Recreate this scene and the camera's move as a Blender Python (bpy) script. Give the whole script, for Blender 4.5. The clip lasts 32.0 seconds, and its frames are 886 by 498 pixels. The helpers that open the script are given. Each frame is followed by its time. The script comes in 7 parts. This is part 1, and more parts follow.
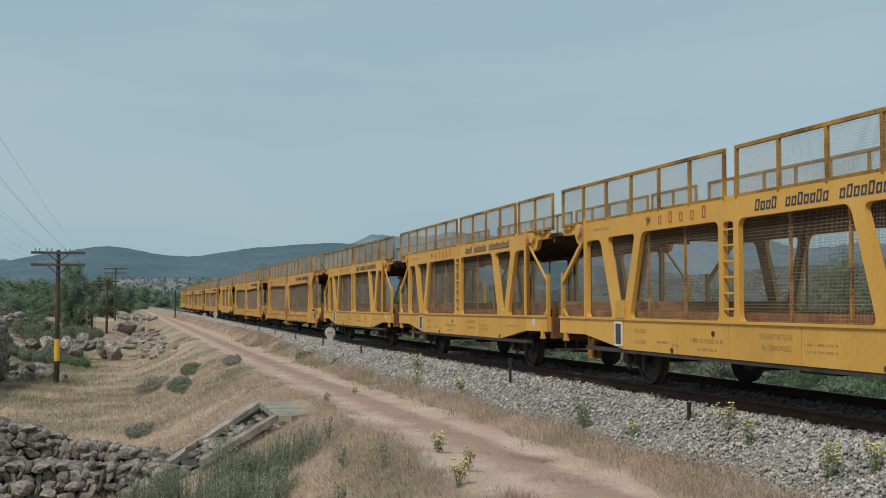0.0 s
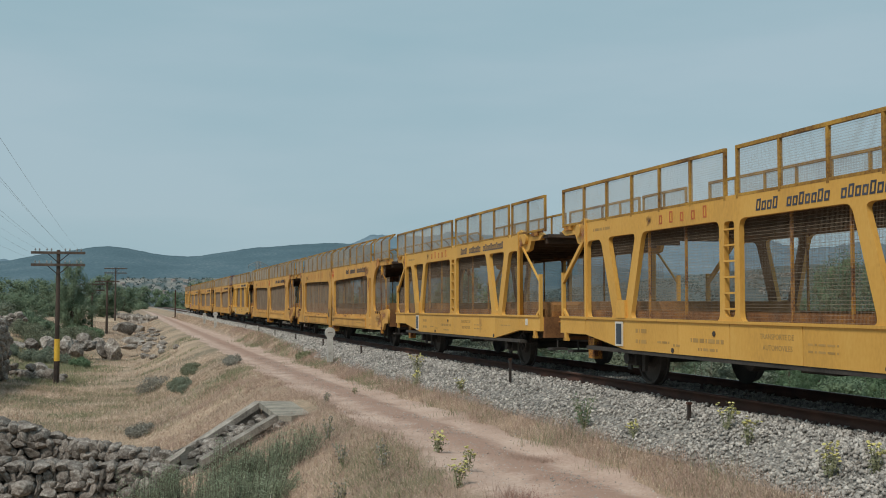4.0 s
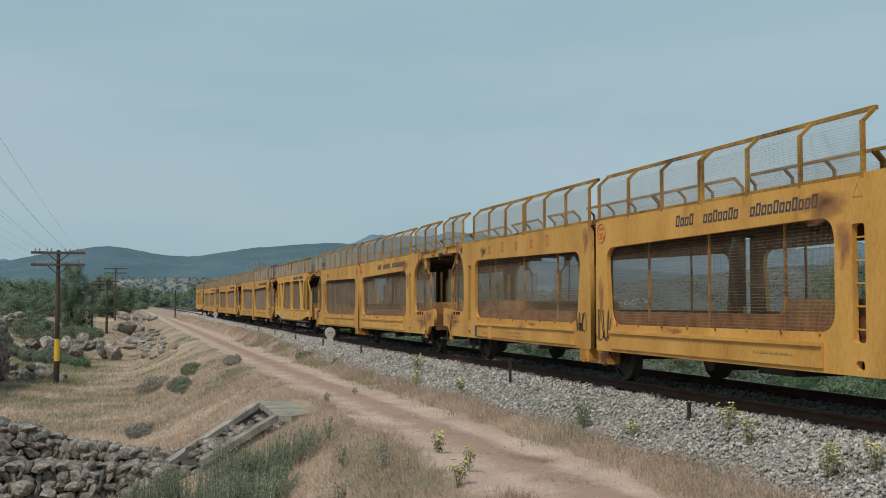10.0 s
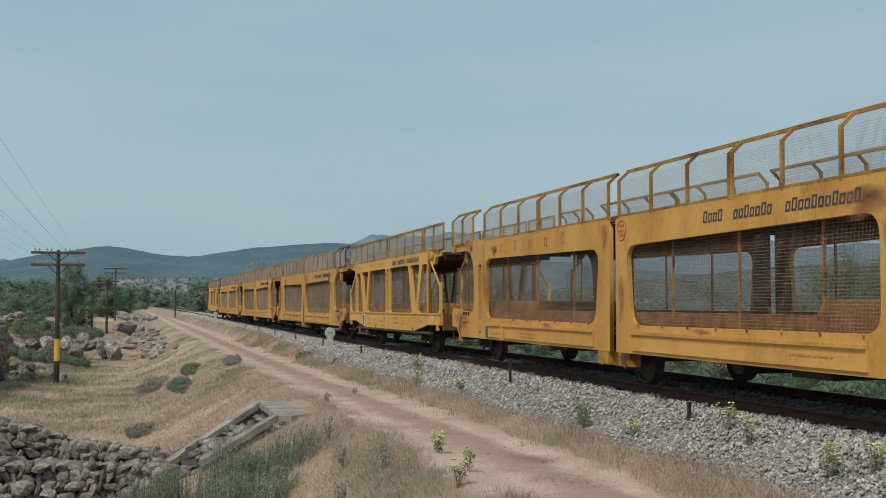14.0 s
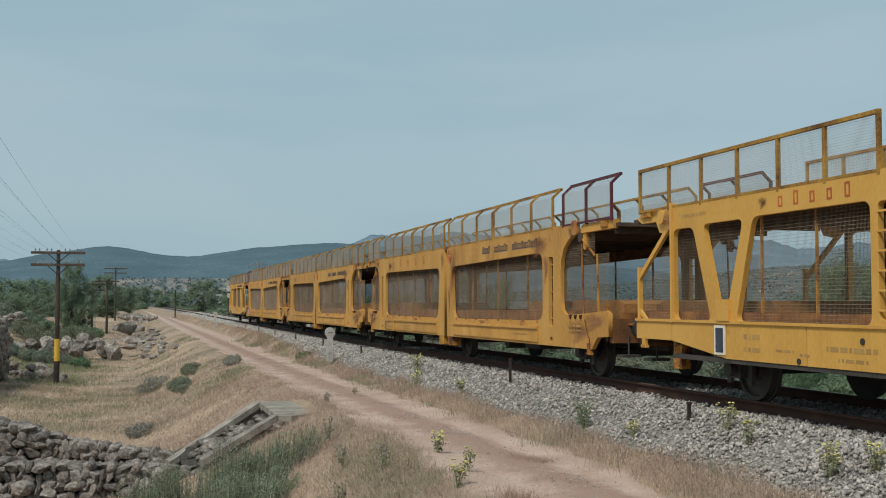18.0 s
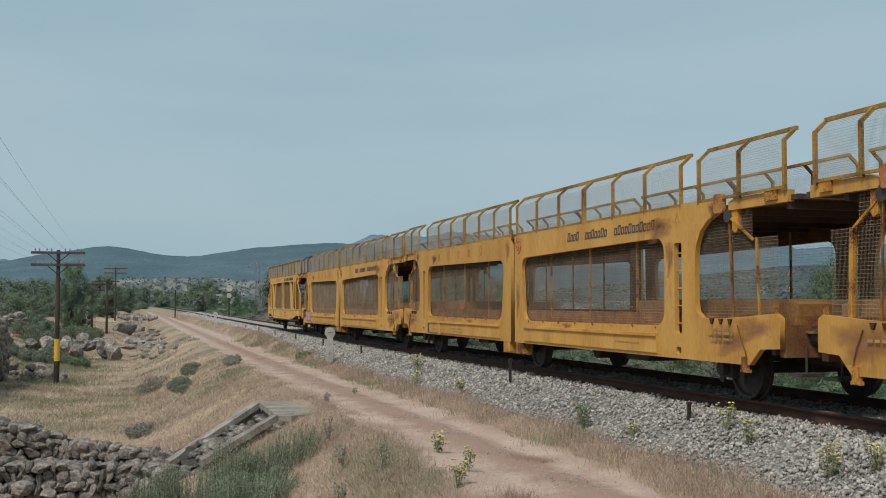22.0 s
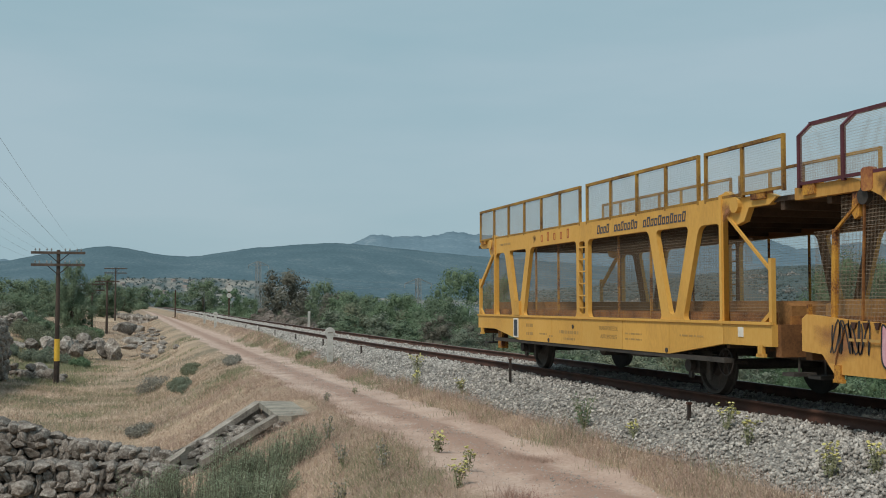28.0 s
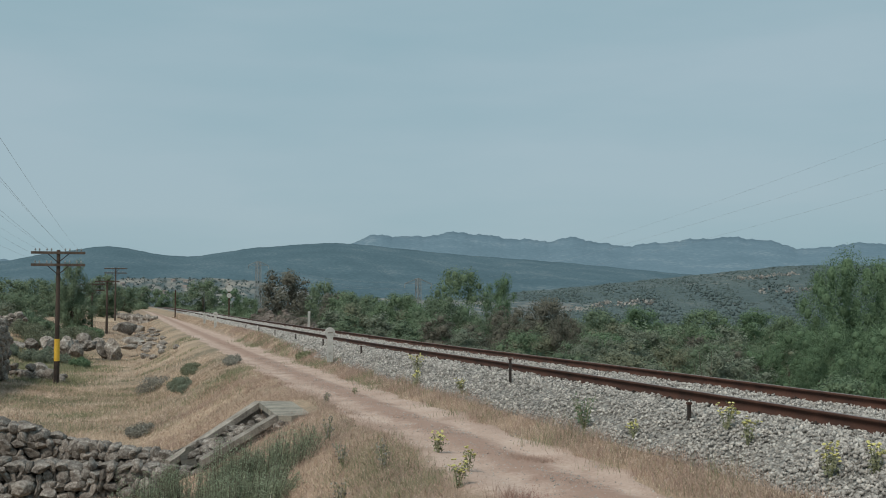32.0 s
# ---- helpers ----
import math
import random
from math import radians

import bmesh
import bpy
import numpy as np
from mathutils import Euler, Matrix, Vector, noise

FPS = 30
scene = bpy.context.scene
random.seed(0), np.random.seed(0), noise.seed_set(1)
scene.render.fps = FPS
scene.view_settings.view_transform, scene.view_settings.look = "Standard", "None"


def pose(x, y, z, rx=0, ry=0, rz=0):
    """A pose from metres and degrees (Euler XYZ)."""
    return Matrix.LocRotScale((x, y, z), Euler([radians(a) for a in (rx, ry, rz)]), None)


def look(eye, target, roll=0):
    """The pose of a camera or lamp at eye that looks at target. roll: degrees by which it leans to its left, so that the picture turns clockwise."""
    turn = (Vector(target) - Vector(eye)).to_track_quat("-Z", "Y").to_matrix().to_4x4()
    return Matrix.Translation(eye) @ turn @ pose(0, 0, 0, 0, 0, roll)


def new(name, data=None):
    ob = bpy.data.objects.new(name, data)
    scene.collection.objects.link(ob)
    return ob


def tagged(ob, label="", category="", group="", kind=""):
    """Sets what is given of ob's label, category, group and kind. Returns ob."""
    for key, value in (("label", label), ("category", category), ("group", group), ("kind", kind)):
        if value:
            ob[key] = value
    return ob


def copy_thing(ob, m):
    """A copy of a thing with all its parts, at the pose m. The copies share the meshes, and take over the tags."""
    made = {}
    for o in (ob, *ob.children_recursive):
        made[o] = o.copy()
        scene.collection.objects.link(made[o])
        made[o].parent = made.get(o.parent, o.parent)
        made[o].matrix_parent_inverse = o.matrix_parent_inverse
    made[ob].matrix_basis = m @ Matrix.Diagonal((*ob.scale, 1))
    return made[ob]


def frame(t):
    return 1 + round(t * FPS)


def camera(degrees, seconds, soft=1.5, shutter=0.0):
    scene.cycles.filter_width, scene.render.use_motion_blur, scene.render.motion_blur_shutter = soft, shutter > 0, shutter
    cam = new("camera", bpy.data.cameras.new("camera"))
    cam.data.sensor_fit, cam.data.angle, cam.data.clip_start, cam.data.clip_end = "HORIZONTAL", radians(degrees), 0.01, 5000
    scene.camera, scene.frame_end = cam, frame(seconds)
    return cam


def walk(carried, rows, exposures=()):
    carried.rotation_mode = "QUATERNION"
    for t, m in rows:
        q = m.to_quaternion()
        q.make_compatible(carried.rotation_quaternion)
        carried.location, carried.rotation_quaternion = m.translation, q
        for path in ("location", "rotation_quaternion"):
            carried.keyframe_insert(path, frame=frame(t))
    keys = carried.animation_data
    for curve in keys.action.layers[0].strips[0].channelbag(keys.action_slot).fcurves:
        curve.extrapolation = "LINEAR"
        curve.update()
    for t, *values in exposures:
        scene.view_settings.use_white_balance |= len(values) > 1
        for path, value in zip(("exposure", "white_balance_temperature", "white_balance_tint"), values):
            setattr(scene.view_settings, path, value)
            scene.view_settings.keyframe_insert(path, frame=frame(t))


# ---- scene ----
cam = camera(43.8, 32.0, 1.0)
EYE = (0.0, 0.0, 1.256)
YAW, PITCH = radians(15.97), radians(2.80)
AIM = (EYE[0] + math.sin(YAW) * math.cos(PITCH), EYE[1] + math.cos(YAW) * math.cos(PITCH), EYE[2] + math.sin(PITCH))
walk(cam, [(0.0, look(EYE, AIM)), (32.0, look(EYE, AIM))], exposures=[(0.0, 0.0), (28.0, 0.0), (30.0, -0.08), (32.0, -0.08)])

# ---- world, sun, exposure ----
SUN_EL, SUN_AZ = radians(52), radians(230)
world = bpy.data.worlds.new("hazy_sky")
scene.world = world
world.use_nodes = True
wn, wl = world.node_tree.nodes, world.node_tree.links
wn.clear()
w_out, w_bg = wn.new("ShaderNodeOutputWorld"), wn.new("ShaderNodeBackground")
sky = wn.new("ShaderNodeTexSky")
sky.sky_type, sky.sun_disc = "NISHITA", False
sky.sun_elevation, sky.sun_rotation = SUN_EL, SUN_AZ
sky.air_density, sky.dust_density, sky.ozone_density = 1.0, 3.0, 1.5
w_gain = wn.new("ShaderNodeMix")
w_gain.data_type, w_gain.blend_type = "RGBA", "MULTIPLY"
w_gain.inputs[0].default_value = 1.0
w_gain.inputs[7].default_value = (0.075, 0.075, 0.075, 1)
w_co, w_map, w_noise, w_ramp = wn.new("ShaderNodeTexCoord"), wn.new("ShaderNodeMapping"), wn.new("ShaderNodeTexNoise"), wn.new("ShaderNodeValToRGB")
w_map.inputs["Scale"].default_value = (1.0, 1.0, 5.0)
w_noise.inputs["Scale"].default_value, w_noise.inputs["Detail"].default_value, w_noise.inputs["Roughness"].default_value = 1.6, 5.0, 0.5
w_ramp.color_ramp.elements[0].position, w_ramp.color_ramp.elements[0].color = 0.36, (0.300, 0.462, 0.525, 1)
w_ramp.color_ramp.elements[1].position, w_ramp.color_ramp.elements[1].color = 0.66, (0.392, 0.522, 0.584, 1)
w_mix = wn.new("ShaderNodeMix")
w_mix.data_type = "RGBA"
w_mix.inputs[0].default_value = 0.86
wl.new(sky.outputs[0], w_gain.inputs[6])
wl.new(w_co.outputs["Generated"], w_map.inputs[0])
wl.new(w_map.outputs[0], w_noise.inputs["Vector"])
wl.new(w_noise.outputs["Fac"], w_ramp.inputs[0])
wl.new(w_gain.outputs[2], w_mix.inputs[6])
wl.new(w_ramp.outputs[0], w_mix.inputs[7])
wl.new(w_mix.outputs[2], w_bg.inputs[0])
w_bg.inputs[1].default_value = 1.04
wl.new(w_bg.outputs[0], w_out.inputs[0])

sun = new("sun", bpy.data.lights.new("sun", "SUN"))
sun.data.energy, sun.data.angle, sun.data.color = 2.5, radians(14), (1.0, 0.94, 0.85)
sun_dir = Vector((math.sin(SUN_AZ) * math.cos(SUN_EL), math.cos(SUN_AZ) * math.cos(SUN_EL), math.sin(SUN_EL)))
sun.matrix_world = look(sun_dir * 50, (0, 0, 0))

# ---- track, train and ground in numbers ----
XC = 8.68                       # track centre; rails run along y, rail heads at z = 0
GAUGE = 1.735


def rolled(t):
    """Metres that the train has rolled at t seconds."""
    k = t / 10
    return 25.267 * k + 11.089 * k**2 - 1.2096 * k**3 + 0.94183 * k**4 - 0.52415 * k**5 + 0.079692 * k**6


def smooth(a, b, v):
    k = np.clip((np.asarray(v, float) - a) / (b - a), 0, 1)
    return k * k * (3 - 2 * k)


def lift(y):
    """Height of the rail heads along the line."""
    return -0.06 * smooth(16, 38, y) + 0.26 * smooth(45, 220, y)


def wave(x, y, k, seed):
    return np.sin(x * k + seed) * np.cos(y * k * 0.83 + seed * 2.1) + 0.5 * np.sin(x * k * 2.3 + y * k * 1.7 + seed * 3.3)


def ground_z(x, y):
    x, y = np.asarray(x, float), np.asarray(y, float)
    cut_x = [-3000, -300, -60, -20, -6.6, -5.2, -1.8, 0.3, 1.6, 3.1, 3.7, 5.8, 6.3, 6.9, 10.5, 12, 18, 40, 120, 400, 3000]
    cut_z = [4, 2, -0.5, -0.8, -1.35, -1.95, -2.28, -2.25, -1.75, -0.92, -0.76, -0.76, -0.62, -0.55, -0.55, -1.3, -2.8, -4.4, -9, -15, -15]
    z = np.interp(x, cut_x, cut_z)
    field = smooth(3.2, 0, x)
    z = z + field * 0.95 * smooth(55, 190, y)
    z = z + 0.75 * smooth(1.2, -1.2, x) * smooth(-60, -25, x) * smooth(71, 78, y)
    near = np.exp(-((x / 5.0) ** 2 + ((y + 3) / 6.0) ** 2))
    z = z * (1 - near) + near * -0.38
    rough = smooth(3.4, 1.5, x) + smooth(11, 20, x)
    z = z + rough * (0.2 + 0.8 * smooth(50, 22, y)) * (0.06 * wave(x, y, 0.55, 1.0) + 0.025 * wave(x, y, 1.7, 2.0))
    z = z + smooth(40, 150, np.abs(x - 6)) * 0.5 * wave(x, y, 0.03, 4.0)
    z = z + 0.30 * smooth(5.8, 6.6, x) * smooth(7.35, 6.95, x) * smooth(32, 62, y)
    # the ditch below the culvert
    ditch = smooth(3.1, 2.85, x) * smooth(-9, -5, x) * smooth(21.0, 21.5, y) * smooth(23.7, 23.2, y)
    z = np.where(ditch > 0, z * (1 - ditch) + np.minimum(z, -2.55) * ditch, z)
    bank = smooth(3.8, 4.1, x) * smooth(5.6, 5.2, x)
    z = z - bank * 0.035 * (np.exp(-((x - 4.25) / 0.22) ** 2) + np.exp(-((x - 5.25) / 0.22) ** 2))
    return z + np.where(np.abs(x - XC) < 3.2, 1, smooth(-5, 5.5, x) * smooth(60, 12, x)) * lift(y)


# ---- mesh building ----
class Shape:
    """Collects vertices and faces for one mesh."""

    def __init__(self):
        self.v, self.f = [], []

    def add(self, verts, faces):
        n = len(self.v)
        self.v += [tuple(p) for p in verts]
        self.f += [tuple(i + n for i in q) for q in faces]
        return self

    def box(self, x0, x1, y0, y1, z0, z1):
        v = [(x, y, z) for x in (x0, x1) for y in (y0, y1) for z in (z0, z1)]
        return self.add(v, [(0, 1, 3, 2), (4, 6, 7, 5), (0, 4, 5, 1), (2, 3, 7, 6), (0, 2, 6, 4), (1, 5, 7, 3)])

    def bar(self, p, q, w, h=None):
        """A straight bar of w by h from p to q."""
        h = h or w
        p, q = Vector(p), Vector(q)
        d = (q - p).normalized()
        side = d.cross(Vector((0, 0, 1)))
        side = Vector((1, 0, 0)) if side.length < 1e-4 else side.normalized()
        up = side.cross(d)
        v = [c + side * (a * w / 2) + up * (b * h / 2) for c in (p, q) for a, b in ((-1, -1), (1, -1), (1, 1), (-1, 1))]
        return self.add(v, [(0, 1, 5, 4), (1, 2, 6, 5), (2, 3, 7, 6), (3, 0, 4, 7), (3, 2, 1, 0), (4, 5, 6, 7)])

    def rod(self, p, q, r, n=8, r2=None, caps=True):
        r2 = r if r2 is None else r2
        p, q = Vector(p), Vector(q)
        d = (q - p).normalized()
        a = d.orthogonal().normalized()
        b = d.cross(a)
        v = [c + (a * math.cos(k * math.tau / n) + b * math.sin(k * math.tau / n)) * rr for c, rr in ((p, r), (q, r2)) for k in range(n)]
        f = [(k, (k + 1) % n, n + (k + 1) % n, n + k) for k in range(n)]
        if caps:
            f += [tuple(range(n - 1, -1, -1)), tuple(range(n, 2 * n))]
        return self.add(v, f)

    def chain(self, points, r, n=6):
        for p, q in zip(points, points[1:]):
            self.rod(p, q, r, n)
        return self

    def ring(self, c, axis, radius, r, n=20, m=6):
        axis = Vector(axis).normalized()
        a = axis.orthogonal().normalized()
        b = axis.cross(a)
        v, f = [], []
        for i in range(n):
            out = a * math.cos(i * math.tau / n) + b * math.sin(i * math.tau / n)
            for j in range(m):
                v.append(Vector(c) + out * (radius + r * math.cos(j * math.tau / m)) + axis * (r * math.sin(j * math.tau / m)))
                f.append((i * m + j, ((i + 1) % n) * m + j, ((i + 1) % n) * m + (j + 1) % m, i * m + (j + 1) % m))
        return self.add(v, f)

    def lathe(self, c, axis, profile, n=20):
        """profile: (along, radius) pairs, turned about the axis."""
        axis = Vector(axis).normalized()
        a = axis.orthogonal().normalized()
        b = axis.cross(a)
        v = [Vector(c) + axis * s + (a * math.cos(k * math.tau / n) + b * math.sin(k * math.tau / n)) * r for s, r in profile for k in range(n)]
        f = [(i * n + k, i * n + (k + 1) % n, (i + 1) * n + (k + 1) % n, (i + 1) * n + k) for i in range(len(profile) - 1) for k in range(n)]
        f += [tuple(range(n - 1, -1, -1)), tuple(range((len(profile) - 1) * n, len(profile) * n))]
        return self.add(v, f)

    def slab(self, outline, x0, x1):
        """An outline of (y, z) pairs between two values of x."""
        n = len(outline)
        v = [(x, y, z) for x in (x0, x1) for y, z in outline]
        return self.add(v, [(k, (k + 1) % n, n + (k + 1) % n, n + k) for k in range(n)] + [tuple(range(n - 1, -1, -1)), tuple(range(n, 2 * n))])

    def mesh(self, name, material=None, soft=False):
        me = bpy.data.meshes.new(name)
        me.from_pydata(self.v, [], self.f)
        me.update()
        bm = bmesh.new()
        bm.from_mesh(me)
        bmesh.ops.recalc_face_normals(bm, faces=bm.faces)
        bm.to_mesh(me)
        bm.free()
        if material:
            me.materials.append(material)
        if soft:
            me.polygons.foreach_set("use_smooth", [True] * len(me.polygons))
        return me


def quick_mesh(name, verts, faces, material):
    """verts: n x 3 array, faces: m x k array; for large scattered stuff."""
    me = bpy.data.meshes.new(name)
    verts, faces = np.asarray(verts, np.float32), np.asarray(faces, np.int32)
    me.vertices.add(len(verts))
    me.vertices.foreach_set("co", verts.ravel())
    m, k = faces.shape
    me.loops.add(m * k)
    me.loops.foreach_set("vertex_index", faces.ravel())
    me.polygons.add(m)
    me.polygons.foreach_set("loop_start", np.arange(0, m * k, k, dtype=np.int32))
    me.update(calc_edges=True)
    me.validate()
    me.materials.append(material)
    return me


def part(name, shape, material, parent, label="", at=None, soft=False):
    me = shape.mesh(name, material, soft) if isinstance(shape, Shape) else shape
    ob = new(name, me)
    ob.parent = parent
    if at is not None:
        ob.matrix_basis = at
    return tagged(ob, label)


def fillet(points, r, n=4):
    """Rounds the corners of a closed outline."""
    out = []
    count = len(points)
    for i, p in enumerate(points):
        p = Vector(p)
        a, b = Vector(points[i - 1]) - p, Vector(points[(i + 1) % count]) - p
        c = min(r, a.length * 0.45, b.length * 0.45)
        a, b = p + a.normalized() * c, p + b.normalized() * c
        for k in range(n + 1):
            u = k / n
            q = a * (1 - u) ** 2 + p * 2 * u * (1 - u) + b * u**2
            out.append((q.x, q.y))
    return out


def plate(name, outline, holes, thick, material, lining=None, inward=1):
    """A flat plate in the y-z plane with holes through it, as a mesh; x runs through its thickness. lining: colour of
    the face that looks to inward x, its paint and its turned-away shade in one.
    """
    cu = bpy.data.curves.new(name, "CURVE")
    cu.dimensions, cu.fill_mode, cu.extrude = "2D", "BOTH", thick / 2
    for loop in [outline] + list(holes):
        sp = cu.splines.new("POLY")
        sp.points.add(len(loop) - 1)
        for q, (u, z) in zip(sp.points, loop):
            q.co = (u, z, 0, 1)
        sp.use_cyclic_u = True
    ob = new(name, cu)
    bpy.context.view_layer.update()
    me = bpy.data.meshes.new_from_object(ob.evaluated_get(bpy.context.evaluated_depsgraph_get()))
    bpy.data.objects.remove(ob)
    bpy.data.curves.remove(cu)
    me.transform(Matrix(((0, 0, 1, 0), (1, 0, 0, 0), (0, 1, 0, 0), (0, 0, 0, 1))))
    me.name = name
    me.materials.clear()
    me.materials.append(material)
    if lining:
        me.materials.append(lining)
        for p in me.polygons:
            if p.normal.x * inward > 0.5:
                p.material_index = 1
    return me


# ---- materials ----
def surf(name, stops, scale=4.0, rough=0.8, bump=0.2, fine=40.0, metal=0.0, stretch=(1, 1, 1), vary=0.15, space="Object", island=False, gloss_noise=0.1, stain=None, even=0.35):
    """A surface of colour stops mixed by coarse and fine noise, with relief of the fine noise."""
    m = bpy.data.materials.new(name)
    m.use_nodes = True
    n, l = m.node_tree.nodes, m.node_tree.links
    b = n["Principled BSDF"]
    co, mp = n.new("ShaderNodeTexCoord"), n.new("ShaderNodeMapping")
    mp.inputs["Scale"].default_value = stretch
    if stain:
        far_off = n.new("ShaderNodeVectorMath")
        far_off.operation = "SCALE"
        far_off.inputs[0].default_value = (37.0, 19.0, 23.0)
        l.new(n.new("ShaderNodeObjectInfo").outputs["Random"], far_off.inputs["Scale"])
        l.new(far_off.outputs[0], mp.inputs["Location"])
    if space == "World":
        geo = n.new("ShaderNodeNewGeometry")
        l.new(geo.outputs["Position"], mp.inputs[0])
    else:
        l.new(co.outputs["Object"], mp.inputs[0])
    a, f = n.new("ShaderNodeTexNoise"), n.new("ShaderNodeTexNoise")
    a.inputs["Scale"].default_value, a.inputs["Detail"].default_value = scale, 6
    f.inputs["Scale"].default_value, f.inputs["Detail"].default_value = fine, 4
    for t in (a, f):
        l.new(mp.outputs[0], t.inputs["Vector"])
    s = n.new("ShaderNodeMath")
    s.operation = "MULTIPLY_ADD"
    s.inputs[1].default_value = even
    l.new(f.outputs["Fac"], s.inputs[0])
    s2 = n.new("ShaderNodeMath")
    s2.operation = "MULTIPLY"
    s2.inputs[1].default_value = 1 - even
    l.new(a.outputs["Fac"], s2.inputs[0])
    l.new(s2.outputs[0], s.inputs[2])
    ramp = n.new("ShaderNodeValToRGB")
    e = ramp.color_ramp.elements
    while len(e) < len(stops):
        e.new(0.5)
    for k, (pos, col) in enumerate(stops):
        e[k].position, e[k].color = pos, (*col, 1)
    l.new(s.outputs[0], ramp.inputs[0])
    last = ramp.outputs[0]
    if stain:
        colour, s_scale, s_from = stain
        sn, sr, sm = n.new("ShaderNodeTexNoise"), n.new("ShaderNodeMapRange"), n.new("ShaderNodeMix")
        sn.inputs["Scale"].default_value, sn.inputs["Detail"].default_value, sn.inputs["Roughness"].default_value = s_scale, 7, 0.62
        l.new(mp.outputs[0], sn.inputs["Vector"])
        sr.inputs[1].default_value, sr.inputs[2].default_value, sr.inputs[4].default_value = s_from, s_from + 0.12, 0.85
        l.new(sn.outputs["Fac"], sr.inputs[0])
        sm.data_type = "RGBA"
        sm.inputs[7].default_value = (*colour, 1)
        l.new(sr.outputs[0], sm.inputs[0])
        l.new(last, sm.inputs[6])
        last = sm.outputs[2]
    if vary:
        hv = n.new("ShaderNodeHueSaturation")
        mr = n.new("ShaderNodeMapRange")
        mr.inputs[3].default_value, mr.inputs[4].default_value = 1 - vary, 1 + vary
        if island:
            src = n.new("ShaderNodeNewGeometry").outputs["Random Per Island"]
        else:
            src = n.new("ShaderNodeObjectInfo").outputs["Random"]
        l.new(src, mr.inputs[0])
        l.new(mr.outputs[0], hv.inputs["Value"])
        l.new(last, hv.inputs["Color"])
        last = hv.outputs[0]
    l.new(last, b.inputs["Base Color"])
    rr = n.new("ShaderNodeMapRange")
    rr.inputs[3].default_value, rr.inputs[4].default_value = max(rough - gloss_noise, 0), min(rough + gloss_noise, 1)
    l.new(a.outputs["Fac"], rr.inputs[0])
    l.new(rr.outputs[0], b.inputs["Roughness"])
    b.inputs["Metallic"].default_value = metal
    b.inputs["Specular IOR Level"].default_value = 0.3
    if bump:
        bp = n.new("ShaderNodeBump")
        bp.inputs["Strength"].default_value, bp.inputs["Distance"].default_value = bump, 0.02
        l.new(f.outputs["Fac"], bp.inputs["Height"])
        l.new(bp.outputs[0], b.inputs["Normal"])
    return m


YELLOW_V = surf("yellow_paint", [(0.30, (0.50, 0.27, 0.060)), (0.5, (0.63, 0.345, 0.075)), (0.7, (0.68, 0.40, 0.105))], 1.3, 0.55, 0.05, 30, stretch=(1, 1, 0.45), vary=0.06, stain=((0.20, 0.085, 0.035), 2.2, 0.66))
YELLOW_W = surf("worn_yellow_paint", [(0.30, (0.40, 0.19, 0.044)), (0.5, (0.56, 0.292, 0.068)), (0.7, (0.65, 0.37, 0.105))], 1.6, 0.6, 0.06, 26, stretch=(1, 1, 0.4), vary=0.08, stain=((0.19, 0.08, 0.035), 1.1, 0.60))
RUSTY = surf("rusted_yellow_paint", [(0.33, (0.05, 0.02, 0.012)), (0.42, (0.16, 0.06, 0.025)), (0.5, (0.42, 0.19, 0.035)), (0.62, (0.60, 0.31, 0.045))], 3.0, 0.75, 0.2, 40, vary=0.1)
RUST_EAR = surf("red_rusted_yellow_paint", [(0.36, (0.26, 0.085, 0.045)), (0.5, (0.44, 0.185, 0.06)), (0.64, (0.58, 0.31, 0.075))], 3.0, 0.75, 0.1, 30, vary=0.1)
DECK_ORANGE = surf("orange_brown_deck_paint", [(0.34, (0.14, 0.065, 0.028)), (0.5, (0.30, 0.145, 0.05)), (0.66, (0.42, 0.22, 0.075))], 1.2, 0.8, 0.15, 30)
RUST_ORANGE = surf("orange_rust", [(0.36, (0.10, 0.04, 0.018)), (0.5, (0.24, 0.10, 0.035)), (0.64, (0.38, 0.17, 0.045))], 3.0, 0.85, 0.2, 30)
# One dark brown for the decks and their ribs.
DECK_DARK = surf("dark_deck_steel", [(0.35, (0.052, 0.034, 0.024)), (0.65, (0.112, 0.073, 0.048))], 2.0, 0.85, 0.1, 40)
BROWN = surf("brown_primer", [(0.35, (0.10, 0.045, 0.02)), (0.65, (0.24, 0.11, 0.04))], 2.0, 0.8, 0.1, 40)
WIRE = surf("rusty_wire", [(0.35, (0.235, 0.175, 0.125)), (0.65, (0.365, 0.285, 0.21))], 2.0, 0.7, 0, 40)
RAIL_PAINT = surf("dull_brownish_yellow_paint", [(0.34, (0.10, 0.045, 0.018)), (0.46, (0.27, 0.14, 0.03)), (0.62, (0.46, 0.26, 0.05))], 2.0, 0.7, 0.05, 30, vary=0.12)
WIRE_GREY = surf("dull_brownish_wire", [(0.35, (0.275, 0.235, 0.185)), (0.65, (0.40, 0.355, 0.295))], 2.0, 0.6, 0, 40)
DARK_STEEL = surf("dirty_underframe_steel", [(0.35, (0.034, 0.030, 0.027)), (0.65, (0.078, 0.067, 0.058))], 3.0, 0.75, 0.2, 30)
RAIL_SIDE = surf("rusty_rail", [(0.35, (0.045, 0.022, 0.016)), (0.6, (0.10, 0.045, 0.03)), (0.7, (0.14, 0.07, 0.05))], 2.0, 0.75, 0.15, 50)
RAIL_TOP = surf("worn_rail_head", [(0.35, (0.16, 0.11, 0.10)), (0.65, (0.30, 0.24, 0.22))], 6.0, 0.45, 0.02, 60, metal=0.4)
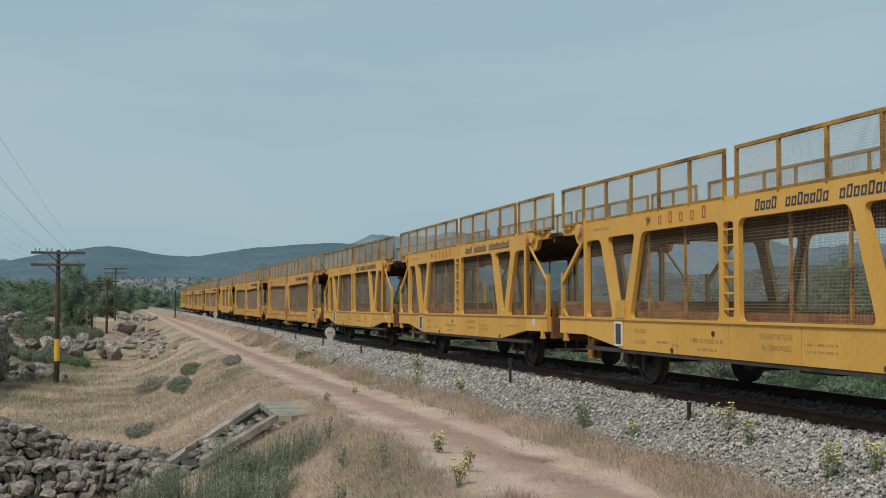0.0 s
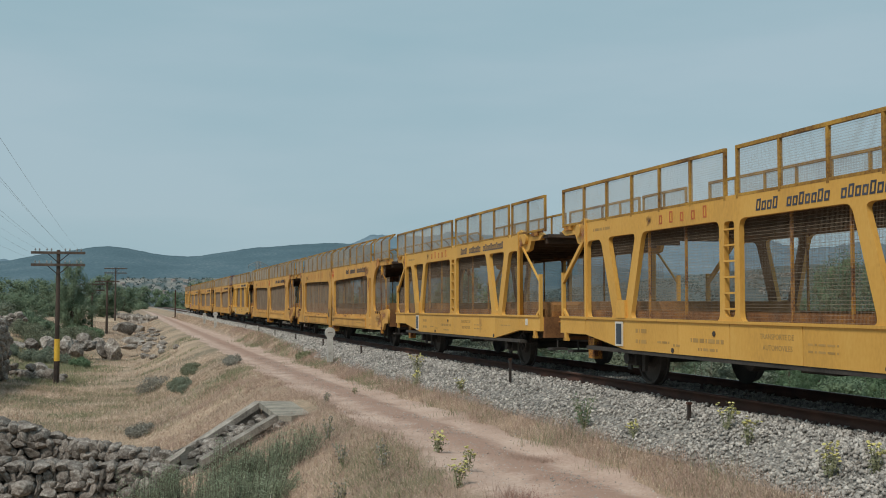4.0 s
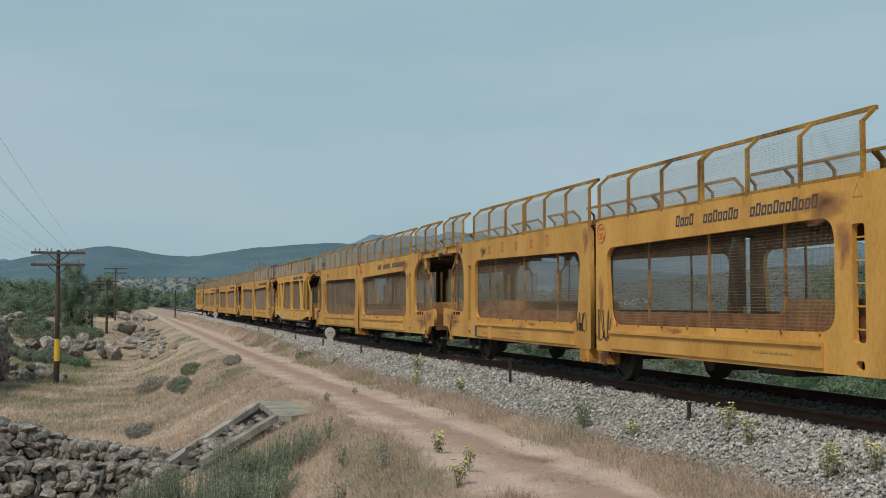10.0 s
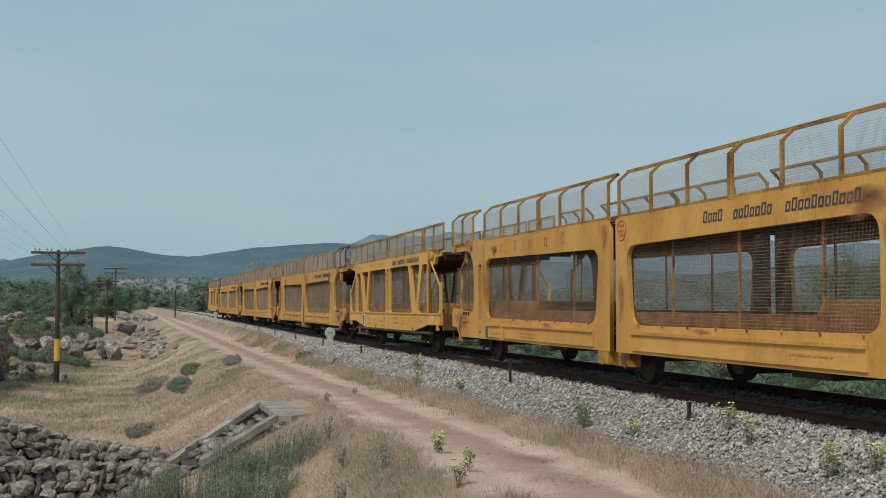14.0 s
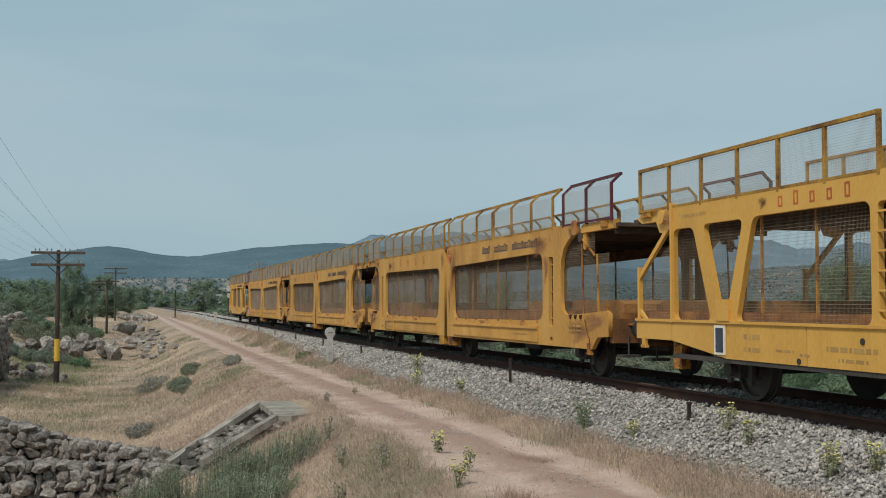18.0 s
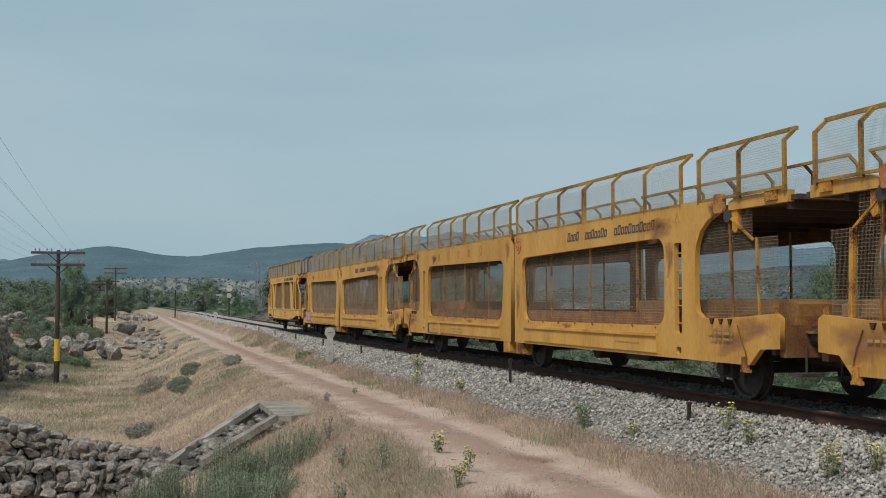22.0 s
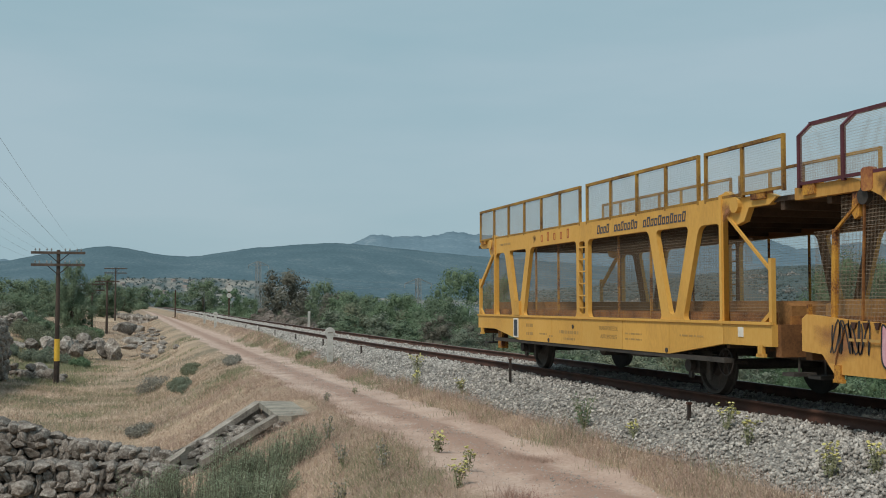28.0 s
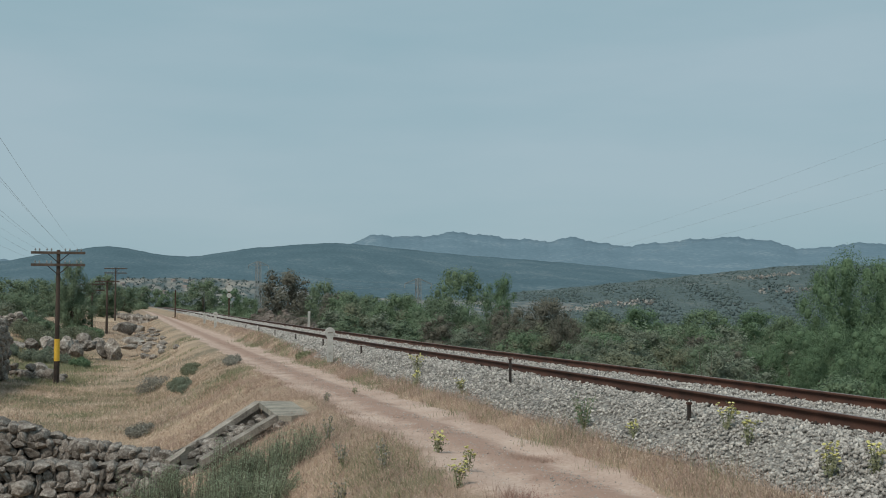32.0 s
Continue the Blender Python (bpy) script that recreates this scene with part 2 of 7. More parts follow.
CONCRETE_DARK = surf("stained_old_concrete", [(0.32, (0.06, 0.05, 0.042)), (0.5, (0.15, 0.125, 0.105)), (0.7, (0.26, 0.225, 0.19))], 3.5, 0.95, 0.5, 24)
CONCRETE_OLD = surf("old_dirty_concrete", [(0.34, (0.12, 0.10, 0.085)), (0.5, (0.24, 0.21, 0.18)), (0.68, (0.38, 0.34, 0.295))], 3.0, 0.95, 0.3, 26)
CONCRETE = surf("weathered_concrete", [(0.32, (0.158, 0.142, 0.117)), (0.5, (0.326, 0.294, 0.244)), (0.7, (0.454, 0.408, 0.334))], 2.5, 0.9, 0.15, 30)
GRANITE = surf("lichened_granite", [(0.34, (0.060, 0.050, 0.043)), (0.44, (0.165, 0.138, 0.118)), (0.54, (0.27, 0.238, 0.208)), (0.62, (0.40, 0.37, 0.335)), (0.70, (0.54, 0.52, 0.48))], 3.4, 0.95, 1.0, 17, vary=0.34, even=0.5)
BALLAST = surf("crushed_stone", [(0.38, (0.22, 0.205, 0.188)), (0.5, (0.39, 0.365, 0.335)), (0.64, (0.52, 0.485, 0.44))], 9.0, 0.95, 0.4, 50, vary=0.36, island=True)
BALLAST_BED = surf("ballast_bed", [(0.40, (0.10, 0.095, 0.088)), (0.60, (0.34, 0.32, 0.29))], 14.0, 0.95, 0.8, 40, vary=0)
BROWN_ROCK = surf("brown_weathered_rock", [(0.36, (0.048, 0.038, 0.032)), (0.46, (0.104, 0.084, 0.072)), (0.56, (0.160, 0.132, 0.112)), (0.66, (0.240, 0.208, 0.176))], 4.5, 0.95, 1.0, 22, vary=0.25)
DIRT = surf("pinkish_dirt", [(0.3, (0.32, 0.215, 0.165)), (0.5, (0.460, 0.333, 0.270)), (0.7, (0.575, 0.442, 0.368))], 1.1, 0.97, 0.35, 24, vary=0, space="World")


def path_bands(m, litter, red):
    """Straw litter creeping in from both edges of the path and a reddish strip along its middle."""
    n, l = m.node_tree.nodes, m.node_tree.links
    b = n["Principled BSDF"]
    base = b.inputs["Base Color"].links[0].from_socket
    geo, sep, wob, wob2 = n.new("ShaderNodeNewGeometry"), n.new("ShaderNodeSeparateXYZ"), n.new("ShaderNodeTexNoise"), n.new("ShaderNodeTexNoise")
    l.new(geo.outputs["Position"], sep.inputs[0])
    wob.inputs["Scale"].default_value, wob.inputs["Detail"].default_value, wob.inputs["Roughness"].default_value = 2.2, 9, 0.75
    wob2.inputs["Scale"].default_value, wob2.inputs["Detail"].default_value, wob2.inputs["Roughness"].default_value = 1.4, 9, 0.78
    l.new(geo.outputs["Position"], wob.inputs["Vector"])
    l.new(geo.outputs["Position"], wob2.inputs["Vector"])

    def maths(op, a, c, d=None):
        q = n.new("ShaderNodeMath")
        q.operation = op
        for k, v in enumerate((a, c, d)):
            if isinstance(v, float):
                q.inputs[k].default_value = v
            elif v is not None:
                l.new(v, q.inputs[k])
        return q.outputs[0]

    off = maths("ABSOLUTE", maths("SUBTRACT", sep.outputs["X"], 4.78), None)
    for amount, noise, gain, lo, hi, col in ((off, wob2, -1.5, -0.30, -0.58, red), (off, wob, 1.3, 1.64, 1.86, litter)):
        shifted = maths("MULTIPLY_ADD", noise.outputs["Fac"], abs(gain), off) if gain > 0 else maths("MULTIPLY_ADD", noise.outputs["Fac"], gain, off)
        r = n.new("ShaderNodeMapRange")
        r.inputs["From Min"].default_value, r.inputs["From Max"].default_value = lo, hi
        l.new(shifted, r.inputs["Value"])
        mx = n.new("ShaderNodeMix")
        mx.data_type = "RGBA"
        mx.inputs[7].default_value = (*col, 1)
        l.new(r.outputs[0], mx.inputs[0])
        l.new(base, mx.inputs[6])
        base = mx.outputs[2]
    l.new(base, b.inputs["Base Color"])


path_bands(DIRT, (0.29, 0.215, 0.155), (0.345, 0.228, 0.178))
SOIL = surf("dry_meadow_soil", [(0.36, (0.165, 0.140, 0.090)), (0.45, (0.265, 0.203, 0.142)), (0.55, (0.365, 0.268, 0.186)), (0.70, (0.469, 0.356, 0.258))], 0.35, 0.97, 0.5, 9, vary=0, space="World")
STRAW = surf("dry_grass", [(0.34, (0.345, 0.284, 0.200)), (0.44, (0.460, 0.348, 0.268)), (0.54, (0.545, 0.423, 0.332)), (0.68, (0.670, 0.556, 0.440))], 0.45, 0.9, 0, 6, vary=0.42, island=True, space="World")
RED_GRASS = surf("reddish_seed_grass", [(0.35, (0.33, 0.225, 0.185)), (0.65, (0.47, 0.345, 0.28))], 1.0, 0.9, 0, 6, vary=0.25, island=True)
GREEN_GRASS = surf("green_weeds", [(0.35, (0.175, 0.185, 0.105)), (0.65, (0.30, 0.30, 0.18))], 1.0, 0.85, 0, 6, vary=0.3, island=True)
PETAL = surf("yellow_flowers", [(0.35, (0.55, 0.50, 0.17)), (0.65, (0.66, 0.62, 0.27))], 1.0, 0.8, 0, 6, vary=0.15)
LEAF_SHRUB = surf("grey_green_leaves", [(0.3, (0.205, 0.240, 0.155)), (0.5, (0.295, 0.340, 0.230)), (0.7, (0.39, 0.435, 0.310))], 1.2, 0.75, 0, 8, vary=0.3, island=True)
LEAF = [
    surf("leaves_mid_green", [(0.3, (0.119, 0.174, 0.102)), (0.5, (0.161, 0.224, 0.135)), (0.7, (0.222, 0.286, 0.182))], 0.5, 0.8, 0, 6, vary=0.15, island=True),
    surf("leaves_holm_oak", [(0.3, (0.117, 0.166, 0.109)), (0.5, (0.164, 0.218, 0.139)), (0.7, (0.238, 0.289, 0.186))], 0.5, 0.8, 0, 6, vary=0.15, island=True),
    surf("leaves_fresh_green", [(0.3, (0.103, 0.166, 0.092)), (0.5, (0.140, 0.214, 0.121)), (0.7, (0.190, 0.269, 0.163))], 0.5, 0.8, 0, 6, vary=0.15, island=True),
    surf("leaves_brownish", [(0.3, (0.114, 0.111, 0.087)), (0.5, (0.158, 0.153, 0.120)), (0.7, (0.211, 0.203, 0.163))], 0.5, 0.8, 0, 6, vary=0.15, island=True),
]


def see_through(m, share=0.3):
    """Lets a share of the light pass through thin leaves and blades."""
    n, l = m.node_tree.nodes, m.node_tree.links
    b = n["Principled BSDF"]
    thin, mix = n.new("ShaderNodeBsdfTranslucent"), n.new("ShaderNodeMixShader")
    l.new(b.inputs["Base Color"].links[0].from_socket, thin.inputs["Color"])
    mix.inputs[0].default_value = share
    l.new(b.outputs[0], mix.inputs[1])
    l.new(thin.outputs[0], mix.inputs[2])
    l.new(mix.outputs[0], n["Material Output"].inputs["Surface"])


for leaf_paint in LEAF + [LEAF_SHRUB]:
    see_through(leaf_paint)
BARK = surf("grey_bark", [(0.35, (0.05, 0.04, 0.03)), (0.65, (0.16, 0.13, 0.10))], 6.0, 0.95, 0.5, 30, stretch=(1, 1, 0.3))
POLE_WOOD = surf("weathered_pole_wood", [(0.35, (0.045, 0.032, 0.026)), (0.65, (0.115, 0.085, 0.068))], 4.0, 0.9, 0.4, 30, stretch=(1, 1, 0.15))
ROAD_YELLOW = surf("yellow_band_paint", [(0.35, (0.55, 0.33, 0.04)), (0.65, (0.68, 0.43, 0.06))], 4.0, 0.7, 0.1, 30)
WHITEWASH = surf("flaking_whitewash", [(0.3, (0.20, 0.19, 0.17)), (0.45, (0.40, 0.385, 0.355)), (0.7, (0.58, 0.565, 0.53))], 5.0, 0.85, 0.3, 30)
IRON = surf("dark_iron", [(0.35, (0.02, 0.016, 0.014)), (0.65, (0.06, 0.045, 0.038))], 4.0, 0.7, 0.2, 40)
STEEL_GREY = surf("galvanised_steel", [(0.35, (0.20, 0.21, 0.21)), (0.65, (0.32, 0.33, 0.33))], 3.0, 0.55, 0.05, 40, metal=0.3)
CABLE = surf("dull_grey_cable", [(0.35, (0.20, 0.21, 0.22)), (0.65, (0.28, 0.29, 0.30))], 3.0, 0.7, 0, 40)
# Insulator grey is lightened to hold the white glint in its colour.
INSULATOR = surf("lightened_glass_insulator", [(0.35, (0.16, 0.17, 0.17)), (0.65, (0.34, 0.36, 0.36))], 3.0, 0.3, 0, 40)
PAINT_BLUE = surf("dark_blue_board", [(0.35, (0.03, 0.04, 0.055)), (0.65, (0.06, 0.075, 0.095))], 5.0, 0.5, 0.05, 30)
PAINT_WHITE = surf("off_white_paint", [(0.35, (0.60, 0.56, 0.48)), (0.65, (0.75, 0.72, 0.65))], 5.0, 0.6, 0.05, 30)
INK_RED = surf("faded_red_paint", [(0.35, (0.38, 0.09, 0.03)), (0.65, (0.50, 0.15, 0.05))], 5.0, 0.6, 0, 30)
INK_BLUE = surf("dark_blue_paint", [(0.35, (0.035, 0.04, 0.06)), (0.65, (0.075, 0.08, 0.10))], 5.0, 0.6, 0, 30)
INK_FADED = surf("faded_grey_marking", [(0.35, (0.36, 0.22, 0.075)), (0.65, (0.45, 0.27, 0.085))], 5.0, 0.6, 0, 30)
INK_WORN = surf("worn_dark_stencil", [(0.35, (0.22, 0.15, 0.06)), (0.65, (0.34, 0.215, 0.08))], 5.0, 0.6, 0, 30)
SPRAY_BLACK = surf("black_spray_paint", [(0.35, (0.02, 0.02, 0.022)), (0.65, (0.05, 0.05, 0.05))], 5.0, 0.5, 0, 30)
SPRAY_PINK = surf("pink_spray_paint", [(0.35, (0.56, 0.27, 0.33)), (0.65, (0.64, 0.40, 0.44))], 5.0, 0.5, 0, 30)
RAIL_MAROON = surf("maroon_paint", [(0.35, (0.07, 0.02, 0.025)), (0.65, (0.13, 0.035, 0.045))], 4.0, 0.6, 0.05, 30)


def stain_material(name, colour):
    """A blotch that fades out from its middle with a ragged edge; for thin stain plates."""
    m = bpy.data.materials.new(name)
    m.use_nodes = True
    n, l = m.node_tree.nodes, m.node_tree.links
    b = n["Principled BSDF"]
    b.inputs["Base Color"].default_value, b.inputs["Roughness"].default_value = (*colour, 1), 0.85
    co, dist, nz, mul, mr = n.new("ShaderNodeTexCoord"), n.new("ShaderNodeVectorMath"), n.new("ShaderNodeTexNoise"), n.new("ShaderNodeMath"), n.new("ShaderNodeMapRange")
    dist.operation = "LENGTH"
    nz.inputs["Scale"].default_value, nz.inputs["Detail"].default_value = 1.3, 3
    l.new(co.outputs["Object"], dist.inputs[0])
    l.new(co.outputs["Object"], nz.inputs["Vector"])
    mul.operation = "SUBTRACT"
    l.new(nz.outputs["Fac"], mul.inputs[0])
    half = n.new("ShaderNodeMath")
    half.operation = "MULTIPLY"
    half.inputs[1].default_value = 0.62
    l.new(dist.outputs["Value"], half.inputs[0])
    l.new(half.outputs[0], mul.inputs[1])
    mr.inputs[1].default_value, mr.inputs[2].default_value, mr.inputs[4].default_value = -0.12, 0.55, 0.85
    l.new(mul.outputs[0], mr.inputs[0])
    l.new(mr.outputs[0], b.inputs["Alpha"])
    return m


STAIN_DARK = stain_material("dark_rust_stain", (0.085, 0.038, 0.028))
STAIN_RUST = stain_material("rust_run_stain", (0.34, 0.155, 0.075))
# Blue-green haze is mixed into the wooded hills' base colour.
FAR_A = surf("hazed_wooded_hillside", [(0.40, (0.052, 0.097, 0.118)), (0.49, (0.067, 0.118, 0.144)), (0.56, (0.084, 0.137, 0.162)), (0.64, (0.142, 0.184, 0.200))], 0.012, 0.95, 0, 0.2, vary=0, space="World", stretch=(1, 0.3, 3), even=0.55)
# Mountain colours are shifted to blue-grey to carry the distance haze.
FAR_B = surf("hazed_mountain_rock", [(0.40, (0.112, 0.176, 0.218)), (0.56, (0.134, 0.202, 0.247)), (0.64, (0.185, 0.245, 0.28))], 0.007, 0.95, 0, 0.07, even=0.5, vary=0, space="World", stretch=(1, 0.4, 4))
# The darker stops are tinted bluish to put haze over the dry fields.
FAR_D = surf("pale_hazed_fields", [(0.42, (0.075, 0.105, 0.110)), (0.49, (0.12, 0.138, 0.134)), (0.56, (0.20, 0.195, 0.178)), (0.66, (0.29, 0.27, 0.235))], 0.03, 0.95, 0, 0.16, vary=0, space="World", stretch=(1, 0.2, 1), even=0.6)
# Low-contrast bluish stops hold the haze in front of the scrub hill.
FAR_C = surf("hazed_scrub_hill", [(0.42, (0.062, 0.089, 0.090)), (0.49, (0.074, 0.103, 0.103)), (0.57, (0.088, 0.115, 0.113)), (0.62, (0.116, 0.136, 0.128)), (0.68, (0.255, 0.235, 0.21))], 0.012, 0.95, 0, 0.3, vary=0, space="World", stretch=(1, 0.22, 1), even=0.55)


# ---- ground, hills, path, track ----
def grid_mesh(name, xs, ys, height, material):
    gx, gy = np.meshgrid(xs, ys)
    v = np.stack([gx, gy, height(gx, gy)], -1).reshape(-1, 3)
    n, m = len(xs), len(ys)
    i = (np.arange(m - 1)[:, None] * n + np.arange(n - 1)[None, :]).ravel()
    me = quick_mesh(name, v, np.stack([i, i + 1, i + n + 1, i + n], 1), material)
    me.polygons.foreach_set("use_smooth", [True] * len(me.polygons))
    return me


gx = np.concatenate([-np.geomspace(3500, 9, 26), np.arange(-8.6, 3.1, 0.3), np.arange(3.15, 6.5, 0.1), np.arange(6.6, 13.5, 0.3), np.geomspace(14, 4000, 34)])
gy = np.concatenate([-np.geomspace(800, 6, 16), np.arange(-5, 8, 1.0), np.arange(8.5, 40, 0.3), np.arange(40.5, 90, 0.9), np.geomspace(92, 4800, 40)])
ground = tagged(new("ground", grid_mesh("ground", gx, gy, ground_z, SOIL)), "dry straw-coloured meadow ground with patches of bare soil", "ground", kind="structure")


def ridge(name, near, far, base, bearings, lifts, material, label, grain):
    """A hill range: crest heights given by bearing, rising from near to far metres away."""
    az = np.radians(np.linspace(-45, 80, 950))
    deg = np.degrees(az)
    crest = np.interp(deg, bearings, lifts)
    crest = np.convolve(np.pad(crest, 4, "edge"), np.ones(9) / 9, "valid")
    plain = EYE[2] + far * np.tan(np.radians(crest))
    crest = crest + grain * (0.5 * np.sin(deg * 3.1 + 1) + 0.3 * np.sin(deg * 7.7 + 2) + 0.25 * np.sin(deg * 13.3 + 4) * np.sin(deg * 2.9) + 0.2 * np.sin(deg * 29.0) + 0.12 * np.sin(deg * 61.0))
    top = EYE[2] + far * np.tan(np.radians(crest))
    rows = []
    steps = np.linspace(0, 1, 16)
    for k in steps:
        d = near + (far - near) * k
        z = base + (plain - base) * (k ** 1.25) + (top - plain) * k**7
        z = z + (top - base) * 0.012 * np.sin(deg * 1.9 + k * 9) * np.sin(k * math.pi) + (top - base) * 0.006 * np.sin(deg * 5.3 + k * 21) * np.sin(k * math.pi)
        rows.append(np.stack([d * np.sin(az), d * np.cos(az), z], -1))
    rows.append(np.stack([far * 1.06 * np.sin(az), far * 1.06 * np.cos(az), np.full_like(top, base)], -1))
    v = np.concatenate(rows)
    n = len(az)
    i = (np.arange(len(rows) - 1)[:, None] * n + np.arange(n - 1)[None, :]).ravel()
    me = quick_mesh(name, v, np.stack([i, i + 1, i + n + 1, i + n], 1), material)
    me.polygons.foreach_set("use_smooth", [True] * len(me.polygons))
    tagged(new(name, me), label, "hills", kind="structure")

    def spot(bearing, k):
        """A place on the slope: bearing in degrees, k from its foot (0) to the crest (1)."""
        tp = np.interp(bearing, deg, top)
        d = near + (far - near) * k
        return d * np.sin(np.radians(bearing)), d * np.cos(np.radians(bearing)), base + (tp - base) * k**1.25
    return spot


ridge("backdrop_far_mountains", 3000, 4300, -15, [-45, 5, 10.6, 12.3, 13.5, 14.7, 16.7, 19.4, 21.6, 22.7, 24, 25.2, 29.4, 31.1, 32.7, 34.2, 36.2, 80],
      [2.3, 2.0, 2.82, 3.56, 3.47, 3.42, 3.71, 3.35, 3.17, 3.45, 3.09, 2.9, 3.27, 3.3, 3.05, 2.6, 2.9, 2.6], FAR_B, "distant mountain range with bare streaks, blue-grey haze in its colour", 0.075)
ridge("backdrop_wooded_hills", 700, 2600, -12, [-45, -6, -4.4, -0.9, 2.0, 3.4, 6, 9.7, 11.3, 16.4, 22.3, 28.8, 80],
      [1.2, 1.94, 2.32, 2.87, 2.36, 2.36, 2.8, 3.1, 3.07, 2.54, 2.08, 1.41, 1.0], FAR_A, "wooded hills in the middle distance, blue-green haze in their colour", 0.02)
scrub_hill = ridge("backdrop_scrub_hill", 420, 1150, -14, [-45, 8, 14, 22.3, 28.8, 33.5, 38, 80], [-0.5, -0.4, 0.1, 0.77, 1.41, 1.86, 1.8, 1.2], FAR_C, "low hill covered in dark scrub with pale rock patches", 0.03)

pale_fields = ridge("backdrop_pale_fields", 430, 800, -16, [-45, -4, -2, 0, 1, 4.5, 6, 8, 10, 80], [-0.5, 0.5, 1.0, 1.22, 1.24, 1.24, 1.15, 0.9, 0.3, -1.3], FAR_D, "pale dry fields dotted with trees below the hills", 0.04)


def path_edge(y, side):
    return 0.10 * np.sin(y * 0.9 + side) + 0.07 * np.sin(y * 2.7 + side * 2) + 0.04 * np.sin(y * 6.1 + side)


OCHRE = surf("ochre_bare_soil", [(0.34, (0.30, 0.225, 0.15)), (0.5, (0.42, 0.315, 0.215)), (0.66, (0.52, 0.41, 0.30))], 0.25, 0.97, 0.3, 3, vary=0, space="World")
tagged(new("bare_field", grid_mesh("bare_field", np.arange(-9, 2.2, 0.8), np.arange(128, 186, 2.0), lambda x, y: ground_z(x, y) + 0.05 - 0.6 * smooth(-7, -9, x) - 0.6 * smooth(1.2, 2.2, x), OCHRE)), "strip of bare ochre soil beyond the meadow", "field", kind="structure")


def path_left(y):
    return np.interp(y, [8, 10, 12, 14, 16, 20, 60, 105, 150, 420], [3.35, 3.45, 3.58, 3.75, 3.84, 3.95, 3.95, 3.8, 3.6, -0.2])


def path_right(y):
    return np.interp(y, [8, 10.4, 11.8, 14, 24, 35, 43, 55, 75, 100, 150, 420], [5.25, 5.39, 5.53, 5.73, 5.68, 5.70, 5.85, 6.0, 6.12, 6.0, 5.5, 1.9])


py = np.concatenate([np.arange(-30, 8, 1.0), np.arange(8, 45, 0.25), np.arange(45, 120, 0.8), np.arange(120, 420, 5)])
across = np.linspace(0, 1, 22)
x_l = path_left(py) - 0.16 + path_edge(py, 0.0)
x_r = path_right(py) + 0.14 + path_edge(py, 3.0)
px = x_l[:, None] * (1 - across) + x_r[:, None] * across
pyy = np.repeat(py[:, None], len(across), 1)
pz = ground_z(px, pyy) - 0.03 + 0.042 * np.minimum(1, 9 * np.sin(across * math.pi)) + 0.006 * wave(px, pyy, 3.1, 5.0)
pn = len(across)
pi_ = (np.arange(len(py) - 1)[:, None] * pn + np.arange(pn - 1)[None, :]).ravel()
pm = quick_mesh("path", np.stack([px, pyy, pz], -1).reshape(-1, 3), np.stack([pi_, pi_ + 1, pi_ + pn + 1, pi_ + pn], 1), DIRT)
pm.polygons.foreach_set("use_smooth", [True] * len(pm.polygons))
tagged(new("path", pm), "pinkish bare dirt track with two wheel ruts", "path", kind="structure")

# ballast bed
bed_y = np.concatenate([np.arange(-180, 0, 10.0), np.arange(0, 70, 1.0), np.arange(70, 420, 6.0)])
bed_x = np.array([-2.40, -2.05, -1.72, -1.5, -0.9, 0, 0.9, 1.5, 1.72, 2.2, 2.75]) + XC
bed_h = np.array([-0.62, -0.42, -0.235, -0.185, -0.165, -0.165, -0.165, -0.185, -0.235, -0.42, -0.7])
bgx, bgy = np.meshgrid(bed_x, bed_y)
bgz = bed_h[None, :] + lift(bgy) + 0.015 * wave(bgx, bgy, 2.1, 3.0)
bi = (np.arange(len(bed_y) - 1)[:, None] * 11 + np.arange(10)[None, :]).ravel()
ballast = tagged(new("ballast_bed", quick_mesh("ballast_bed", np.stack([bgx, bgy, bgz], -1).reshape(-1, 3), np.stack([bi, bi + 1, bi + 12, bi + 11], 1), BALLAST_BED)),
                 "grey crushed-stone ballast bed under the railway track", "ballast", kind="structure")


def scatter_stones(name, x, y, z, size, material, seed):
    """Angular stones, joined: eight-cornered lumps at the given places."""
    rng = np.random.default_rng(seed)
    n = len(x)
    cube = np.array([(1, 0.3, 0.2), (-0.3, 1, -0.2), (-1, -0.3, 0.2), (0.3, -1, -0.2), (0.15, 0.1, 0.85), (-0.15, -0.1, -0.85)], float) * 0.66
    quads = np.array([(0, 1, 4), (1, 2, 4), (2, 3, 4), (3, 0, 4), (1, 0, 5), (2, 1, 5), (3, 2, 5), (0, 3, 5)])
    v = (cube[None] + rng.uniform(-0.22, 0.22, (n, 6, 3))) * size[:, None, None] * rng.uniform(0.6, 1.3, (n, 1, 3))
    a = rng.uniform(0, math.tau, (n, 2))
    c, s = np.cos(a), np.sin(a)
    v = np.stack([v[..., 0] * c[:, :1] - v[..., 1] * s[:, :1], v[..., 0] * s[:, :1] + v[..., 1] * c[:, :1], v[..., 2]], -1)
    v = np.stack([v[..., 0], v[..., 1] * c[:, 1:] - v[..., 2] * s[:, 1:], v[..., 1] * s[:, 1:] + v[..., 2] * c[:, 1:]], -1)
    v = v + np.stack([x, y, z], -1)[:, None, :]
    f = quads[None] + (np.arange(n) * 6)[:, None, None]
    return quick_mesh(name, v.reshape(-1, 3), f.reshape(-1, 3), material)


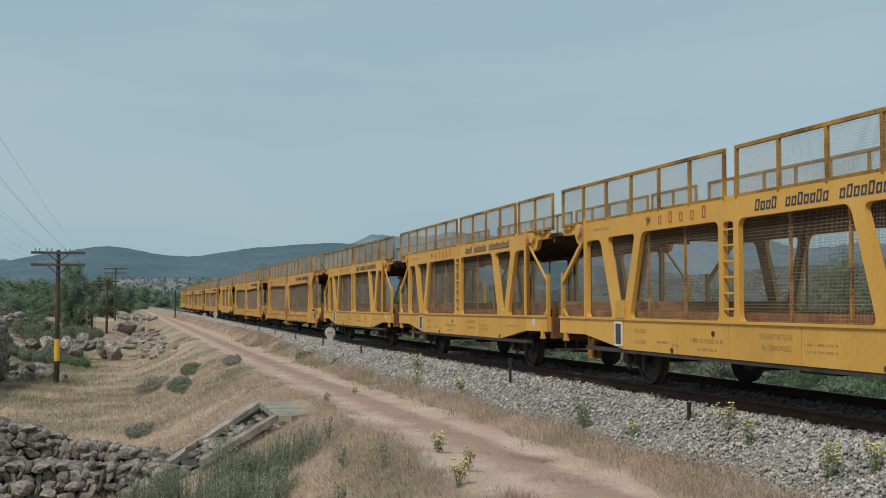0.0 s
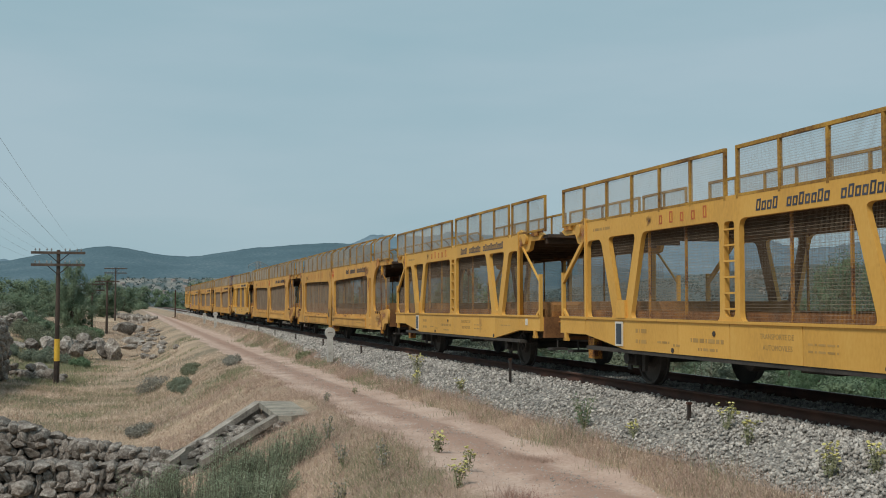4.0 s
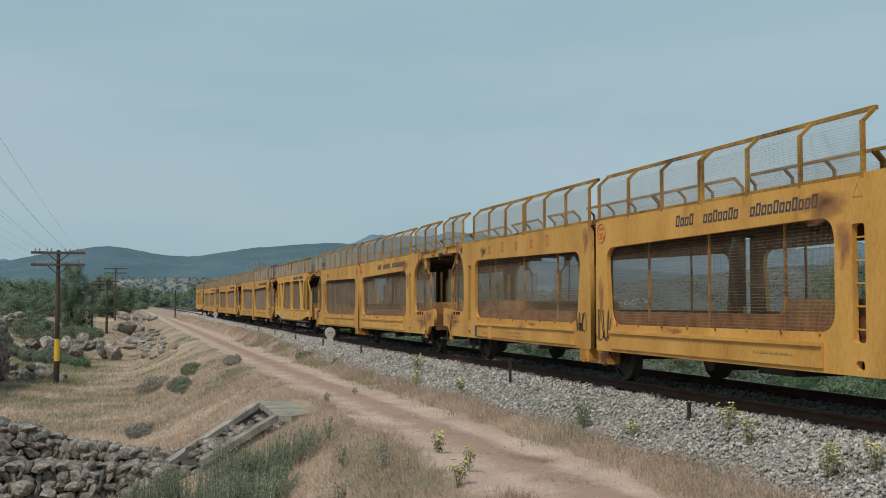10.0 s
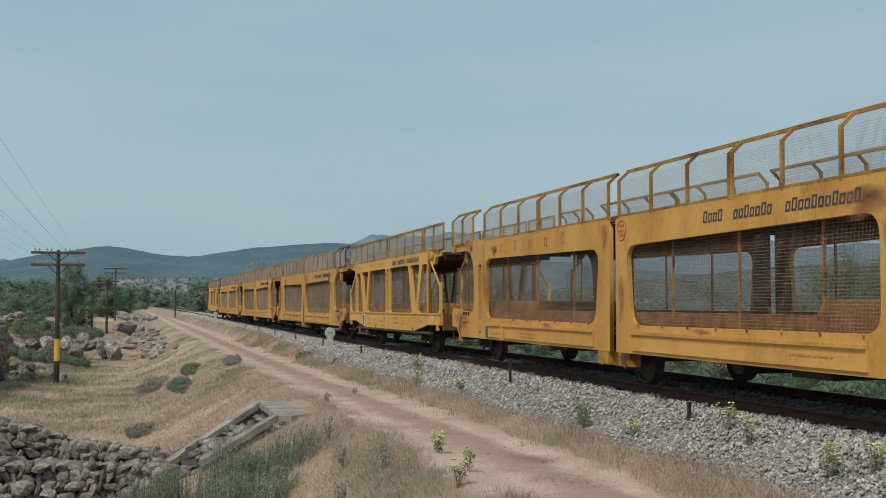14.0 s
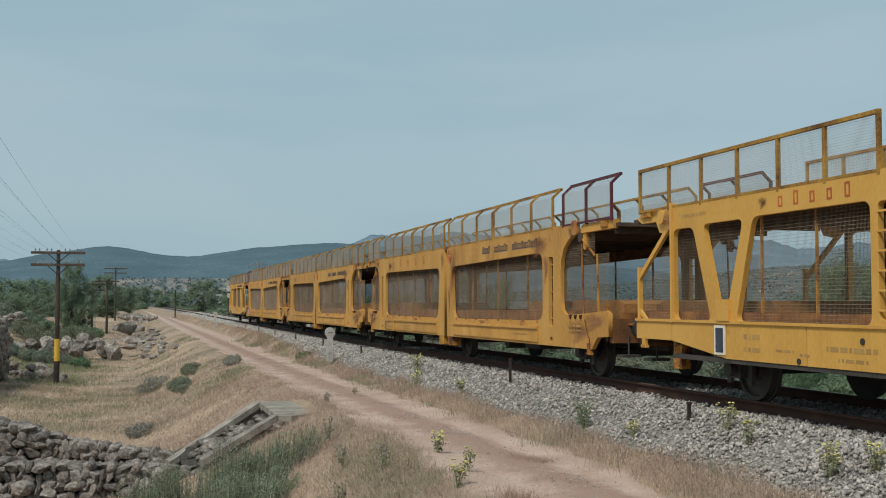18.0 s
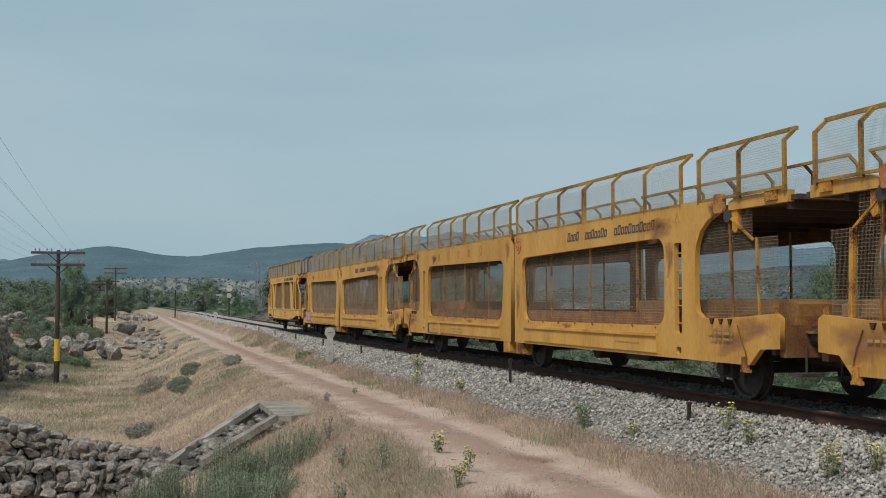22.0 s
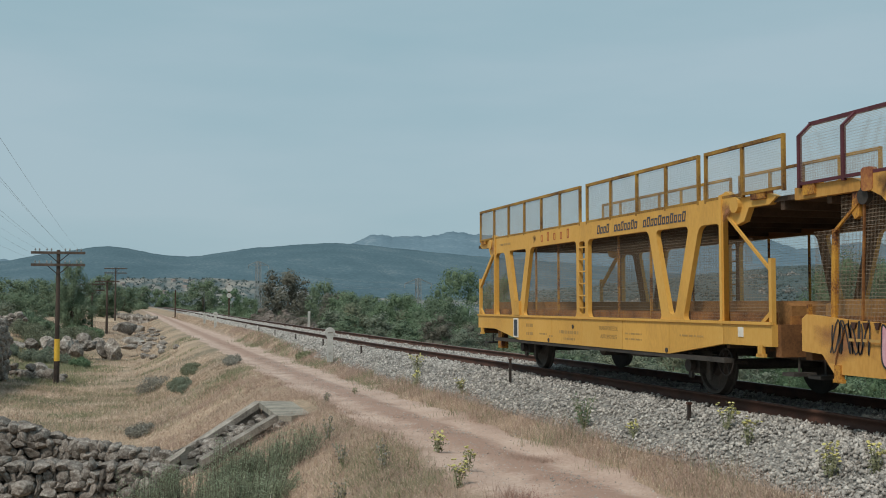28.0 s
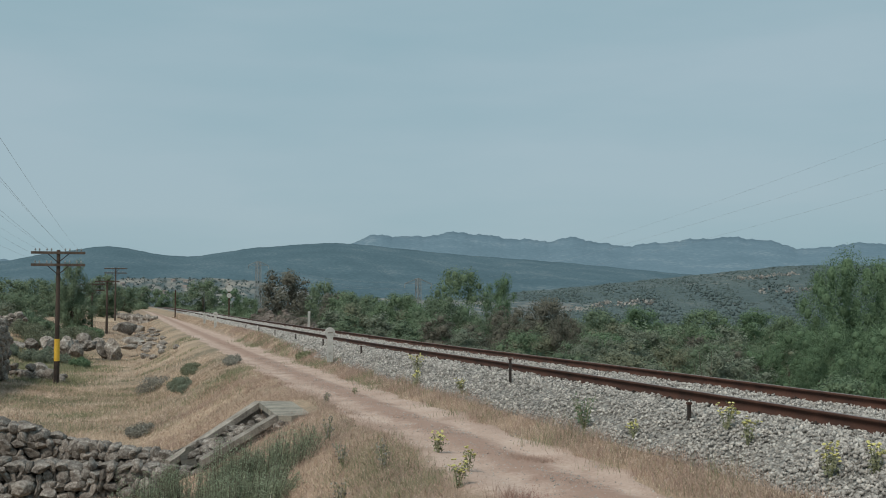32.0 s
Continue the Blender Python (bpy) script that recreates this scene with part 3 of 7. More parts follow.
rng = np.random.default_rng(11)
n_st = 92000
sy = 6.5 + (150 - 6.5) * rng.random(n_st) ** 2.6
sx = XC - 2.38 + rng.random(n_st) * 3.2
sx = np.where(rng.random(n_st) < 0.12, XC + 0.8 + rng.random(n_st) * 1.6, sx)
sz = np.interp(sx, bed_x, bed_h) + lift(sy) + 0.015 * wave(sx, sy, 2.1, 3.0) + rng.uniform(-0.005, 0.03, n_st)
keep = (np.abs(np.abs(sx - XC) - GAUGE / 2) > 0.075)
sx, sy, sz = sx[keep], sy[keep], sz[keep]
ssize = rng.uniform(0.027, 0.050, len(sx)) * (1 + 0.016 * np.maximum(sy - 16, 0))
tagged(new("ballast_stones", scatter_stones("ballast_stones", sx, sy, sz, ssize, BALLAST, 5)), "loose angular grey and beige ballast stones", "ballast", kind="stuff")


def rail_mesh(name, x, y0, y1, step):
    """A flat-bottomed rail with head, web and foot."""
    prof = [(-0.07, -0.172), (0.07, -0.172), (0.07, -0.160), (0.012, -0.140), (0.010, -0.045), (0.036, -0.034), (0.036, -0.006), (0.028, 0.0), (-0.028, 0.0), (-0.036, -0.006), (-0.036, -0.034), (-0.010, -0.045), (-0.012, -0.140), (-0.07, -0.160)]
    ys = np.arange(y0, y1 + 0.1, step)
    v = np.array([[(x + a, y, b + lift(y)) for a, b in prof] for y in ys]).reshape(-1, 3)
    m = len(prof)
    f, k = [], []
    for i in range(len(ys) - 1):
        for j in range(m):
            f.append((i * m + j, i * m + (j + 1) % m, (i + 1) * m + (j + 1) % m, (i + 1) * m + j))
            k.append(1 if j == 7 else 0)
    me = quick_mesh(name, v, np.array(f), RAIL_SIDE)
    me.materials.append(RAIL_TOP)
    me.polygons.foreach_set("material_index", k)
    return me


for rx in (XC - GAUGE / 2, XC + GAUGE / 2):
    tagged(new("rail", rail_mesh("rail", rx, -180, 420, 6.0)), "rust-brown steel rail with a worn grey head", "rail", "railway rails", "structure")

sleeper_shape = Shape().box(-1.3, 1.3, -0.12, 0.12, -0.40, -0.172)
sleeper_mesh = sleeper_shape.mesh("sleeper", CONCRETE)
clip_mesh = Shape().box(-0.13, -0.075, -0.05, 0.05, -0.175, -0.135).box(0.075, 0.13, -0.05, 0.05, -0.175, -0.135).rod((-0.10, 0, -0.15), (-0.10, 0, -0.115), 0.016, 6).rod((0.10, 0, -0.15), (0.10, 0, -0.115), 0.016, 6).mesh("rail_clip", IRON)
for k in range(100):
    yy = 4.0 + 0.6 * k
    sl = tagged(new("sleeper", sleeper_mesh), "grey concrete railway sleeper sunk in ballast", "sleeper", "railway sleepers", "structure")
    sl.matrix_basis = pose(XC, yy, float(lift(yy)) - 0.012)
    if yy < 36:
        for off in (-GAUGE / 2, GAUGE / 2):
            part("rail_clip", clip_mesh, IRON, sl, at=pose(off, 0, 0.012))


# ---- car carrier wagons ----
HALF = 1.43
ORIENT = (-1, 1)


def mirrored(points, length):
    return [(length - u, z) for u, z in reversed(points)]


def wire_screen(u0, u1, z0, z1, x, gap_v=0.022, gap_h=0.040, wide=0.0026):
    """A woven wire screen in the y-z plane."""
    s = Shape()
    for k in range(int((u1 - u0) / gap_v) + 1):
        u = u0 + k * gap_v
        s.add([(x - wide / 2, u - wide / 2, z0), (x + wide / 2, u - wide / 2, z0), (x, u + wide / 2, z0), (x - wide / 2, u - wide / 2, z1), (x + wide / 2, u - wide / 2, z1), (x, u + wide / 2, z1)],
              [(0, 1, 4, 3), (1, 2, 5, 4), (2, 0, 3, 5)])
    for k in range(int((z1 - z0) / gap_h) + 1):
        z = z0 + k * gap_h
        s.add([(x - wide / 2, u0, z - wide / 2), (x + wide / 2, u0, z - wide / 2), (x, u0, z + wide / 2), (x - wide / 2, u1, z - wide / 2), (x + wide / 2, u1, z - wide / 2), (x, u1, z + wide / 2)],
              [(0, 1, 4, 3), (1, 2, 5, 4), (2, 0, 3, 5)])
    return s


def railing(wagon, u0, u1, count, side, bent, paint, z0=2.56, z1=3.19):
    """One railing panel: a frame part with posts, and its wire screen."""
    x = side * (HALF - 0.01)
    tip = x - side * 0.16 if bent else x
    zk = z1 - 0.14 if bent else z1
    frame_part = Shape()
    for k in range(count + 1):
        u = u0 + (u1 - u0) * k / count
        frame_part.bar((x, u, z0 - 0.01), (x, u, zk), 0.04, 0.045)
        if bent:
            frame_part.bar((x, u, zk - 0.01), (tip, u, z1), 0.04, 0.04)
    frame_part.bar((tip, u0 - 0.02, z1), (tip, u1 + 0.02, z1), 0.045, 0.045)
    frame_part.bar((x, u0, z0 + 0.03), (x, u1, z0 + 0.03), 0.035, 0.035)
    ob = part("railing_panel", frame_part, paint, wagon, "yellow bent-top railing frame" if bent else "yellow railing frame")
    part("wire_mesh", wire_screen(u0, u1, z0 + 0.04, zk, x, 0.017, 0.03, 0.0025), WIRE_GREY, ob, "fine wire mesh infill")
    if bent:
        slope, w = Shape(), 0.00125
        for k in range(int((u1 - u0) / 0.020) + 1):
            u = u0 + k * 0.020
            slope.add([(x, u - w, zk), (x, u + w, zk), (tip, u + w, z1), (tip, u - w, z1)], [(0, 1, 2, 3)])
        for k in range(6):
            q = (k + 0.5) / 6
            a, z = x + (tip - x) * q, zk + (z1 - zk) * q
            slope.bar((a, u0, z), (a, u1, z), w * 2, w * 2)
        part("wire_mesh", slope, WIRE_GREY, ob, "fine wire mesh on the bent top")
    return ob


def wheelset(wagon, u):
    r = 0.41
    ws = part("wheelset", Shape().rod((-1.05, 0, 0), (1.05, 0, 0), 0.075, 12), DARK_STEEL, wagon, "dark steel axle with two wheels", at=pose(0, u, r))
    for side in ORIENT:
        part("wheel", Shape().lathe((side * 0.80, 0, 0), (side, 0, 0), [(-0.03, r + 0.028), (0.0, r + 0.028), (0.005, r), (0.10, r - 0.006), (0.10, r - 0.05), (0.06, r - 0.07), (0.05, 0.16), (0.11, 0.13), (0.11, 0.02)], 28), DARK_STEEL, ws, "dark steel railway wheel", soft=False)
    return ws


def axle_gear(wagon, u, paint):
    for side in ORIENT:
        x = side * 1.10
        part("axle_guard", Shape().box(x - 0.02, x + 0.02, u - 0.30, u - 0.20, 0.22, 0.72).box(x - 0.02, x + 0.02, u + 0.20, u + 0.30, 0.22, 0.72).box(x - 0.03, x + 0.03, u - 0.34, u + 0.34, 0.62, 0.72), DARK_STEEL, wagon, "dark axle guard")
        part("axle_box", Shape().box(x - 0.09, x + 0.13, u - 0.14, u + 0.14, 0.30, 0.54).rod((x + 0.12 * side, u, 0.41), (x + 0.19 * side, u, 0.41), 0.09, 12), DARK_STEEL, wagon, "greasy black axle box")
        spring = Shape()
        for k in range(5):
            spring.box(x - 0.05, x + 0.05, u - 0.52 + 0.085 * k, u + 0.52 - 0.085 * k, 0.56 + 0.022 * k, 0.578 + 0.022 * k)
        part("leaf_spring", spring, DARK_STEEL, wagon, "dark leaf spring over the axle")


def buffers(wagon, u, out):
    """out: -1 at the front end, 1 at the rear."""
    for side in ORIENT:
        x = side * 0.95
        part("buffer", Shape().lathe((x, u, 0.86), (0, out, 0), [(0, 0.13), (0.06, 0.13), (0.07, 0.10), (0.26, 0.10), (0.27, 0.08), (0.36, 0.08), (0.365, 0.21), (0.395, 0.22), (0.405, 0.10)], 18), DARK_STEEL, wagon, "dark steel buffer")
    part("coupling", Shape().bar((0, u, 0.83), (0, u + out * 0.28, 0.83), 0.10, 0.12).ring((0, u + out * 0.36, 0.74), (1, 0, 0), 0.10, 0.025, 14).box(-0.05, 0.05, u + out * 0.20 - 0.02, u + out * 0.20 + 0.02, 0.45, 0.80), DARK_STEEL, wagon, "black screw coupling with hanging hose")
    part("end_flap", Shape().box(-1.2, 1.2, u + out * 0.02 - 0.02, u + out * 0.02 + 0.02, 0.86, 1.10).box(-1.1, 1.1, min(u, u + out * 0.22), max(u, u + out * 0.22), 0.90, 0.93), RUST_ORANGE, wagon, "orange-brown rusty loading flap")
    part("head_stock", Shape().box(-1.36, 1.36, u - 0.06, u + 0.06, 0.62, 1.0), BROWN, wagon, "rust-brown headstock beam")


def deck(wagon, name, u0, u1, z, label, ribs=0.9, thick=0.06):
    body = part(name, Shape().box(-1.36, 1.36, u0, u1, z - thick, z), DECK_DARK, wagon, label)
    rib = Shape().box(-1.34, 1.34, -0.04, 0.04, z - thick - 0.10, z - thick).mesh("cross_rib", DECK_DARK)
    k = u0 + 0.2
    while k < u1:
        part("cross_rib", rib, BROWN, body, at=pose(0, k, 0))
        k += ribs
    for side in ORIENT:
        part("wheel_track", Shape().box(side * 0.45 - 0.0, side * 0.45 + side * 0.5, u0 + 0.05, u1 - 0.05, z + 0.004, z + 0.025), BROWN, wagon, "brown ribbed steel wheel track")


def end_hump(wagon, length, reach, z0, z1):
    """The raised part of the lower deck over the wheels at both ends, with a short ramp."""
    for m in (0, 1):
        fl = (lambda u: length - u) if m else (lambda u: u)
        prof = [(fl(0.05), z0), (fl(0.05), z1 - 0.06), (fl(0.3), z1), (fl(reach), z1), (fl(reach + 0.35), z0 + 0.03), (fl(reach + 0.35), z0)]
        part("deck_hump", Shape().slab(prof[::-1] if not m else prof, -1.14, 1.14), DECK_ORANGE, wagon, "orange-brown raised deck over the wheels")


def letter_shapes(wagon, u_list, z, high, wide, paint, label, x, k=0, lean=0.18, stroke=0.024):
    """Plain letter-sized slanted frames on the near face."""
    for u in u_list:
        k += 1
        h = high * (1.0 if k % 3 == 1 else 0.78)
        w = wide * 0.56
        ring_ = []
        for inset in (0.0, stroke):
            for a, c in ((-w + inset, inset), (w - inset, inset), (w - inset, h - inset), (-w + inset, h - inset)):
                ring_.append((u - a - lean * (c - high / 2), z + c))
        s = Shape().add([(q, *p) for q in (x - 0.004, x) for p in ring_], [(8 * q + k, 8 * q + (k + 1) % 4, 8 * q + 4 + (k + 1) % 4, 8 * q + 4 + k) for q in (0, 1) for k in range(4)] + [(o + k, o + (k + 1) % 4, 8 + o + (k + 1) % 4, 8 + o + k) for o in (0, 4) for k in range(4)])
        part("letter_mark", s, paint, wagon, label)


def lettering(wagon, words, u, z, high, x, paint, label):
    """Words in the built-in font on the near face, u at their first letter."""
    cu = bpy.data.curves.new("lettering", "FONT")
    cu.body, cu.size, cu.extrude, cu.resolution_u = words, high * 1.4, 0.001, 2
    ob = new("lettering", cu)
    bpy.context.view_layer.update()
    me = bpy.data.meshes.new_from_object(ob.evaluated_get(bpy.context.evaluated_depsgraph_get()))
    bpy.data.objects.remove(ob)
    bpy.data.curves.remove(cu)
    me.transform(Matrix(((0, 0, -1, x), (-1, 0, 0, u), (0, 1, 0, z), (0, 0, 0, 1))))
    me.materials.clear()
    me.materials.append(paint)
    part("lettering", me, paint, wagon, label)


def text_bars(wagon, rows, x, paint):
    """Unreadable stencilled lines as plain bars: u0, u1, z, height."""
    for u0, u1, z, h in rows:
        u, k = u0, 0
        while u < u1 - 0.03:
            e = min(u1, u + 0.10 + 0.07 * math.sin(k * 2.3 + u0 * 5))
            part("stencil_bar", Shape().box(x - 0.003, x, u, e, z + h * 0.15, z + h * 0.75), paint, wagon, "faded stencilled marking")
            u, k = e + 0.035, k + 1


STAIN_PLATE = {}


def stain(wagon, u, z, ru, rz, material, label="dark rust stain on the paint"):
    """A blotch on the near side, on a very thin plate."""
    if material not in STAIN_PLATE:
        STAIN_PLATE[material] = Shape().add([(0, -1, -1), (0, 1, -1), (0, 1, 1), (0, -1, 1)], [(0, 3, 2, 1)]).mesh("stain", material)
    ob = part("stain", STAIN_PLATE[material], material, wagon, label)
    ob.matrix_basis = Matrix.Translation((-HALF - 0.0105, u, z)) @ Matrix.Diagonal((1, ru, rz, 1))
    return ob


def v_wagon():
    """Single-body wagon with V braces; y runs from the front end (0) to the rear (length)."""
    L = 11.2
    w = new("car_carrier_wagon")
    tagged(w, "yellow steel double-deck car carrier with V-shaped side braces, empty", "railway wagon", "car carrier train")
    low, high = 1.02, 2.27
    right = [
        [(1.16, low), (2.16, low), (1.70, high), (1.16, high)],
        [(2.38, 1.10), (2.54, 1.10), (2.95, high + 0.02), (1.97, high + 0.02)],
        [(2.76, low), (5.36, low), (5.36, high + 0.03), (3.17, high + 0.03)],
    ]
    holes = [fillet(h, 0.12) for h in right] + [fillet(mirrored(h, L), 0.12) for h in right]
    holes.append(fillet([(5.48, 1.08), (5.72, 1.08), (5.72, 2.28), (5.48, 2.28)], 0.06))
    outline = [(1.08, 0.98), (L - 1.08, 0.98), (L - 1.08, 2.36), (L - 0.86, 2.44), (L - 0.82, 2.58), (L - 1.0, 2.66), (L - 1.25, 2.60), (1.25, 2.60), (1.0, 2.66), (0.82, 2.58), (0.86, 2.44), (1.08, 2.36)]
    # Inward faces get brown: inner paint, darkened for facing away from the light.
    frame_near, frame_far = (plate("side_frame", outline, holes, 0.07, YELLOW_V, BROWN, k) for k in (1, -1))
    bottom = [(0, 0.74), (1.1, 0.74), (2.55, 0.555), (L - 2.55, 0.555), (L - 1.1, 0.74), (L, 0.74)]
    bu, bz = [p[0] for p in bottom], [p[1] for p in bottom]
    seams = [0.0, 1.1, 2.55, 4.05, 5.6, 6.95, 8.65, 10.1, L]
    for side in ORIENT:
        x = side * HALF
        part("side_frame", frame_near if side < 0 else frame_far, YELLOW_V, w, "yellow side frame with V braces", at=pose(x - side * 0.03, 0, 0))
        for a, b in zip(seams, seams[1:]):
            pts = [(u, float(np.interp(u, bu, bz))) for u in sorted({a + 0.006, b - 0.006, *[q for q in bu if a + 0.006 < q < b - 0.006]})]
            part("sill_panel", Shape().slab(pts + [(b - 0.006, 1.0), (a + 0.006, 1.0)], x - side * 0.07, x + side * 0.012), YELLOW_V, w, "yellow sill panel")
        part("sill_lip", Shape().box(min(x, x + side * 0.035), max(x, x + side * 0.035), 0, L, 0.995, 1.03), YELLOW_V, w, "yellow projecting sill lip")
        part("sill_liner", Shape().box(min(x - side * 0.10, x - side * 0.13), max(x - side * 0.10, x - side * 0.13), 0.1, L - 0.1, 0.84, 1.14), RUST_ORANGE, w, "orange-brown inner wheel guard")
        part("sill_foot", Shape().box(min(x, x - side * 0.14), max(x, x - side * 0.14), 1.1, L - 1.1, 0.50, 0.56), DARK_STEEL, w, "dark lower sill flange")
        for m in (0, 1):
            fl = (lambda u: L - u) if m else (lambda u: u)
            part("end_post", Shape().bar((x - side * 0.03, fl(0.05), 0.98), (x - side * 0.03, fl(0.05), 1.78), 0.06, 0.06).bar((x - side * 0.03, fl(0.30), 0.98), (x - side * 0.03, fl(0.05), 1.15), 0.04, 0.05), YELLOW_V, w, "yellow end post")
            part("end_brace", Shape().bar((x - side * 0.03, fl(0.05), 1.62), (x - side * 0.03, fl(1.02), 2.34), 0.05 if m else 0.03, 0.07 if m else 0.035), YELLOW_V, w, "yellow diagonal end brace")
            part("corner_post", Shape().bar((x + side * 0.005, fl(1.12), 0.98), (x + side * 0.005, fl(1.12), 2.62), 0.05, 0.055), YELLOW_V, w, "yellow corner post")
            part("wire_mesh", wire_screen(min(fl(0.08), fl(1.08)), max(fl(0.08), fl(1.08)), 1.0, 1.72, x - side * 0.08), WIRE, w, "rusty wire mesh screen")
            part("wire_mesh", wire_screen(min(fl(0.55), fl(1.08)), max(fl(0.55), fl(1.08)), 1.74, 2.05, x - side * 0.08), WIRE, w, "rusty wire mesh screen")
            arm = [(fl(1.05), 2.30), (fl(1.05), 2.52), (fl(0.70), 2.56), (fl(0.10), 2.55), (fl(-0.05), 2.50), (fl(0.10), 2.42), (fl(0.55), 2.42), (fl(0.66), 2.26), (fl(0.86), 2.22)]
            part("deck_arm", Shape().slab(arm if not m else arm[::-1], x - side * 0.12, x - side * 0.04), YELLOW_V, w, "yellow hinged deck arm")
            part("hinge_block", Shape().rod((x - side * 0.14, fl(0.80), 2.47), (x + side * 0.02, fl(0.80), 2.47), 0.10, 14), YELLOW_V, w, "yellow round hinge")
            part("stop_block", Shape().box(min(x - side * 0.13, x), max(x - side * 0.13, x), min(fl(0.15), fl(0.45)), max(fl(0.15), fl(0.45)), 2.50, 2.60), RUSTY, w, "rusty stop block")
        part("wire_mesh", wire_screen(1.12, L - 1.12, 1.0, 2.32, x - side * 0.08), WIRE, w, "rusty wire mesh screen")
        for k in range(6):
            part("ladder_rung", Shape().bar((x, 5.46, 1.18 + 0.20 * k), (x, 5.74, 1.18 + 0.20 * k), 0.022, 0.022), YELLOW_V, w, "yellow ladder rung")
        for a in (3.3, 4.4, 6.9, 8.0):
            part("stanchion", Shape().bar((x - side * 0.10, a, 0.98), (x - side * 0.10, a, 2.36), 0.03, 0.03), RUSTY, w, "thin rusty stanchion")
        part("panel_box", Shape().box(min(x, x + side * 0.05), max(x, x + side * 0.05), 8.55, 8.85, 1.03, 1.30), YELLOW_V, w, "small yellow box on the sill")
        railing(w, 5.70, L - 0.12, 6, side, False, RAIL_PAINT, z1=3.19 if side < 0 else 3.42)
        railing(w, 1.72, 5.40, 4, side, False, RAIL_PAINT, z1=3.19 if side < 0 else 3.42)
        railing(w, -0.25, 1.52, 2, side, False, RAIL_PAINT, z1=3.19 if side < 0 else 3.42)
    part("upper_beam", Shape().box(-HALF + 0.07, -HALF + 0.13, 1.1, L - 1.1, 2.30, 2.50).box(HALF - 0.13, HALF - 0.07, 1.1, L - 1.1, 2.30, 2.50), BROWN, w, "brown inner deck beam")
    deck(w, "upper_deck", -0.30, L + 0.22, 2.50, "dark brown ribbed upper deck")
    deck(w, "lower_deck", 0.05, L - 0.05, 0.84, "brown steel lower deck")
    end_hump(w, L, 3.1, 0.87, 1.28)
    x = -HALF - 0.012
    part("data_board", Shape().box(x - 0.012, x, 8.68, 8.94, 0.60, 0.97), PAINT_WHITE, w, "white-framed board")
    part("board_face", Shape().box(x - 0.016, x - 0.012, 8.72, 8.90, 0.63, 0.94), PAINT_BLUE, w, "dark slate-blue board face")
    part("label_holder", Shape().box(x - 0.008, x, 0.62, 0.74, 0.84, 0.96), PAINT_WHITE, w, "small white paper label")
    xl = -HALF - 0.005
    letter_shapes(w, [6.20 + 0.31 * k for k in range(5)], 2.37, 0.16, 0.08, INK_RED, "faded red letter-sized mark", xl, 0, 0.0, 0.022)
    words = [4.92 - 0.118 * k for k in range(4)] + [4.28 - 0.118 * k for k in range(7)] + [3.28 - 0.118 * k for k in range(11)]
    letter_shapes(w, words, 2.36, 0.14, 0.08, INK_BLUE, "dark blue letter-sized mark", xl)
    text_bars(w, [(7.9, 8.25, 0.80, 0.10), (7.9, 8.25, 0.65, 0.09), (7.2, 7.6, 0.68, 0.05), (6.9, 7.1, 0.65, 0.05), (5.75, 6.6, 0.72, 0.09), (5.9, 6.4, 0.62, 0.06), (3.4, 3.95, 0.78, 0.04), (3.4, 3.95, 0.70, 0.04), (1.6, 2.3, 0.80, 0.04)], x, INK_FADED)
    text_bars(w, [(9.15, 9.85, 2.40, 0.07)], xl, INK_FADED)
    lettering(w, "TRANSPORTE DE", 4.92, 0.83, 0.065, x - 0.001, INK_WORN, "worn stencilled words")
    lettering(w, "AUTOMOVILES", 4.86, 0.70, 0.065, x - 0.001, INK_WORN, "worn stencilled words")
    for u in (5.98, 2.62, 7.1):
        part("lug_hole", Shape().rod((x - 0.012, u, 0.86 if u == 5.98 else 0.60), (x + 0.01, u, 0.86 if u == 5.98 else 0.60), 0.035, 10), DARK_STEEL, w, "dark rusted lug")
    for u, z, ru, rz, mt in ((1.0, 2.42, 0.16, 0.14, STAIN_RUST), (L - 1.0, 2.42, 0.18, 0.16, STAIN_RUST), (7.8, 2.45, 0.10, 0.08, STAIN_DARK), (2.2, 0.80, 0.30, 0.05, STAIN_RUST)):
        stain(w, u, z, ru, rz, mt)
    for u in (2.3, L - 2.3):
        wheelset(w, u)
        axle_gear(w, u, RUSTY)
    for u, o in ((0.0, -1), (L, 1)):
        buffers(w, u, o)
    part("underframe", Shape().box(-0.35, -0.22, 0.1, L - 0.1, 0.52, 0.78).box(0.22, 0.35, 0.1, L - 0.1, 0.52, 0.78).box(-0.9, 0.9, 4.2, 4.9, 0.42, 0.74).rod((-0.8, 6.2, 0.52), (0.8, 6.2, 0.52), 0.16, 14), DARK_STEEL, w, "black underframe beams with brake tank")
    for side in ORIENT:
        hw = Shape().ring((side * 1.30, 1.28, 0.50), (1, 0, 0), 0.17, 0.012, 22)
        for k in range(3):
            a = k * math.pi / 3
            hw.rod((side * 1.30, 1.28 - 0.17 * math.cos(a), 0.50 - 0.17 * math.sin(a)), (side * 1.30, 1.28 + 0.17 * math.cos(a), 0.50 + 0.17 * math.sin(a)), 0.009, 6)
        hw.rod((side * 1.0, 1.28, 0.50), (side * 1.33, 1.28, 0.50), 0.025, 8)
        part("brake_handwheel", hw, RAIL_SIDE if side > 0 else IRON, w, "rusty spoked brake handwheel")
        for u in (0.25, L - 0.25):
            part("tie_hook", Shape().bar((side * HALF, u, 0.76), (side * HALF, u, 0.62), 0.05, 0.09).bar((side * HALF, u - 0.08, 0.63), (side * HALF, u + 0.08, 0.63), 0.05, 0.04), YELLOW_V, w, "yellow tie-down hook")
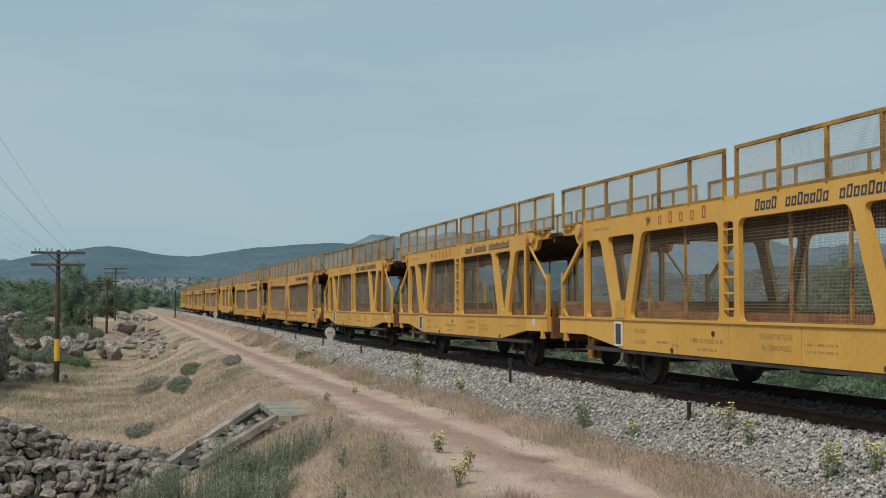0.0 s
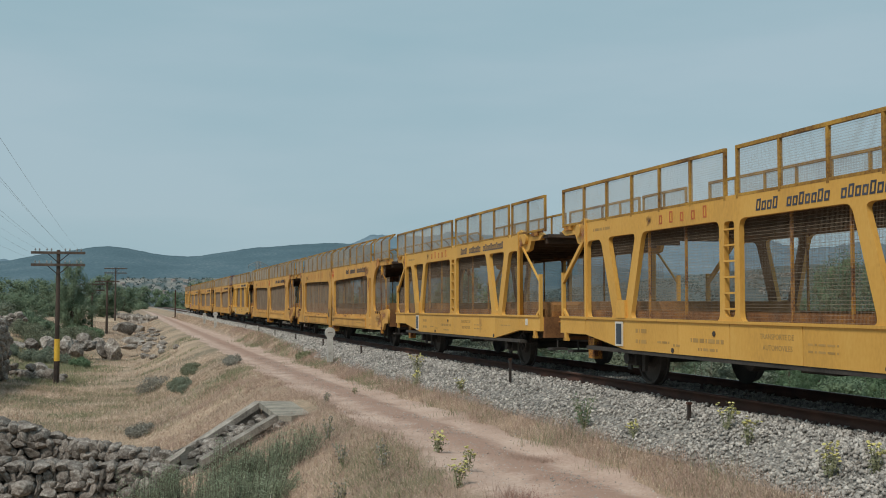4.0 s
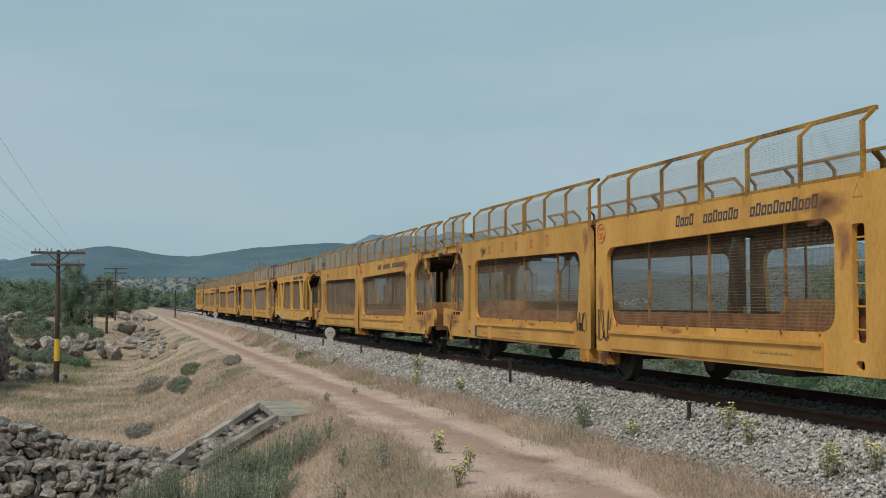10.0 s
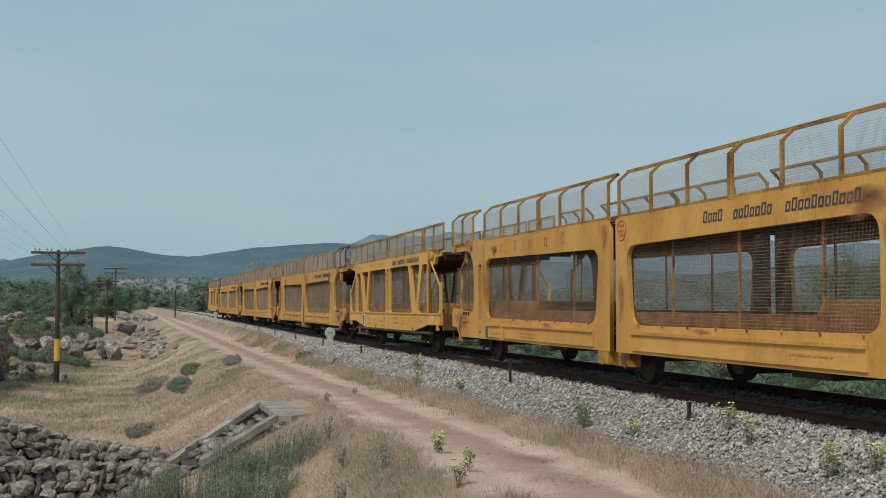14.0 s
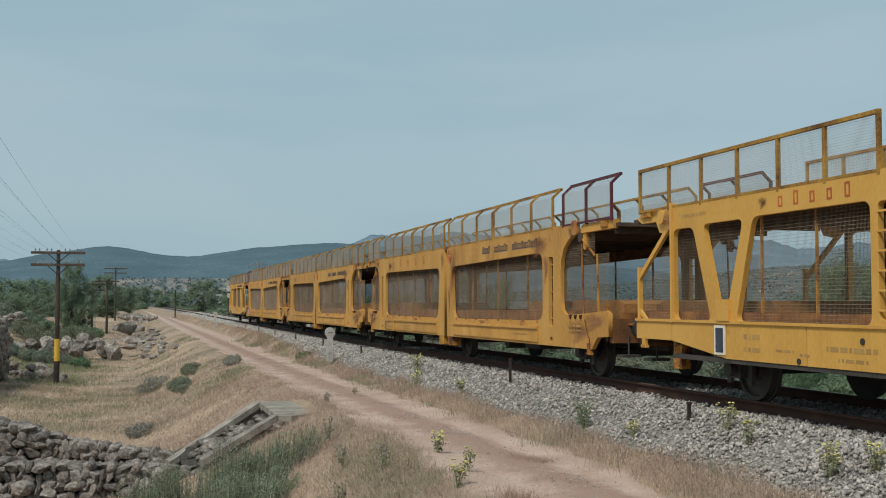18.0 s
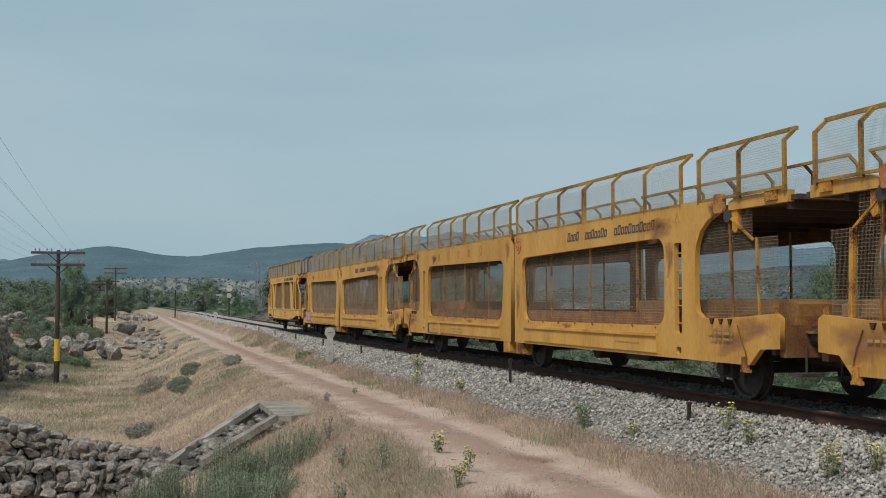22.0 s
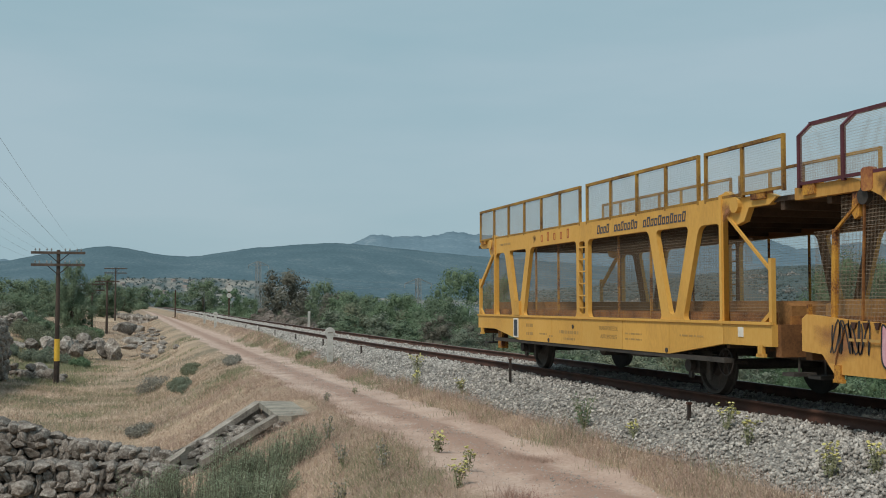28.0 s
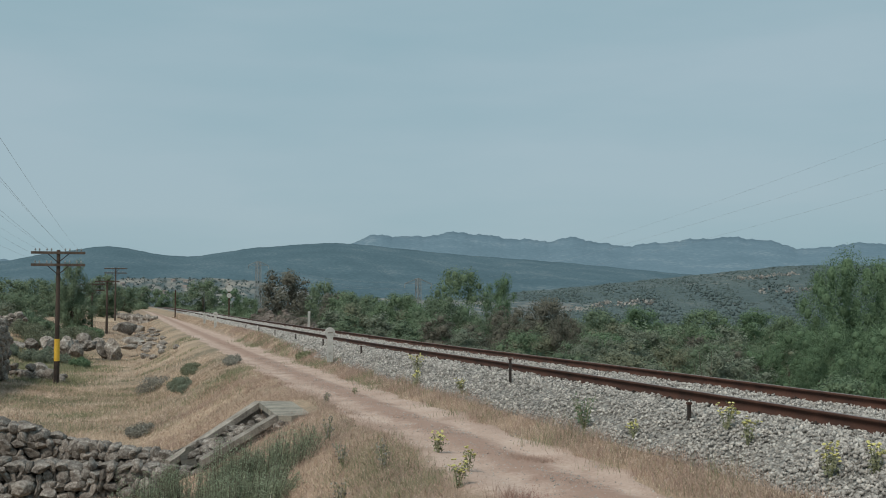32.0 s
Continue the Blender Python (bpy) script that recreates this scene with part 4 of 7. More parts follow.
        part("tool_box", Shape().box(side * 1.22 - 0.07, side * 1.22 + 0.07, 10.10, 10.34, 0.34, 0.74), RUSTY, w, "rusty brown box hung under the frame")
    for u in (-0.02, L + 0.02):
        part("end_step", Shape().box(-1.25, -0.95, u - 0.12, u + 0.12, 0.40, 0.44).rod((-1.1, u, 0.42), (-1.1, u, 0.74), 0.015, 6), DARK_STEEL, w, "dark steel shunter step")
    return w


def body_front(u):
    return float(np.interp(u, [-1, 2.9, 8.42, 8.54, 8.84, 9.0], [-1, 2.9, 8.55, 8.68, 9.06, 9.18]))


def body_rear(u):
    return float(np.interp(u, [9.0, 9.16, 9.46, 9.58, 15.16, 15.57, 16.03, 16.6, 18.0, 19.0], [9.18, 9.29, 9.69, 9.84, 15.5, 15.9, 16.32, 16.75, 17.97, 18.97]))


def w_wagon():
    """Articulated two-body wagon with large window openings."""
    L = 18.0
    w = new("articulated_car_carrier_wagon")
    tagged(w, "worn orange-yellow articulated double-deck car carrier with large meshed windows, empty", "railway wagon", "car carrier train")
    outline = [(0.0, 0.72), (0.42, 0.70), (0.66, 0.50), (8.84, 0.50), (8.84, 2.54), (8.66, 2.60), (1.36, 2.60), (1.36, 2.40)]
    arch = [(1.40, 2.40), (1.62, 2.33), (1.82, 2.20), (1.93, 2.02), (1.97, 1.8), (1.97, 1.28), (1.93, 1.14), (1.80, 1.06), (1.62, 1.05)]
    outline = outline + arch + [(0.90, 1.08), (0.10, 1.13), (0.0, 1.08)]
    win = fillet([(2.84, 0.94), (8.42, 0.92), (8.54, 2.12), (2.84, 2.18)], 0.26, 6)
    slot = fillet([(2.33, 0.84), (2.54, 0.84), (2.54, 2.08), (2.33, 2.08)], 0.05)
    oval = fillet([(2.36, 0.56), (2.50, 0.56), (2.50, 0.66), (2.36, 0.66)], 0.05)
    moved = lambda ring: [(body_front(u), z) for u, z in ring]
    turned = lambda ring: [(body_rear(u), z) for u, z in mirrored(ring, L)]
    # Same brown on these inward faces, inner paint and shade-side darkness together.
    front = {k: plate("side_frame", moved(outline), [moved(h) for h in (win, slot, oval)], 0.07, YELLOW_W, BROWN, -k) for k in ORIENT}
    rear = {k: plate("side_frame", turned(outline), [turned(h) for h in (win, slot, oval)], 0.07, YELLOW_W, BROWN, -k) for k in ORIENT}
    for side in ORIENT:
        x = side * HALF
        part("side_frame", front[side], YELLOW_W, w, "orange-yellow side frame with one long window", at=pose(x - side * 0.03, 0, 0))
        part("side_frame", rear[side], YELLOW_W, w, "orange-yellow side frame with one long window", at=pose(x - side * 0.03, 0, 0))
        for m in (0, 1):
            fl = (lambda u: body_rear(L - u)) if m else body_front
            lo, hi = (lambda a, b: min(fl(a), fl(b))), (lambda a, b: max(fl(a), fl(b)))
            part("sill_ledge", Shape().box(min(x, x + side * 0.06), max(x, x + side * 0.06), lo(3.05, 8.35), hi(3.05, 8.35), 0.785, 0.83), YELLOW_W, w, "projecting yellow sill ledge")
            part("sill_liner", Shape().box(min(x - side * 0.10, x - side * 0.13), max(x - side * 0.10, x - side * 0.13), lo(0.3, 8.7), hi(0.3, 8.7), 0.80, 1.12), RUST_ORANGE, w, "orange-brown inner wheel guard")
            part("sill_skin", Shape().box(min(x, x + side * 0.03), max(x, x + side * 0.03), lo(3.05, 8.35), hi(3.05, 8.35), 0.55, 0.785), YELLOW_W, w, "worn yellow lower sill skin")
            part("wire_mesh", wire_screen(lo(2.7, 8.6), hi(2.7, 8.6), 0.88, 2.26, x - side * 0.085), WIRE, w, "rusty wire mesh screen")
            part("wire_mesh", wire_screen(lo(0.15, 2.05), hi(0.15, 2.05), 1.0, 2.05, x - side * 0.085), WIRE, w, "rusty wire mesh screen")
            part("wire_mesh", wire_screen(lo(0.70, 2.05), hi(0.70, 2.05), 2.06, 2.40, x - side * 0.085), WIRE, w, "rusty wire mesh screen")
            for k in range(5):
                part("ladder_rung", Shape().bar((x - side * 0.05, fl(2.32), 0.98 + 0.24 * k), (x - side * 0.05, fl(2.55), 0.98 + 0.24 * k), 0.018, 0.018), YELLOW_W, w, "yellow ladder rung")
            part("end_post", Shape().bar((x - side * 0.06, fl(1.12), 1.0), (x - side * 0.06, fl(1.20), 2.45), 0.022, 0.022), RUST_ORANGE, w, "thin rusty end stanchion")
            part("end_post", Shape().bar((x - side * 0.08, fl(0.54), 0.85), (x - side * 0.08, fl(0.60), 2.05), 0.05 if m else 0.026, 0.068 if m else 0.026), RUSTY, w, "rusty yellow end post")
            part("end_bracket", Shape().box(min(x, x - side * 0.05), max(x, x - side * 0.05), lo(0.10, 0.14), hi(0.10, 0.14), 1.1, 1.24), RUSTY, w, "rusty upright bracket")
            part("end_brace", Shape().bar((x - side * 0.05, fl(0.62), 2.02), (x - side * 0.05, fl(1.30), 2.42), 0.025, 0.03), RUSTY, w, "rusty diagonal end brace")
            arm = [(fl(1.16), 2.42), (fl(1.16), 2.52), (fl(1.00), 2.57), (fl(-0.15), 2.56), (fl(-0.15), 2.42)]
            part("deck_arm", Shape().slab(arm if not m else arm[::-1], x - side * 0.12, x - side * 0.03), YELLOW_W, w, "rust-stained yellow hinged deck arm")
            part("arm_hook", Shape().slab([(fl(1.12), 2.42), (fl(0.98), 2.42), (fl(0.96), 2.20), (fl(1.02), 2.13), (fl(1.10), 2.16)][:: 1 if not m else -1], x - side * 0.11, x - side * 0.05), RUSTY, w, "yellow hook hanging from the deck arm")
            part("corner_ear", Shape().slab(fillet([(lo(1.24, 1.46), 2.40), (hi(1.24, 1.46), 2.40), (hi(1.24, 1.46), 2.645), (lo(1.24, 1.46), 2.645)], 0.05), min(x - side * 0.05, x + side * 0.012), max(x - side * 0.05, x + side * 0.012)), RUST_EAR, w, "red-rusted corner plate above the deck hinge")
            # Hinge block coloured dark to show the shaded gap under the corner ear.
            part("hinge_block", Shape().rod((x - side * 0.14, fl(1.20), 2.36), (x - side * 0.03, fl(1.20), 2.36), 0.09, 14), DARK_STEEL, w, "round deck hinge, darkened for the shaded gap below the corner plate")
            part("stop_block", Shape().box(min(x - side * 0.13, x), max(x - side * 0.13, x), lo(0.05, 0.30), hi(0.05, 0.30), 2.46, 2.60), RUSTY, w, "rusty stop block")
            for k in range(3):
                u = 1.08 + 0.22 * k
                part("tie_lug", Shape().slab([(fl(u) - 0.045, 1.055), (fl(u) + 0.045, 1.055), (fl(u) + 0.012, 0.985), (fl(u) - 0.012, 0.985)], x, x + side * 0.03), RAIL_SIDE, w, "dark rusted tie-down lug")
            for k in range(8):
                u = 3.1 + 0.72 * k
                part("mesh_hook", Shape().bar((x + side * 0.012, fl(u), 0.905), (x + side * 0.012, fl(u + 0.02), 0.945), 0.02, 0.025), RUSTY, w, "small rusty mesh hook")
            part("tie_hook", Shape().bar((x, fl(0.75), 0.60), (x, fl(0.75), 0.42), 0.06, 0.10).bar((x, fl(0.66), 0.43), (x, fl(0.84), 0.43), 0.05, 0.04), RUSTY, w, "rusty tie-down hook")
            part("chain", Shape().chain([(x + side * 0.02, fl(0.90), 0.98), (x + side * 0.03, fl(0.80), 0.80), (x + side * 0.02, fl(0.72), 0.66), (x + side * 0.02, fl(0.70), 0.55)], 0.008), RUST_ORANGE, w, "rusty hanging chain")
            for k in range(3):
                u = 3.9 + 1.7 * k
                part("stanchion", Shape().bar((x - side * 0.11, fl(u), 0.85), (x - side * 0.11, fl(u), 2.40), 0.03, 0.03), RUSTY, w, "thin rusty stanchion")
            for a, b in (((12.46, 15.60), (9.34, 12.38)) if m else ((2.35, 5.65), (5.72, 8.95))):
                railing(w, a, b, 3, side, True, RAIL_PAINT, z1=3.28 if side < 0 else 3.38)
            rp = railing(w, lo(-0.12 + 0.1 * m, 1.86), hi(-0.12 + 0.1 * m, 1.86), 2, side, True, RAIL_PAINT, z1=3.28 if side < 0 else 3.38)
            rp["end"] = m
            part("pivot_bracket", Shape().box(min(x, x - side * 0.2), max(x, x - side * 0.2), lo(8.5, 8.78), hi(8.5, 8.78), 0.30, 0.52).rod((x - side * 0.2, fl(8.62), 0.38), (x + side * 0.01, fl(8.62), 0.38), 0.10, 14), RUSTY, w, "rusty yellow articulation bracket")
        part("gap_plate", Shape().box(side * 1.20 - 0.02, side * 1.20 + 0.02, 8.96, 9.40, 1.2, 2.45), DARK_STEEL, w, "dark plate behind the articulation gap")
        part("gap_cap", Shape().box(min(x, x - side * 0.25), max(x, x - side * 0.25), 8.90, 9.48, 2.52, 2.60), RUSTY, w, "rusty cap over the articulation gap")
    deck(w, "upper_deck", -0.28, 9.10, 2.50, "dark brown ribbed upper deck")
    deck(w, "upper_deck", 9.26, L + 0.25, 2.50, "dark brown ribbed upper deck")
    deck(w, "lower_deck", 0.08, 9.05, 0.80, "brown steel lower deck")
    deck(w, "lower_deck", 9.30, L - 0.10, 0.80, "brown steel lower deck")
    end_hump(w, L, 4.2, 0.83, 1.30)
    xl = -HALF - 0.006
    words = [6.30 - 0.125 * k for k in range(4)] + [5.55 - 0.125 * k for k in range(7)] + [4.42 - 0.125 * k for k in range(11)]
    letter_shapes(w, words, 2.30, 0.15, 0.085, INK_BLUE, "dark blue letter-sized mark", xl)
    letter_shapes(w, [11.2 + 0.82 * k for k in range(5)], 2.28, 0.20, 0.11, INK_RED, "faded red letter-sized mark", xl, 0, 0.0, 0.022)
    emblem = Shape().ring((xl, 8.84, 2.36), (1, 0, 0), 0.15, 0.010, 26, 4).ring((xl, 8.78, 2.32), (1, 0, 0), 0.045, 0.008, 16, 4).ring((xl, 8.84, 2.32), (1, 0, 0), 0.045, 0.008, 16, 4).ring((xl, 8.90, 2.32), (1, 0, 0), 0.045, 0.008, 16, 4)
    emblem.box(xl - 0.003, xl + 0.003, 8.75, 8.93, 2.41, 2.45)
    part("emblem", emblem, INK_RED, w, "faded red round emblem")
    text_bars(w, [(12.5, 13.4, 0.66, 0.04), (12.5, 13.3, 0.60, 0.03), (3.6, 4.4, 0.66, 0.035), (1.0, 1.6, 0.85, 0.05), (1.0, 1.55, 0.78, 0.04), (16.6, 17.1, 0.85, 0.05), (14.4, 14.9, 0.62, 0.03)], -HALF - 0.034, INK_FADED)
    part("warning_mark", Shape().bar((xl, 2.35, 2.36), (xl, 2.43, 2.50), 0.006, 0.012).bar((xl, 2.51, 2.36), (xl, 2.43, 2.50), 0.006, 0.012).bar((xl, 2.35, 2.36), (xl, 2.51, 2.36), 0.006, 0.012), INK_FADED, w, "faded triangular warning mark")
    for u, z, ru, rz, mt in ((3.02, 2.36, 0.30, 0.14, STAIN_DARK), (3.0, 2.30, 0.50, 0.20, STAIN_RUST), (14.9, 2.34, 0.24, 0.13, STAIN_DARK), (8.86, 1.35, 0.12, 0.4, STAIN_RUST), (9.46, 2.30, 0.14, 0.26, STAIN_RUST),
                            (0.55, 0.95, 0.45, 0.16, STAIN_RUST), (1.10, 0.80, 0.50, 0.22, STAIN_RUST), (17.2, 0.85, 0.55, 0.24, STAIN_RUST), (1.45, 2.45, 0.16, 0.14, STAIN_DARK), (16.5, 2.45, 0.16, 0.14, STAIN_DARK), (12.0, 0.86, 0.25, 0.05, STAIN_RUST), (6.4, 0.87, 0.25, 0.05, STAIN_RUST), (2.66, 1.9, 0.14, 0.3, STAIN_RUST)):
        stain(w, u, z, ru, rz, mt)
    for u in (1.6, 9.18, L - 1.6):
        wheelset(w, u)
        axle_gear(w, u, RUSTY)
    for u, o in ((0.05, -1), (L - 0.05, 1)):
        buffers(w, u, o)
    part("data_board", Shape().box(-HALF - 0.02, -HALF + 0.004, 15.09, 15.46, 0.54, 0.77), PAINT_BLUE, w, "small dark data board")
    part("box_bracket", Shape().box(-HALF - 0.05, -HALF, 14.25, 14.45, 0.52, 0.80), YELLOW_W, w, "yellow bracket box on the sill")
    part("underframe", Shape().box(-0.35, -0.22, 0.1, L - 0.1, 0.48, 0.74).box(0.22, 0.35, 0.1, L - 0.1, 0.48, 0.74).box(-0.9, 0.9, 4.4, 5.2, 0.36, 0.70).box(-0.8, 0.8, 12.6, 13.3, 0.36, 0.70).rod((-0.8, 6.6, 0.46), (0.8, 6.6, 0.46), 0.16, 14), DARK_STEEL, w, "black underframe beams with brake gear")
    for u in (-0.02, L + 0.02):
        part("end_step", Shape().box(-1.25, -0.95, u - 0.12, u + 0.12, 0.40, 0.44).rod((-1.1, u, 0.42), (-1.1, u, 0.74), 0.015, 6), DARK_STEEL, w, "dark steel shunter step")
    return w


V_AT = [6.7, 18.5, 30.7, 80.75, 148.55]
W_AT = [42.95, 61.75, 92.95, 111.65, 130.0]
v_first, w_first = v_wagon(), w_wagon()
V_LIST = [v_first] + [copy_thing(v_first, pose(XC, a, 0)) for a in V_AT[1:]]
W_LIST = [w_first] + [copy_thing(w_first, pose(XC, a, 0)) for a in W_AT[1:]]
TRAIN = list(zip(V_LIST, V_AT)) + list(zip(W_LIST, W_AT))


# ---- plants ----
def leaf_quads(centres, radii, count, size, seed, flat=0.75, shell=0.45, upright=0.0, ragged=0.5, around=None):
    """Small leaf faces scattered through clumps; returns vertices and faces."""
    rng = np.random.default_rng(seed)
    centres, radii = np.asarray(centres, float), np.asarray(radii, float)
    share = radii**2 / (radii**2).sum()
    k = rng.choice(len(radii), count, p=share)
    d = rng.normal(size=(count, 3))
    d /= np.linalg.norm(d, axis=1)[:, None]
    rad = radii[k] * (shell + (1 - shell) * rng.random(count) ** 0.5) * rng.uniform(0.8, 1.12, count)
    c = centres[k] + d * rad[:, None] * np.array([1, 1, flat])
    n = d
    if around is not None:
        out = c - np.asarray(around, float).reshape(-1, 3)[k if len(np.shape(around)) > 1 else np.zeros(count, int)]
        n = d * 0.4 + 0.75 * out / np.linalg.norm(out, axis=1)[:, None]
    n = n + rng.normal(size=(count, 3)) * ragged + np.array([0, 0, 0.25])
    n /= np.linalg.norm(n, axis=1)[:, None]
    a = np.cross(n, rng.normal(size=(count, 3))) - np.array([0, 0, upright])
    a /= np.linalg.norm(a, axis=1)[:, None]
    b = np.cross(n, a)
    s = size * rng.uniform(0.55, 1.3, count)
    a, b = a * s[:, None], b * (s * rng.uniform(0.45, 0.8, count))[:, None]
    v = np.stack([c - a, c + a * 0.7 - b, c + a * 0.7 + b], 1).reshape(-1, 3)
    return v, np.arange(count * 3).reshape(-1, 3)


def lumps(centres, radii, seed, flat=0.75):
    """Closed uneven balls, one at each centre."""
    rng = np.random.default_rng(seed)
    centres, radii = np.asarray(centres, float), np.asarray(radii, float)
    n, m, k = len(radii), 4, 6
    lat, lon = np.meshgrid(np.linspace(0, math.pi, m + 1)[1:-1], np.arange(k) * math.tau / k, indexing="ij")
    ball = np.stack([np.sin(lat) * np.cos(lon), np.sin(lat) * np.sin(lon), np.cos(lat)], -1).reshape(-1, 3)
    ball = np.concatenate([ball, [(0, 0, 1), (0, 0, -1)]])
    f = []
    for j in range(k):
        q = (j + 1) % k
        f += [(len(ball) - 2, j, q), (len(ball) - 1, (m - 2) * k + q, (m - 2) * k + j)]
        for i in range(m - 2):
            f += [(i * k + j, (i + 1) * k + j, (i + 1) * k + q), (i * k + j, (i + 1) * k + q, i * k + q)]
    v = centres[:, None] + ball[None] * (radii[:, None] * rng.uniform(0.8, 1.1, (n, len(ball))))[..., None] * np.array([1, 1, flat])
    return v.reshape(-1, 3), (np.array(f)[None] + (np.arange(n) * len(ball))[:, None, None]).reshape(-1, 3)


def with_core(centres, radii, count, size, seed, flat=0.75, shell=0.45, around=None):
    """Leaves round a closed uneven heart in every clump."""
    v, f = leaf_quads(centres, radii, count, size, seed, flat, shell, around=around)
    if size > 0.2:
        return v, f
    v2, f2 = lumps(centres, np.asarray(radii) * 0.38, seed + 1, flat)
    return np.concatenate([v, v2]), np.concatenate([f, f2 + len(v)])


def tree_parts(seed, material, leaves, leaf_size, slim=1.0, clumps=18):
    """Trunk with limbs and a crown, 1 m high and about 1 m wide; scaled where it stands."""
    rng = np.random.default_rng(seed)
    trunk = Shape()
    top = Vector((rng.uniform(-0.04, 0.04), rng.uniform(-0.04, 0.04), 0.55))
    pts = [Vector((0, 0, -0.03)), Vector((rng.uniform(-0.02, 0.02), rng.uniform(-0.02, 0.02), 0.18)), Vector((top.x * 0.7, top.y * 0.7, 0.36)), top]
    for i in range(3):
        trunk.rod(pts[i], pts[i + 1], 0.045 - 0.011 * i, 8, 0.034 - 0.011 * i, caps=False)
    centres, radii = [], []
    for i in range(clumps):
        a = i * 2.399 + rng.uniform(-0.5, 0.5)
        h = 0.07 + 0.86 * (i + rng.uniform(0.1, 0.9)) / clumps
        wide = math.sin(math.pi * min(1, max(0.12, (h - 0.05) / 0.95))) ** 0.5
        r = 0.37 * math.sqrt(rng.uniform(0.05, 1.0)) * wide * slim
        p = Vector((math.cos(a) * r, math.sin(a) * r, h))
        centres.append(p)
        radii.append(rng.uniform(0.08, 0.16) * (0.7 + 0.3 * slim))
        if i < 9:
            fork = pts[1].lerp(pts[3], rng.uniform(0.1, 0.9))
            trunk.rod(fork, p.lerp(fork, 0.15), 0.016, 5, 0.005, caps=False)
    v, f = with_core(centres, radii, leaves, leaf_size, seed + 7, around=(0, 0, 0.42))
    return trunk.mesh("trunk", BARK, True), quick_mesh("crown", v, f, material)


TREE_LABELS = ["mid-green broad-leaved tree beside the railway", "dark green round holm oak beyond the meadow", "fresh green bushy ash tree with feathery outline", "brownish-green half-dry tree beyond the railway"]
TREE_KINDS = []
for k in range(4):
    TREE_KINDS.append([tree_parts(100 + 10 * k + j, LEAF[k], (15000, 15000, 7000, 7000, 34000, 34000)[j], (0.0122, 0.0122, 0.0195, 0.0195, 0.0074, 0.0074)[j], (1.1, 1.25)[j % 2], (44, 56)[j % 2]) for j in range(6)])


def plant_tree(x, y, z, high, half, kind, k):
    t = tagged(new("tree"), TREE_LABELS[kind], "tree", "trees along the line")
    trunk, crown = TREE_KINDS[kind][k % 2 + (2 if y > 100 else 4 if y < 46 else 0)]
    part("trunk", trunk, BARK, t, "grey-brown trunk and limbs")
    part("crown", crown, LEAF[kind], t, "uneven leafy crown")
    s = half * 2.15
    t.matrix_basis = Matrix.Translation((x, y, min(z, float(ground_z(x, y))) - 0.05)) @ Matrix.Rotation(k * 1.7, 4, "Z") @ Matrix.Diagonal((s, s, high * 1.04, 1))
    return t


TREES_LEFT = [(-4.33, 95.0, -1.0, 5.7, 1.45, 1), (-4.1, 96.0, -1.0, 3.9, 1.9, 1), (-2.9, 150.0, -1.0, 6.0, 2.7, 1), (-8.4, 100.0, -1.9, 3.9, 1.9, 1), (-7.4, 116.5, -1.5, 5.0, 1.97, 1), (-12.2, 128.3, -1.5, 5.3, 2.4, 1), (-11.5, 148.9, -1.3, 5.7, 2.5, 1),
              (3.9, 342.1, -1, 7.1, 4.23, 1), (8.8, 309.5, -1, 6.0, 3.08, 0), (14.1, 328.8, -1, 6.1, 3.28, 1), (-0.6, 250, -1.2, 6.0, 3.0, 1)]
TREES_FAR = [(13.4, 204.2, -2, 7.3, 3.18, 1), (17.3, 192.7, -2, 6.3, 2.44, 2), (19.0, 181.8, -2, 4.8, 1.85, 0), (18.1, 130.0, -3, 7.9, 3.5, 3), (20.4, 119.0, -3, 6.5, 1.9, 1), (18.8, 93.4, -3.5, 4.8, 1.9, 1),
             (20.2, 87.8, -3.5, 4.6, 1.6, 0), (32.2, 167.6, -4, 7.1, 2.4, 1), (32.1, 146.8, -4, 5.9, 2.6, 0), (34.1, 135.9, -4, 6.3, 2.5, 1), (20.7, 77.3, -3.5, 4.6, 1.8, 2),
             (20.5, 72.5, -3.2, 5.0, 2.1, 1), (20.0, 82.0, -3.2, 5.2, 2.2, 0), (20.3, 99.0, -3.2, 5.3, 2.4, 1), (20.6, 107.0, -3.2, 5.3, 2.4, 0), (20.5, 114.0, -3.2, 5.4, 2.3, 3)]
TREES_MID = [(24.7, 81.3, -3.5, 7.4, 2.4, 0), (30.9, 90.0, -4, 7.4, 1.71, 2), (20.8, 58.6, -3.5, 4.5, 1.75, 3), (23.5, 59.9, -3.5, 5.0, 1.81, 3), (22.1, 54.0, -3.4, 4.0, 1.1, 3), (21.5, 66.6, -3.4, 3.8, 1.3, 1),
             (37.0, 83.0, -4.5, 5.2, 2.3, 1), (44.5, 91.3, -5, 5.8, 2.8, 2), (23.4, 50.5, -3.4, 3.1, 1.7, 2), (27.0, 52.6, -3.4, 3.2, 1.7, 1), (47.5, 85.2, -5, 5.7, 2.9, 0)]
TREES_NEAR = [(51.7, 84.0, -5, 5.6, 2.7, 2), (24.4, 42.9, -3.2, 2.9, 1.3, 1), (24.8, 40.8, -3.2, 3.0, 1.2, 1), (40.0, 61.4, -4, 4.9, 1.5, 0), (23.1, 35.0, -3, 3.5, 1.3, 2), (27.0, 38.0, -3, 6.2, 1.6, 2),
              (25.8, 34.2, -3, 6.4, 1.9, 2), (28.5, 35.5, -3, 6.6, 2.0, 2), (20.5, 29.5, -2.6, 3.4, 1.2, 2), (19.7, 25.6, -2.6, 3.5, 1.3, 2), (22.1, 35.3, -2.9, 2.7, 1.0, 2)]
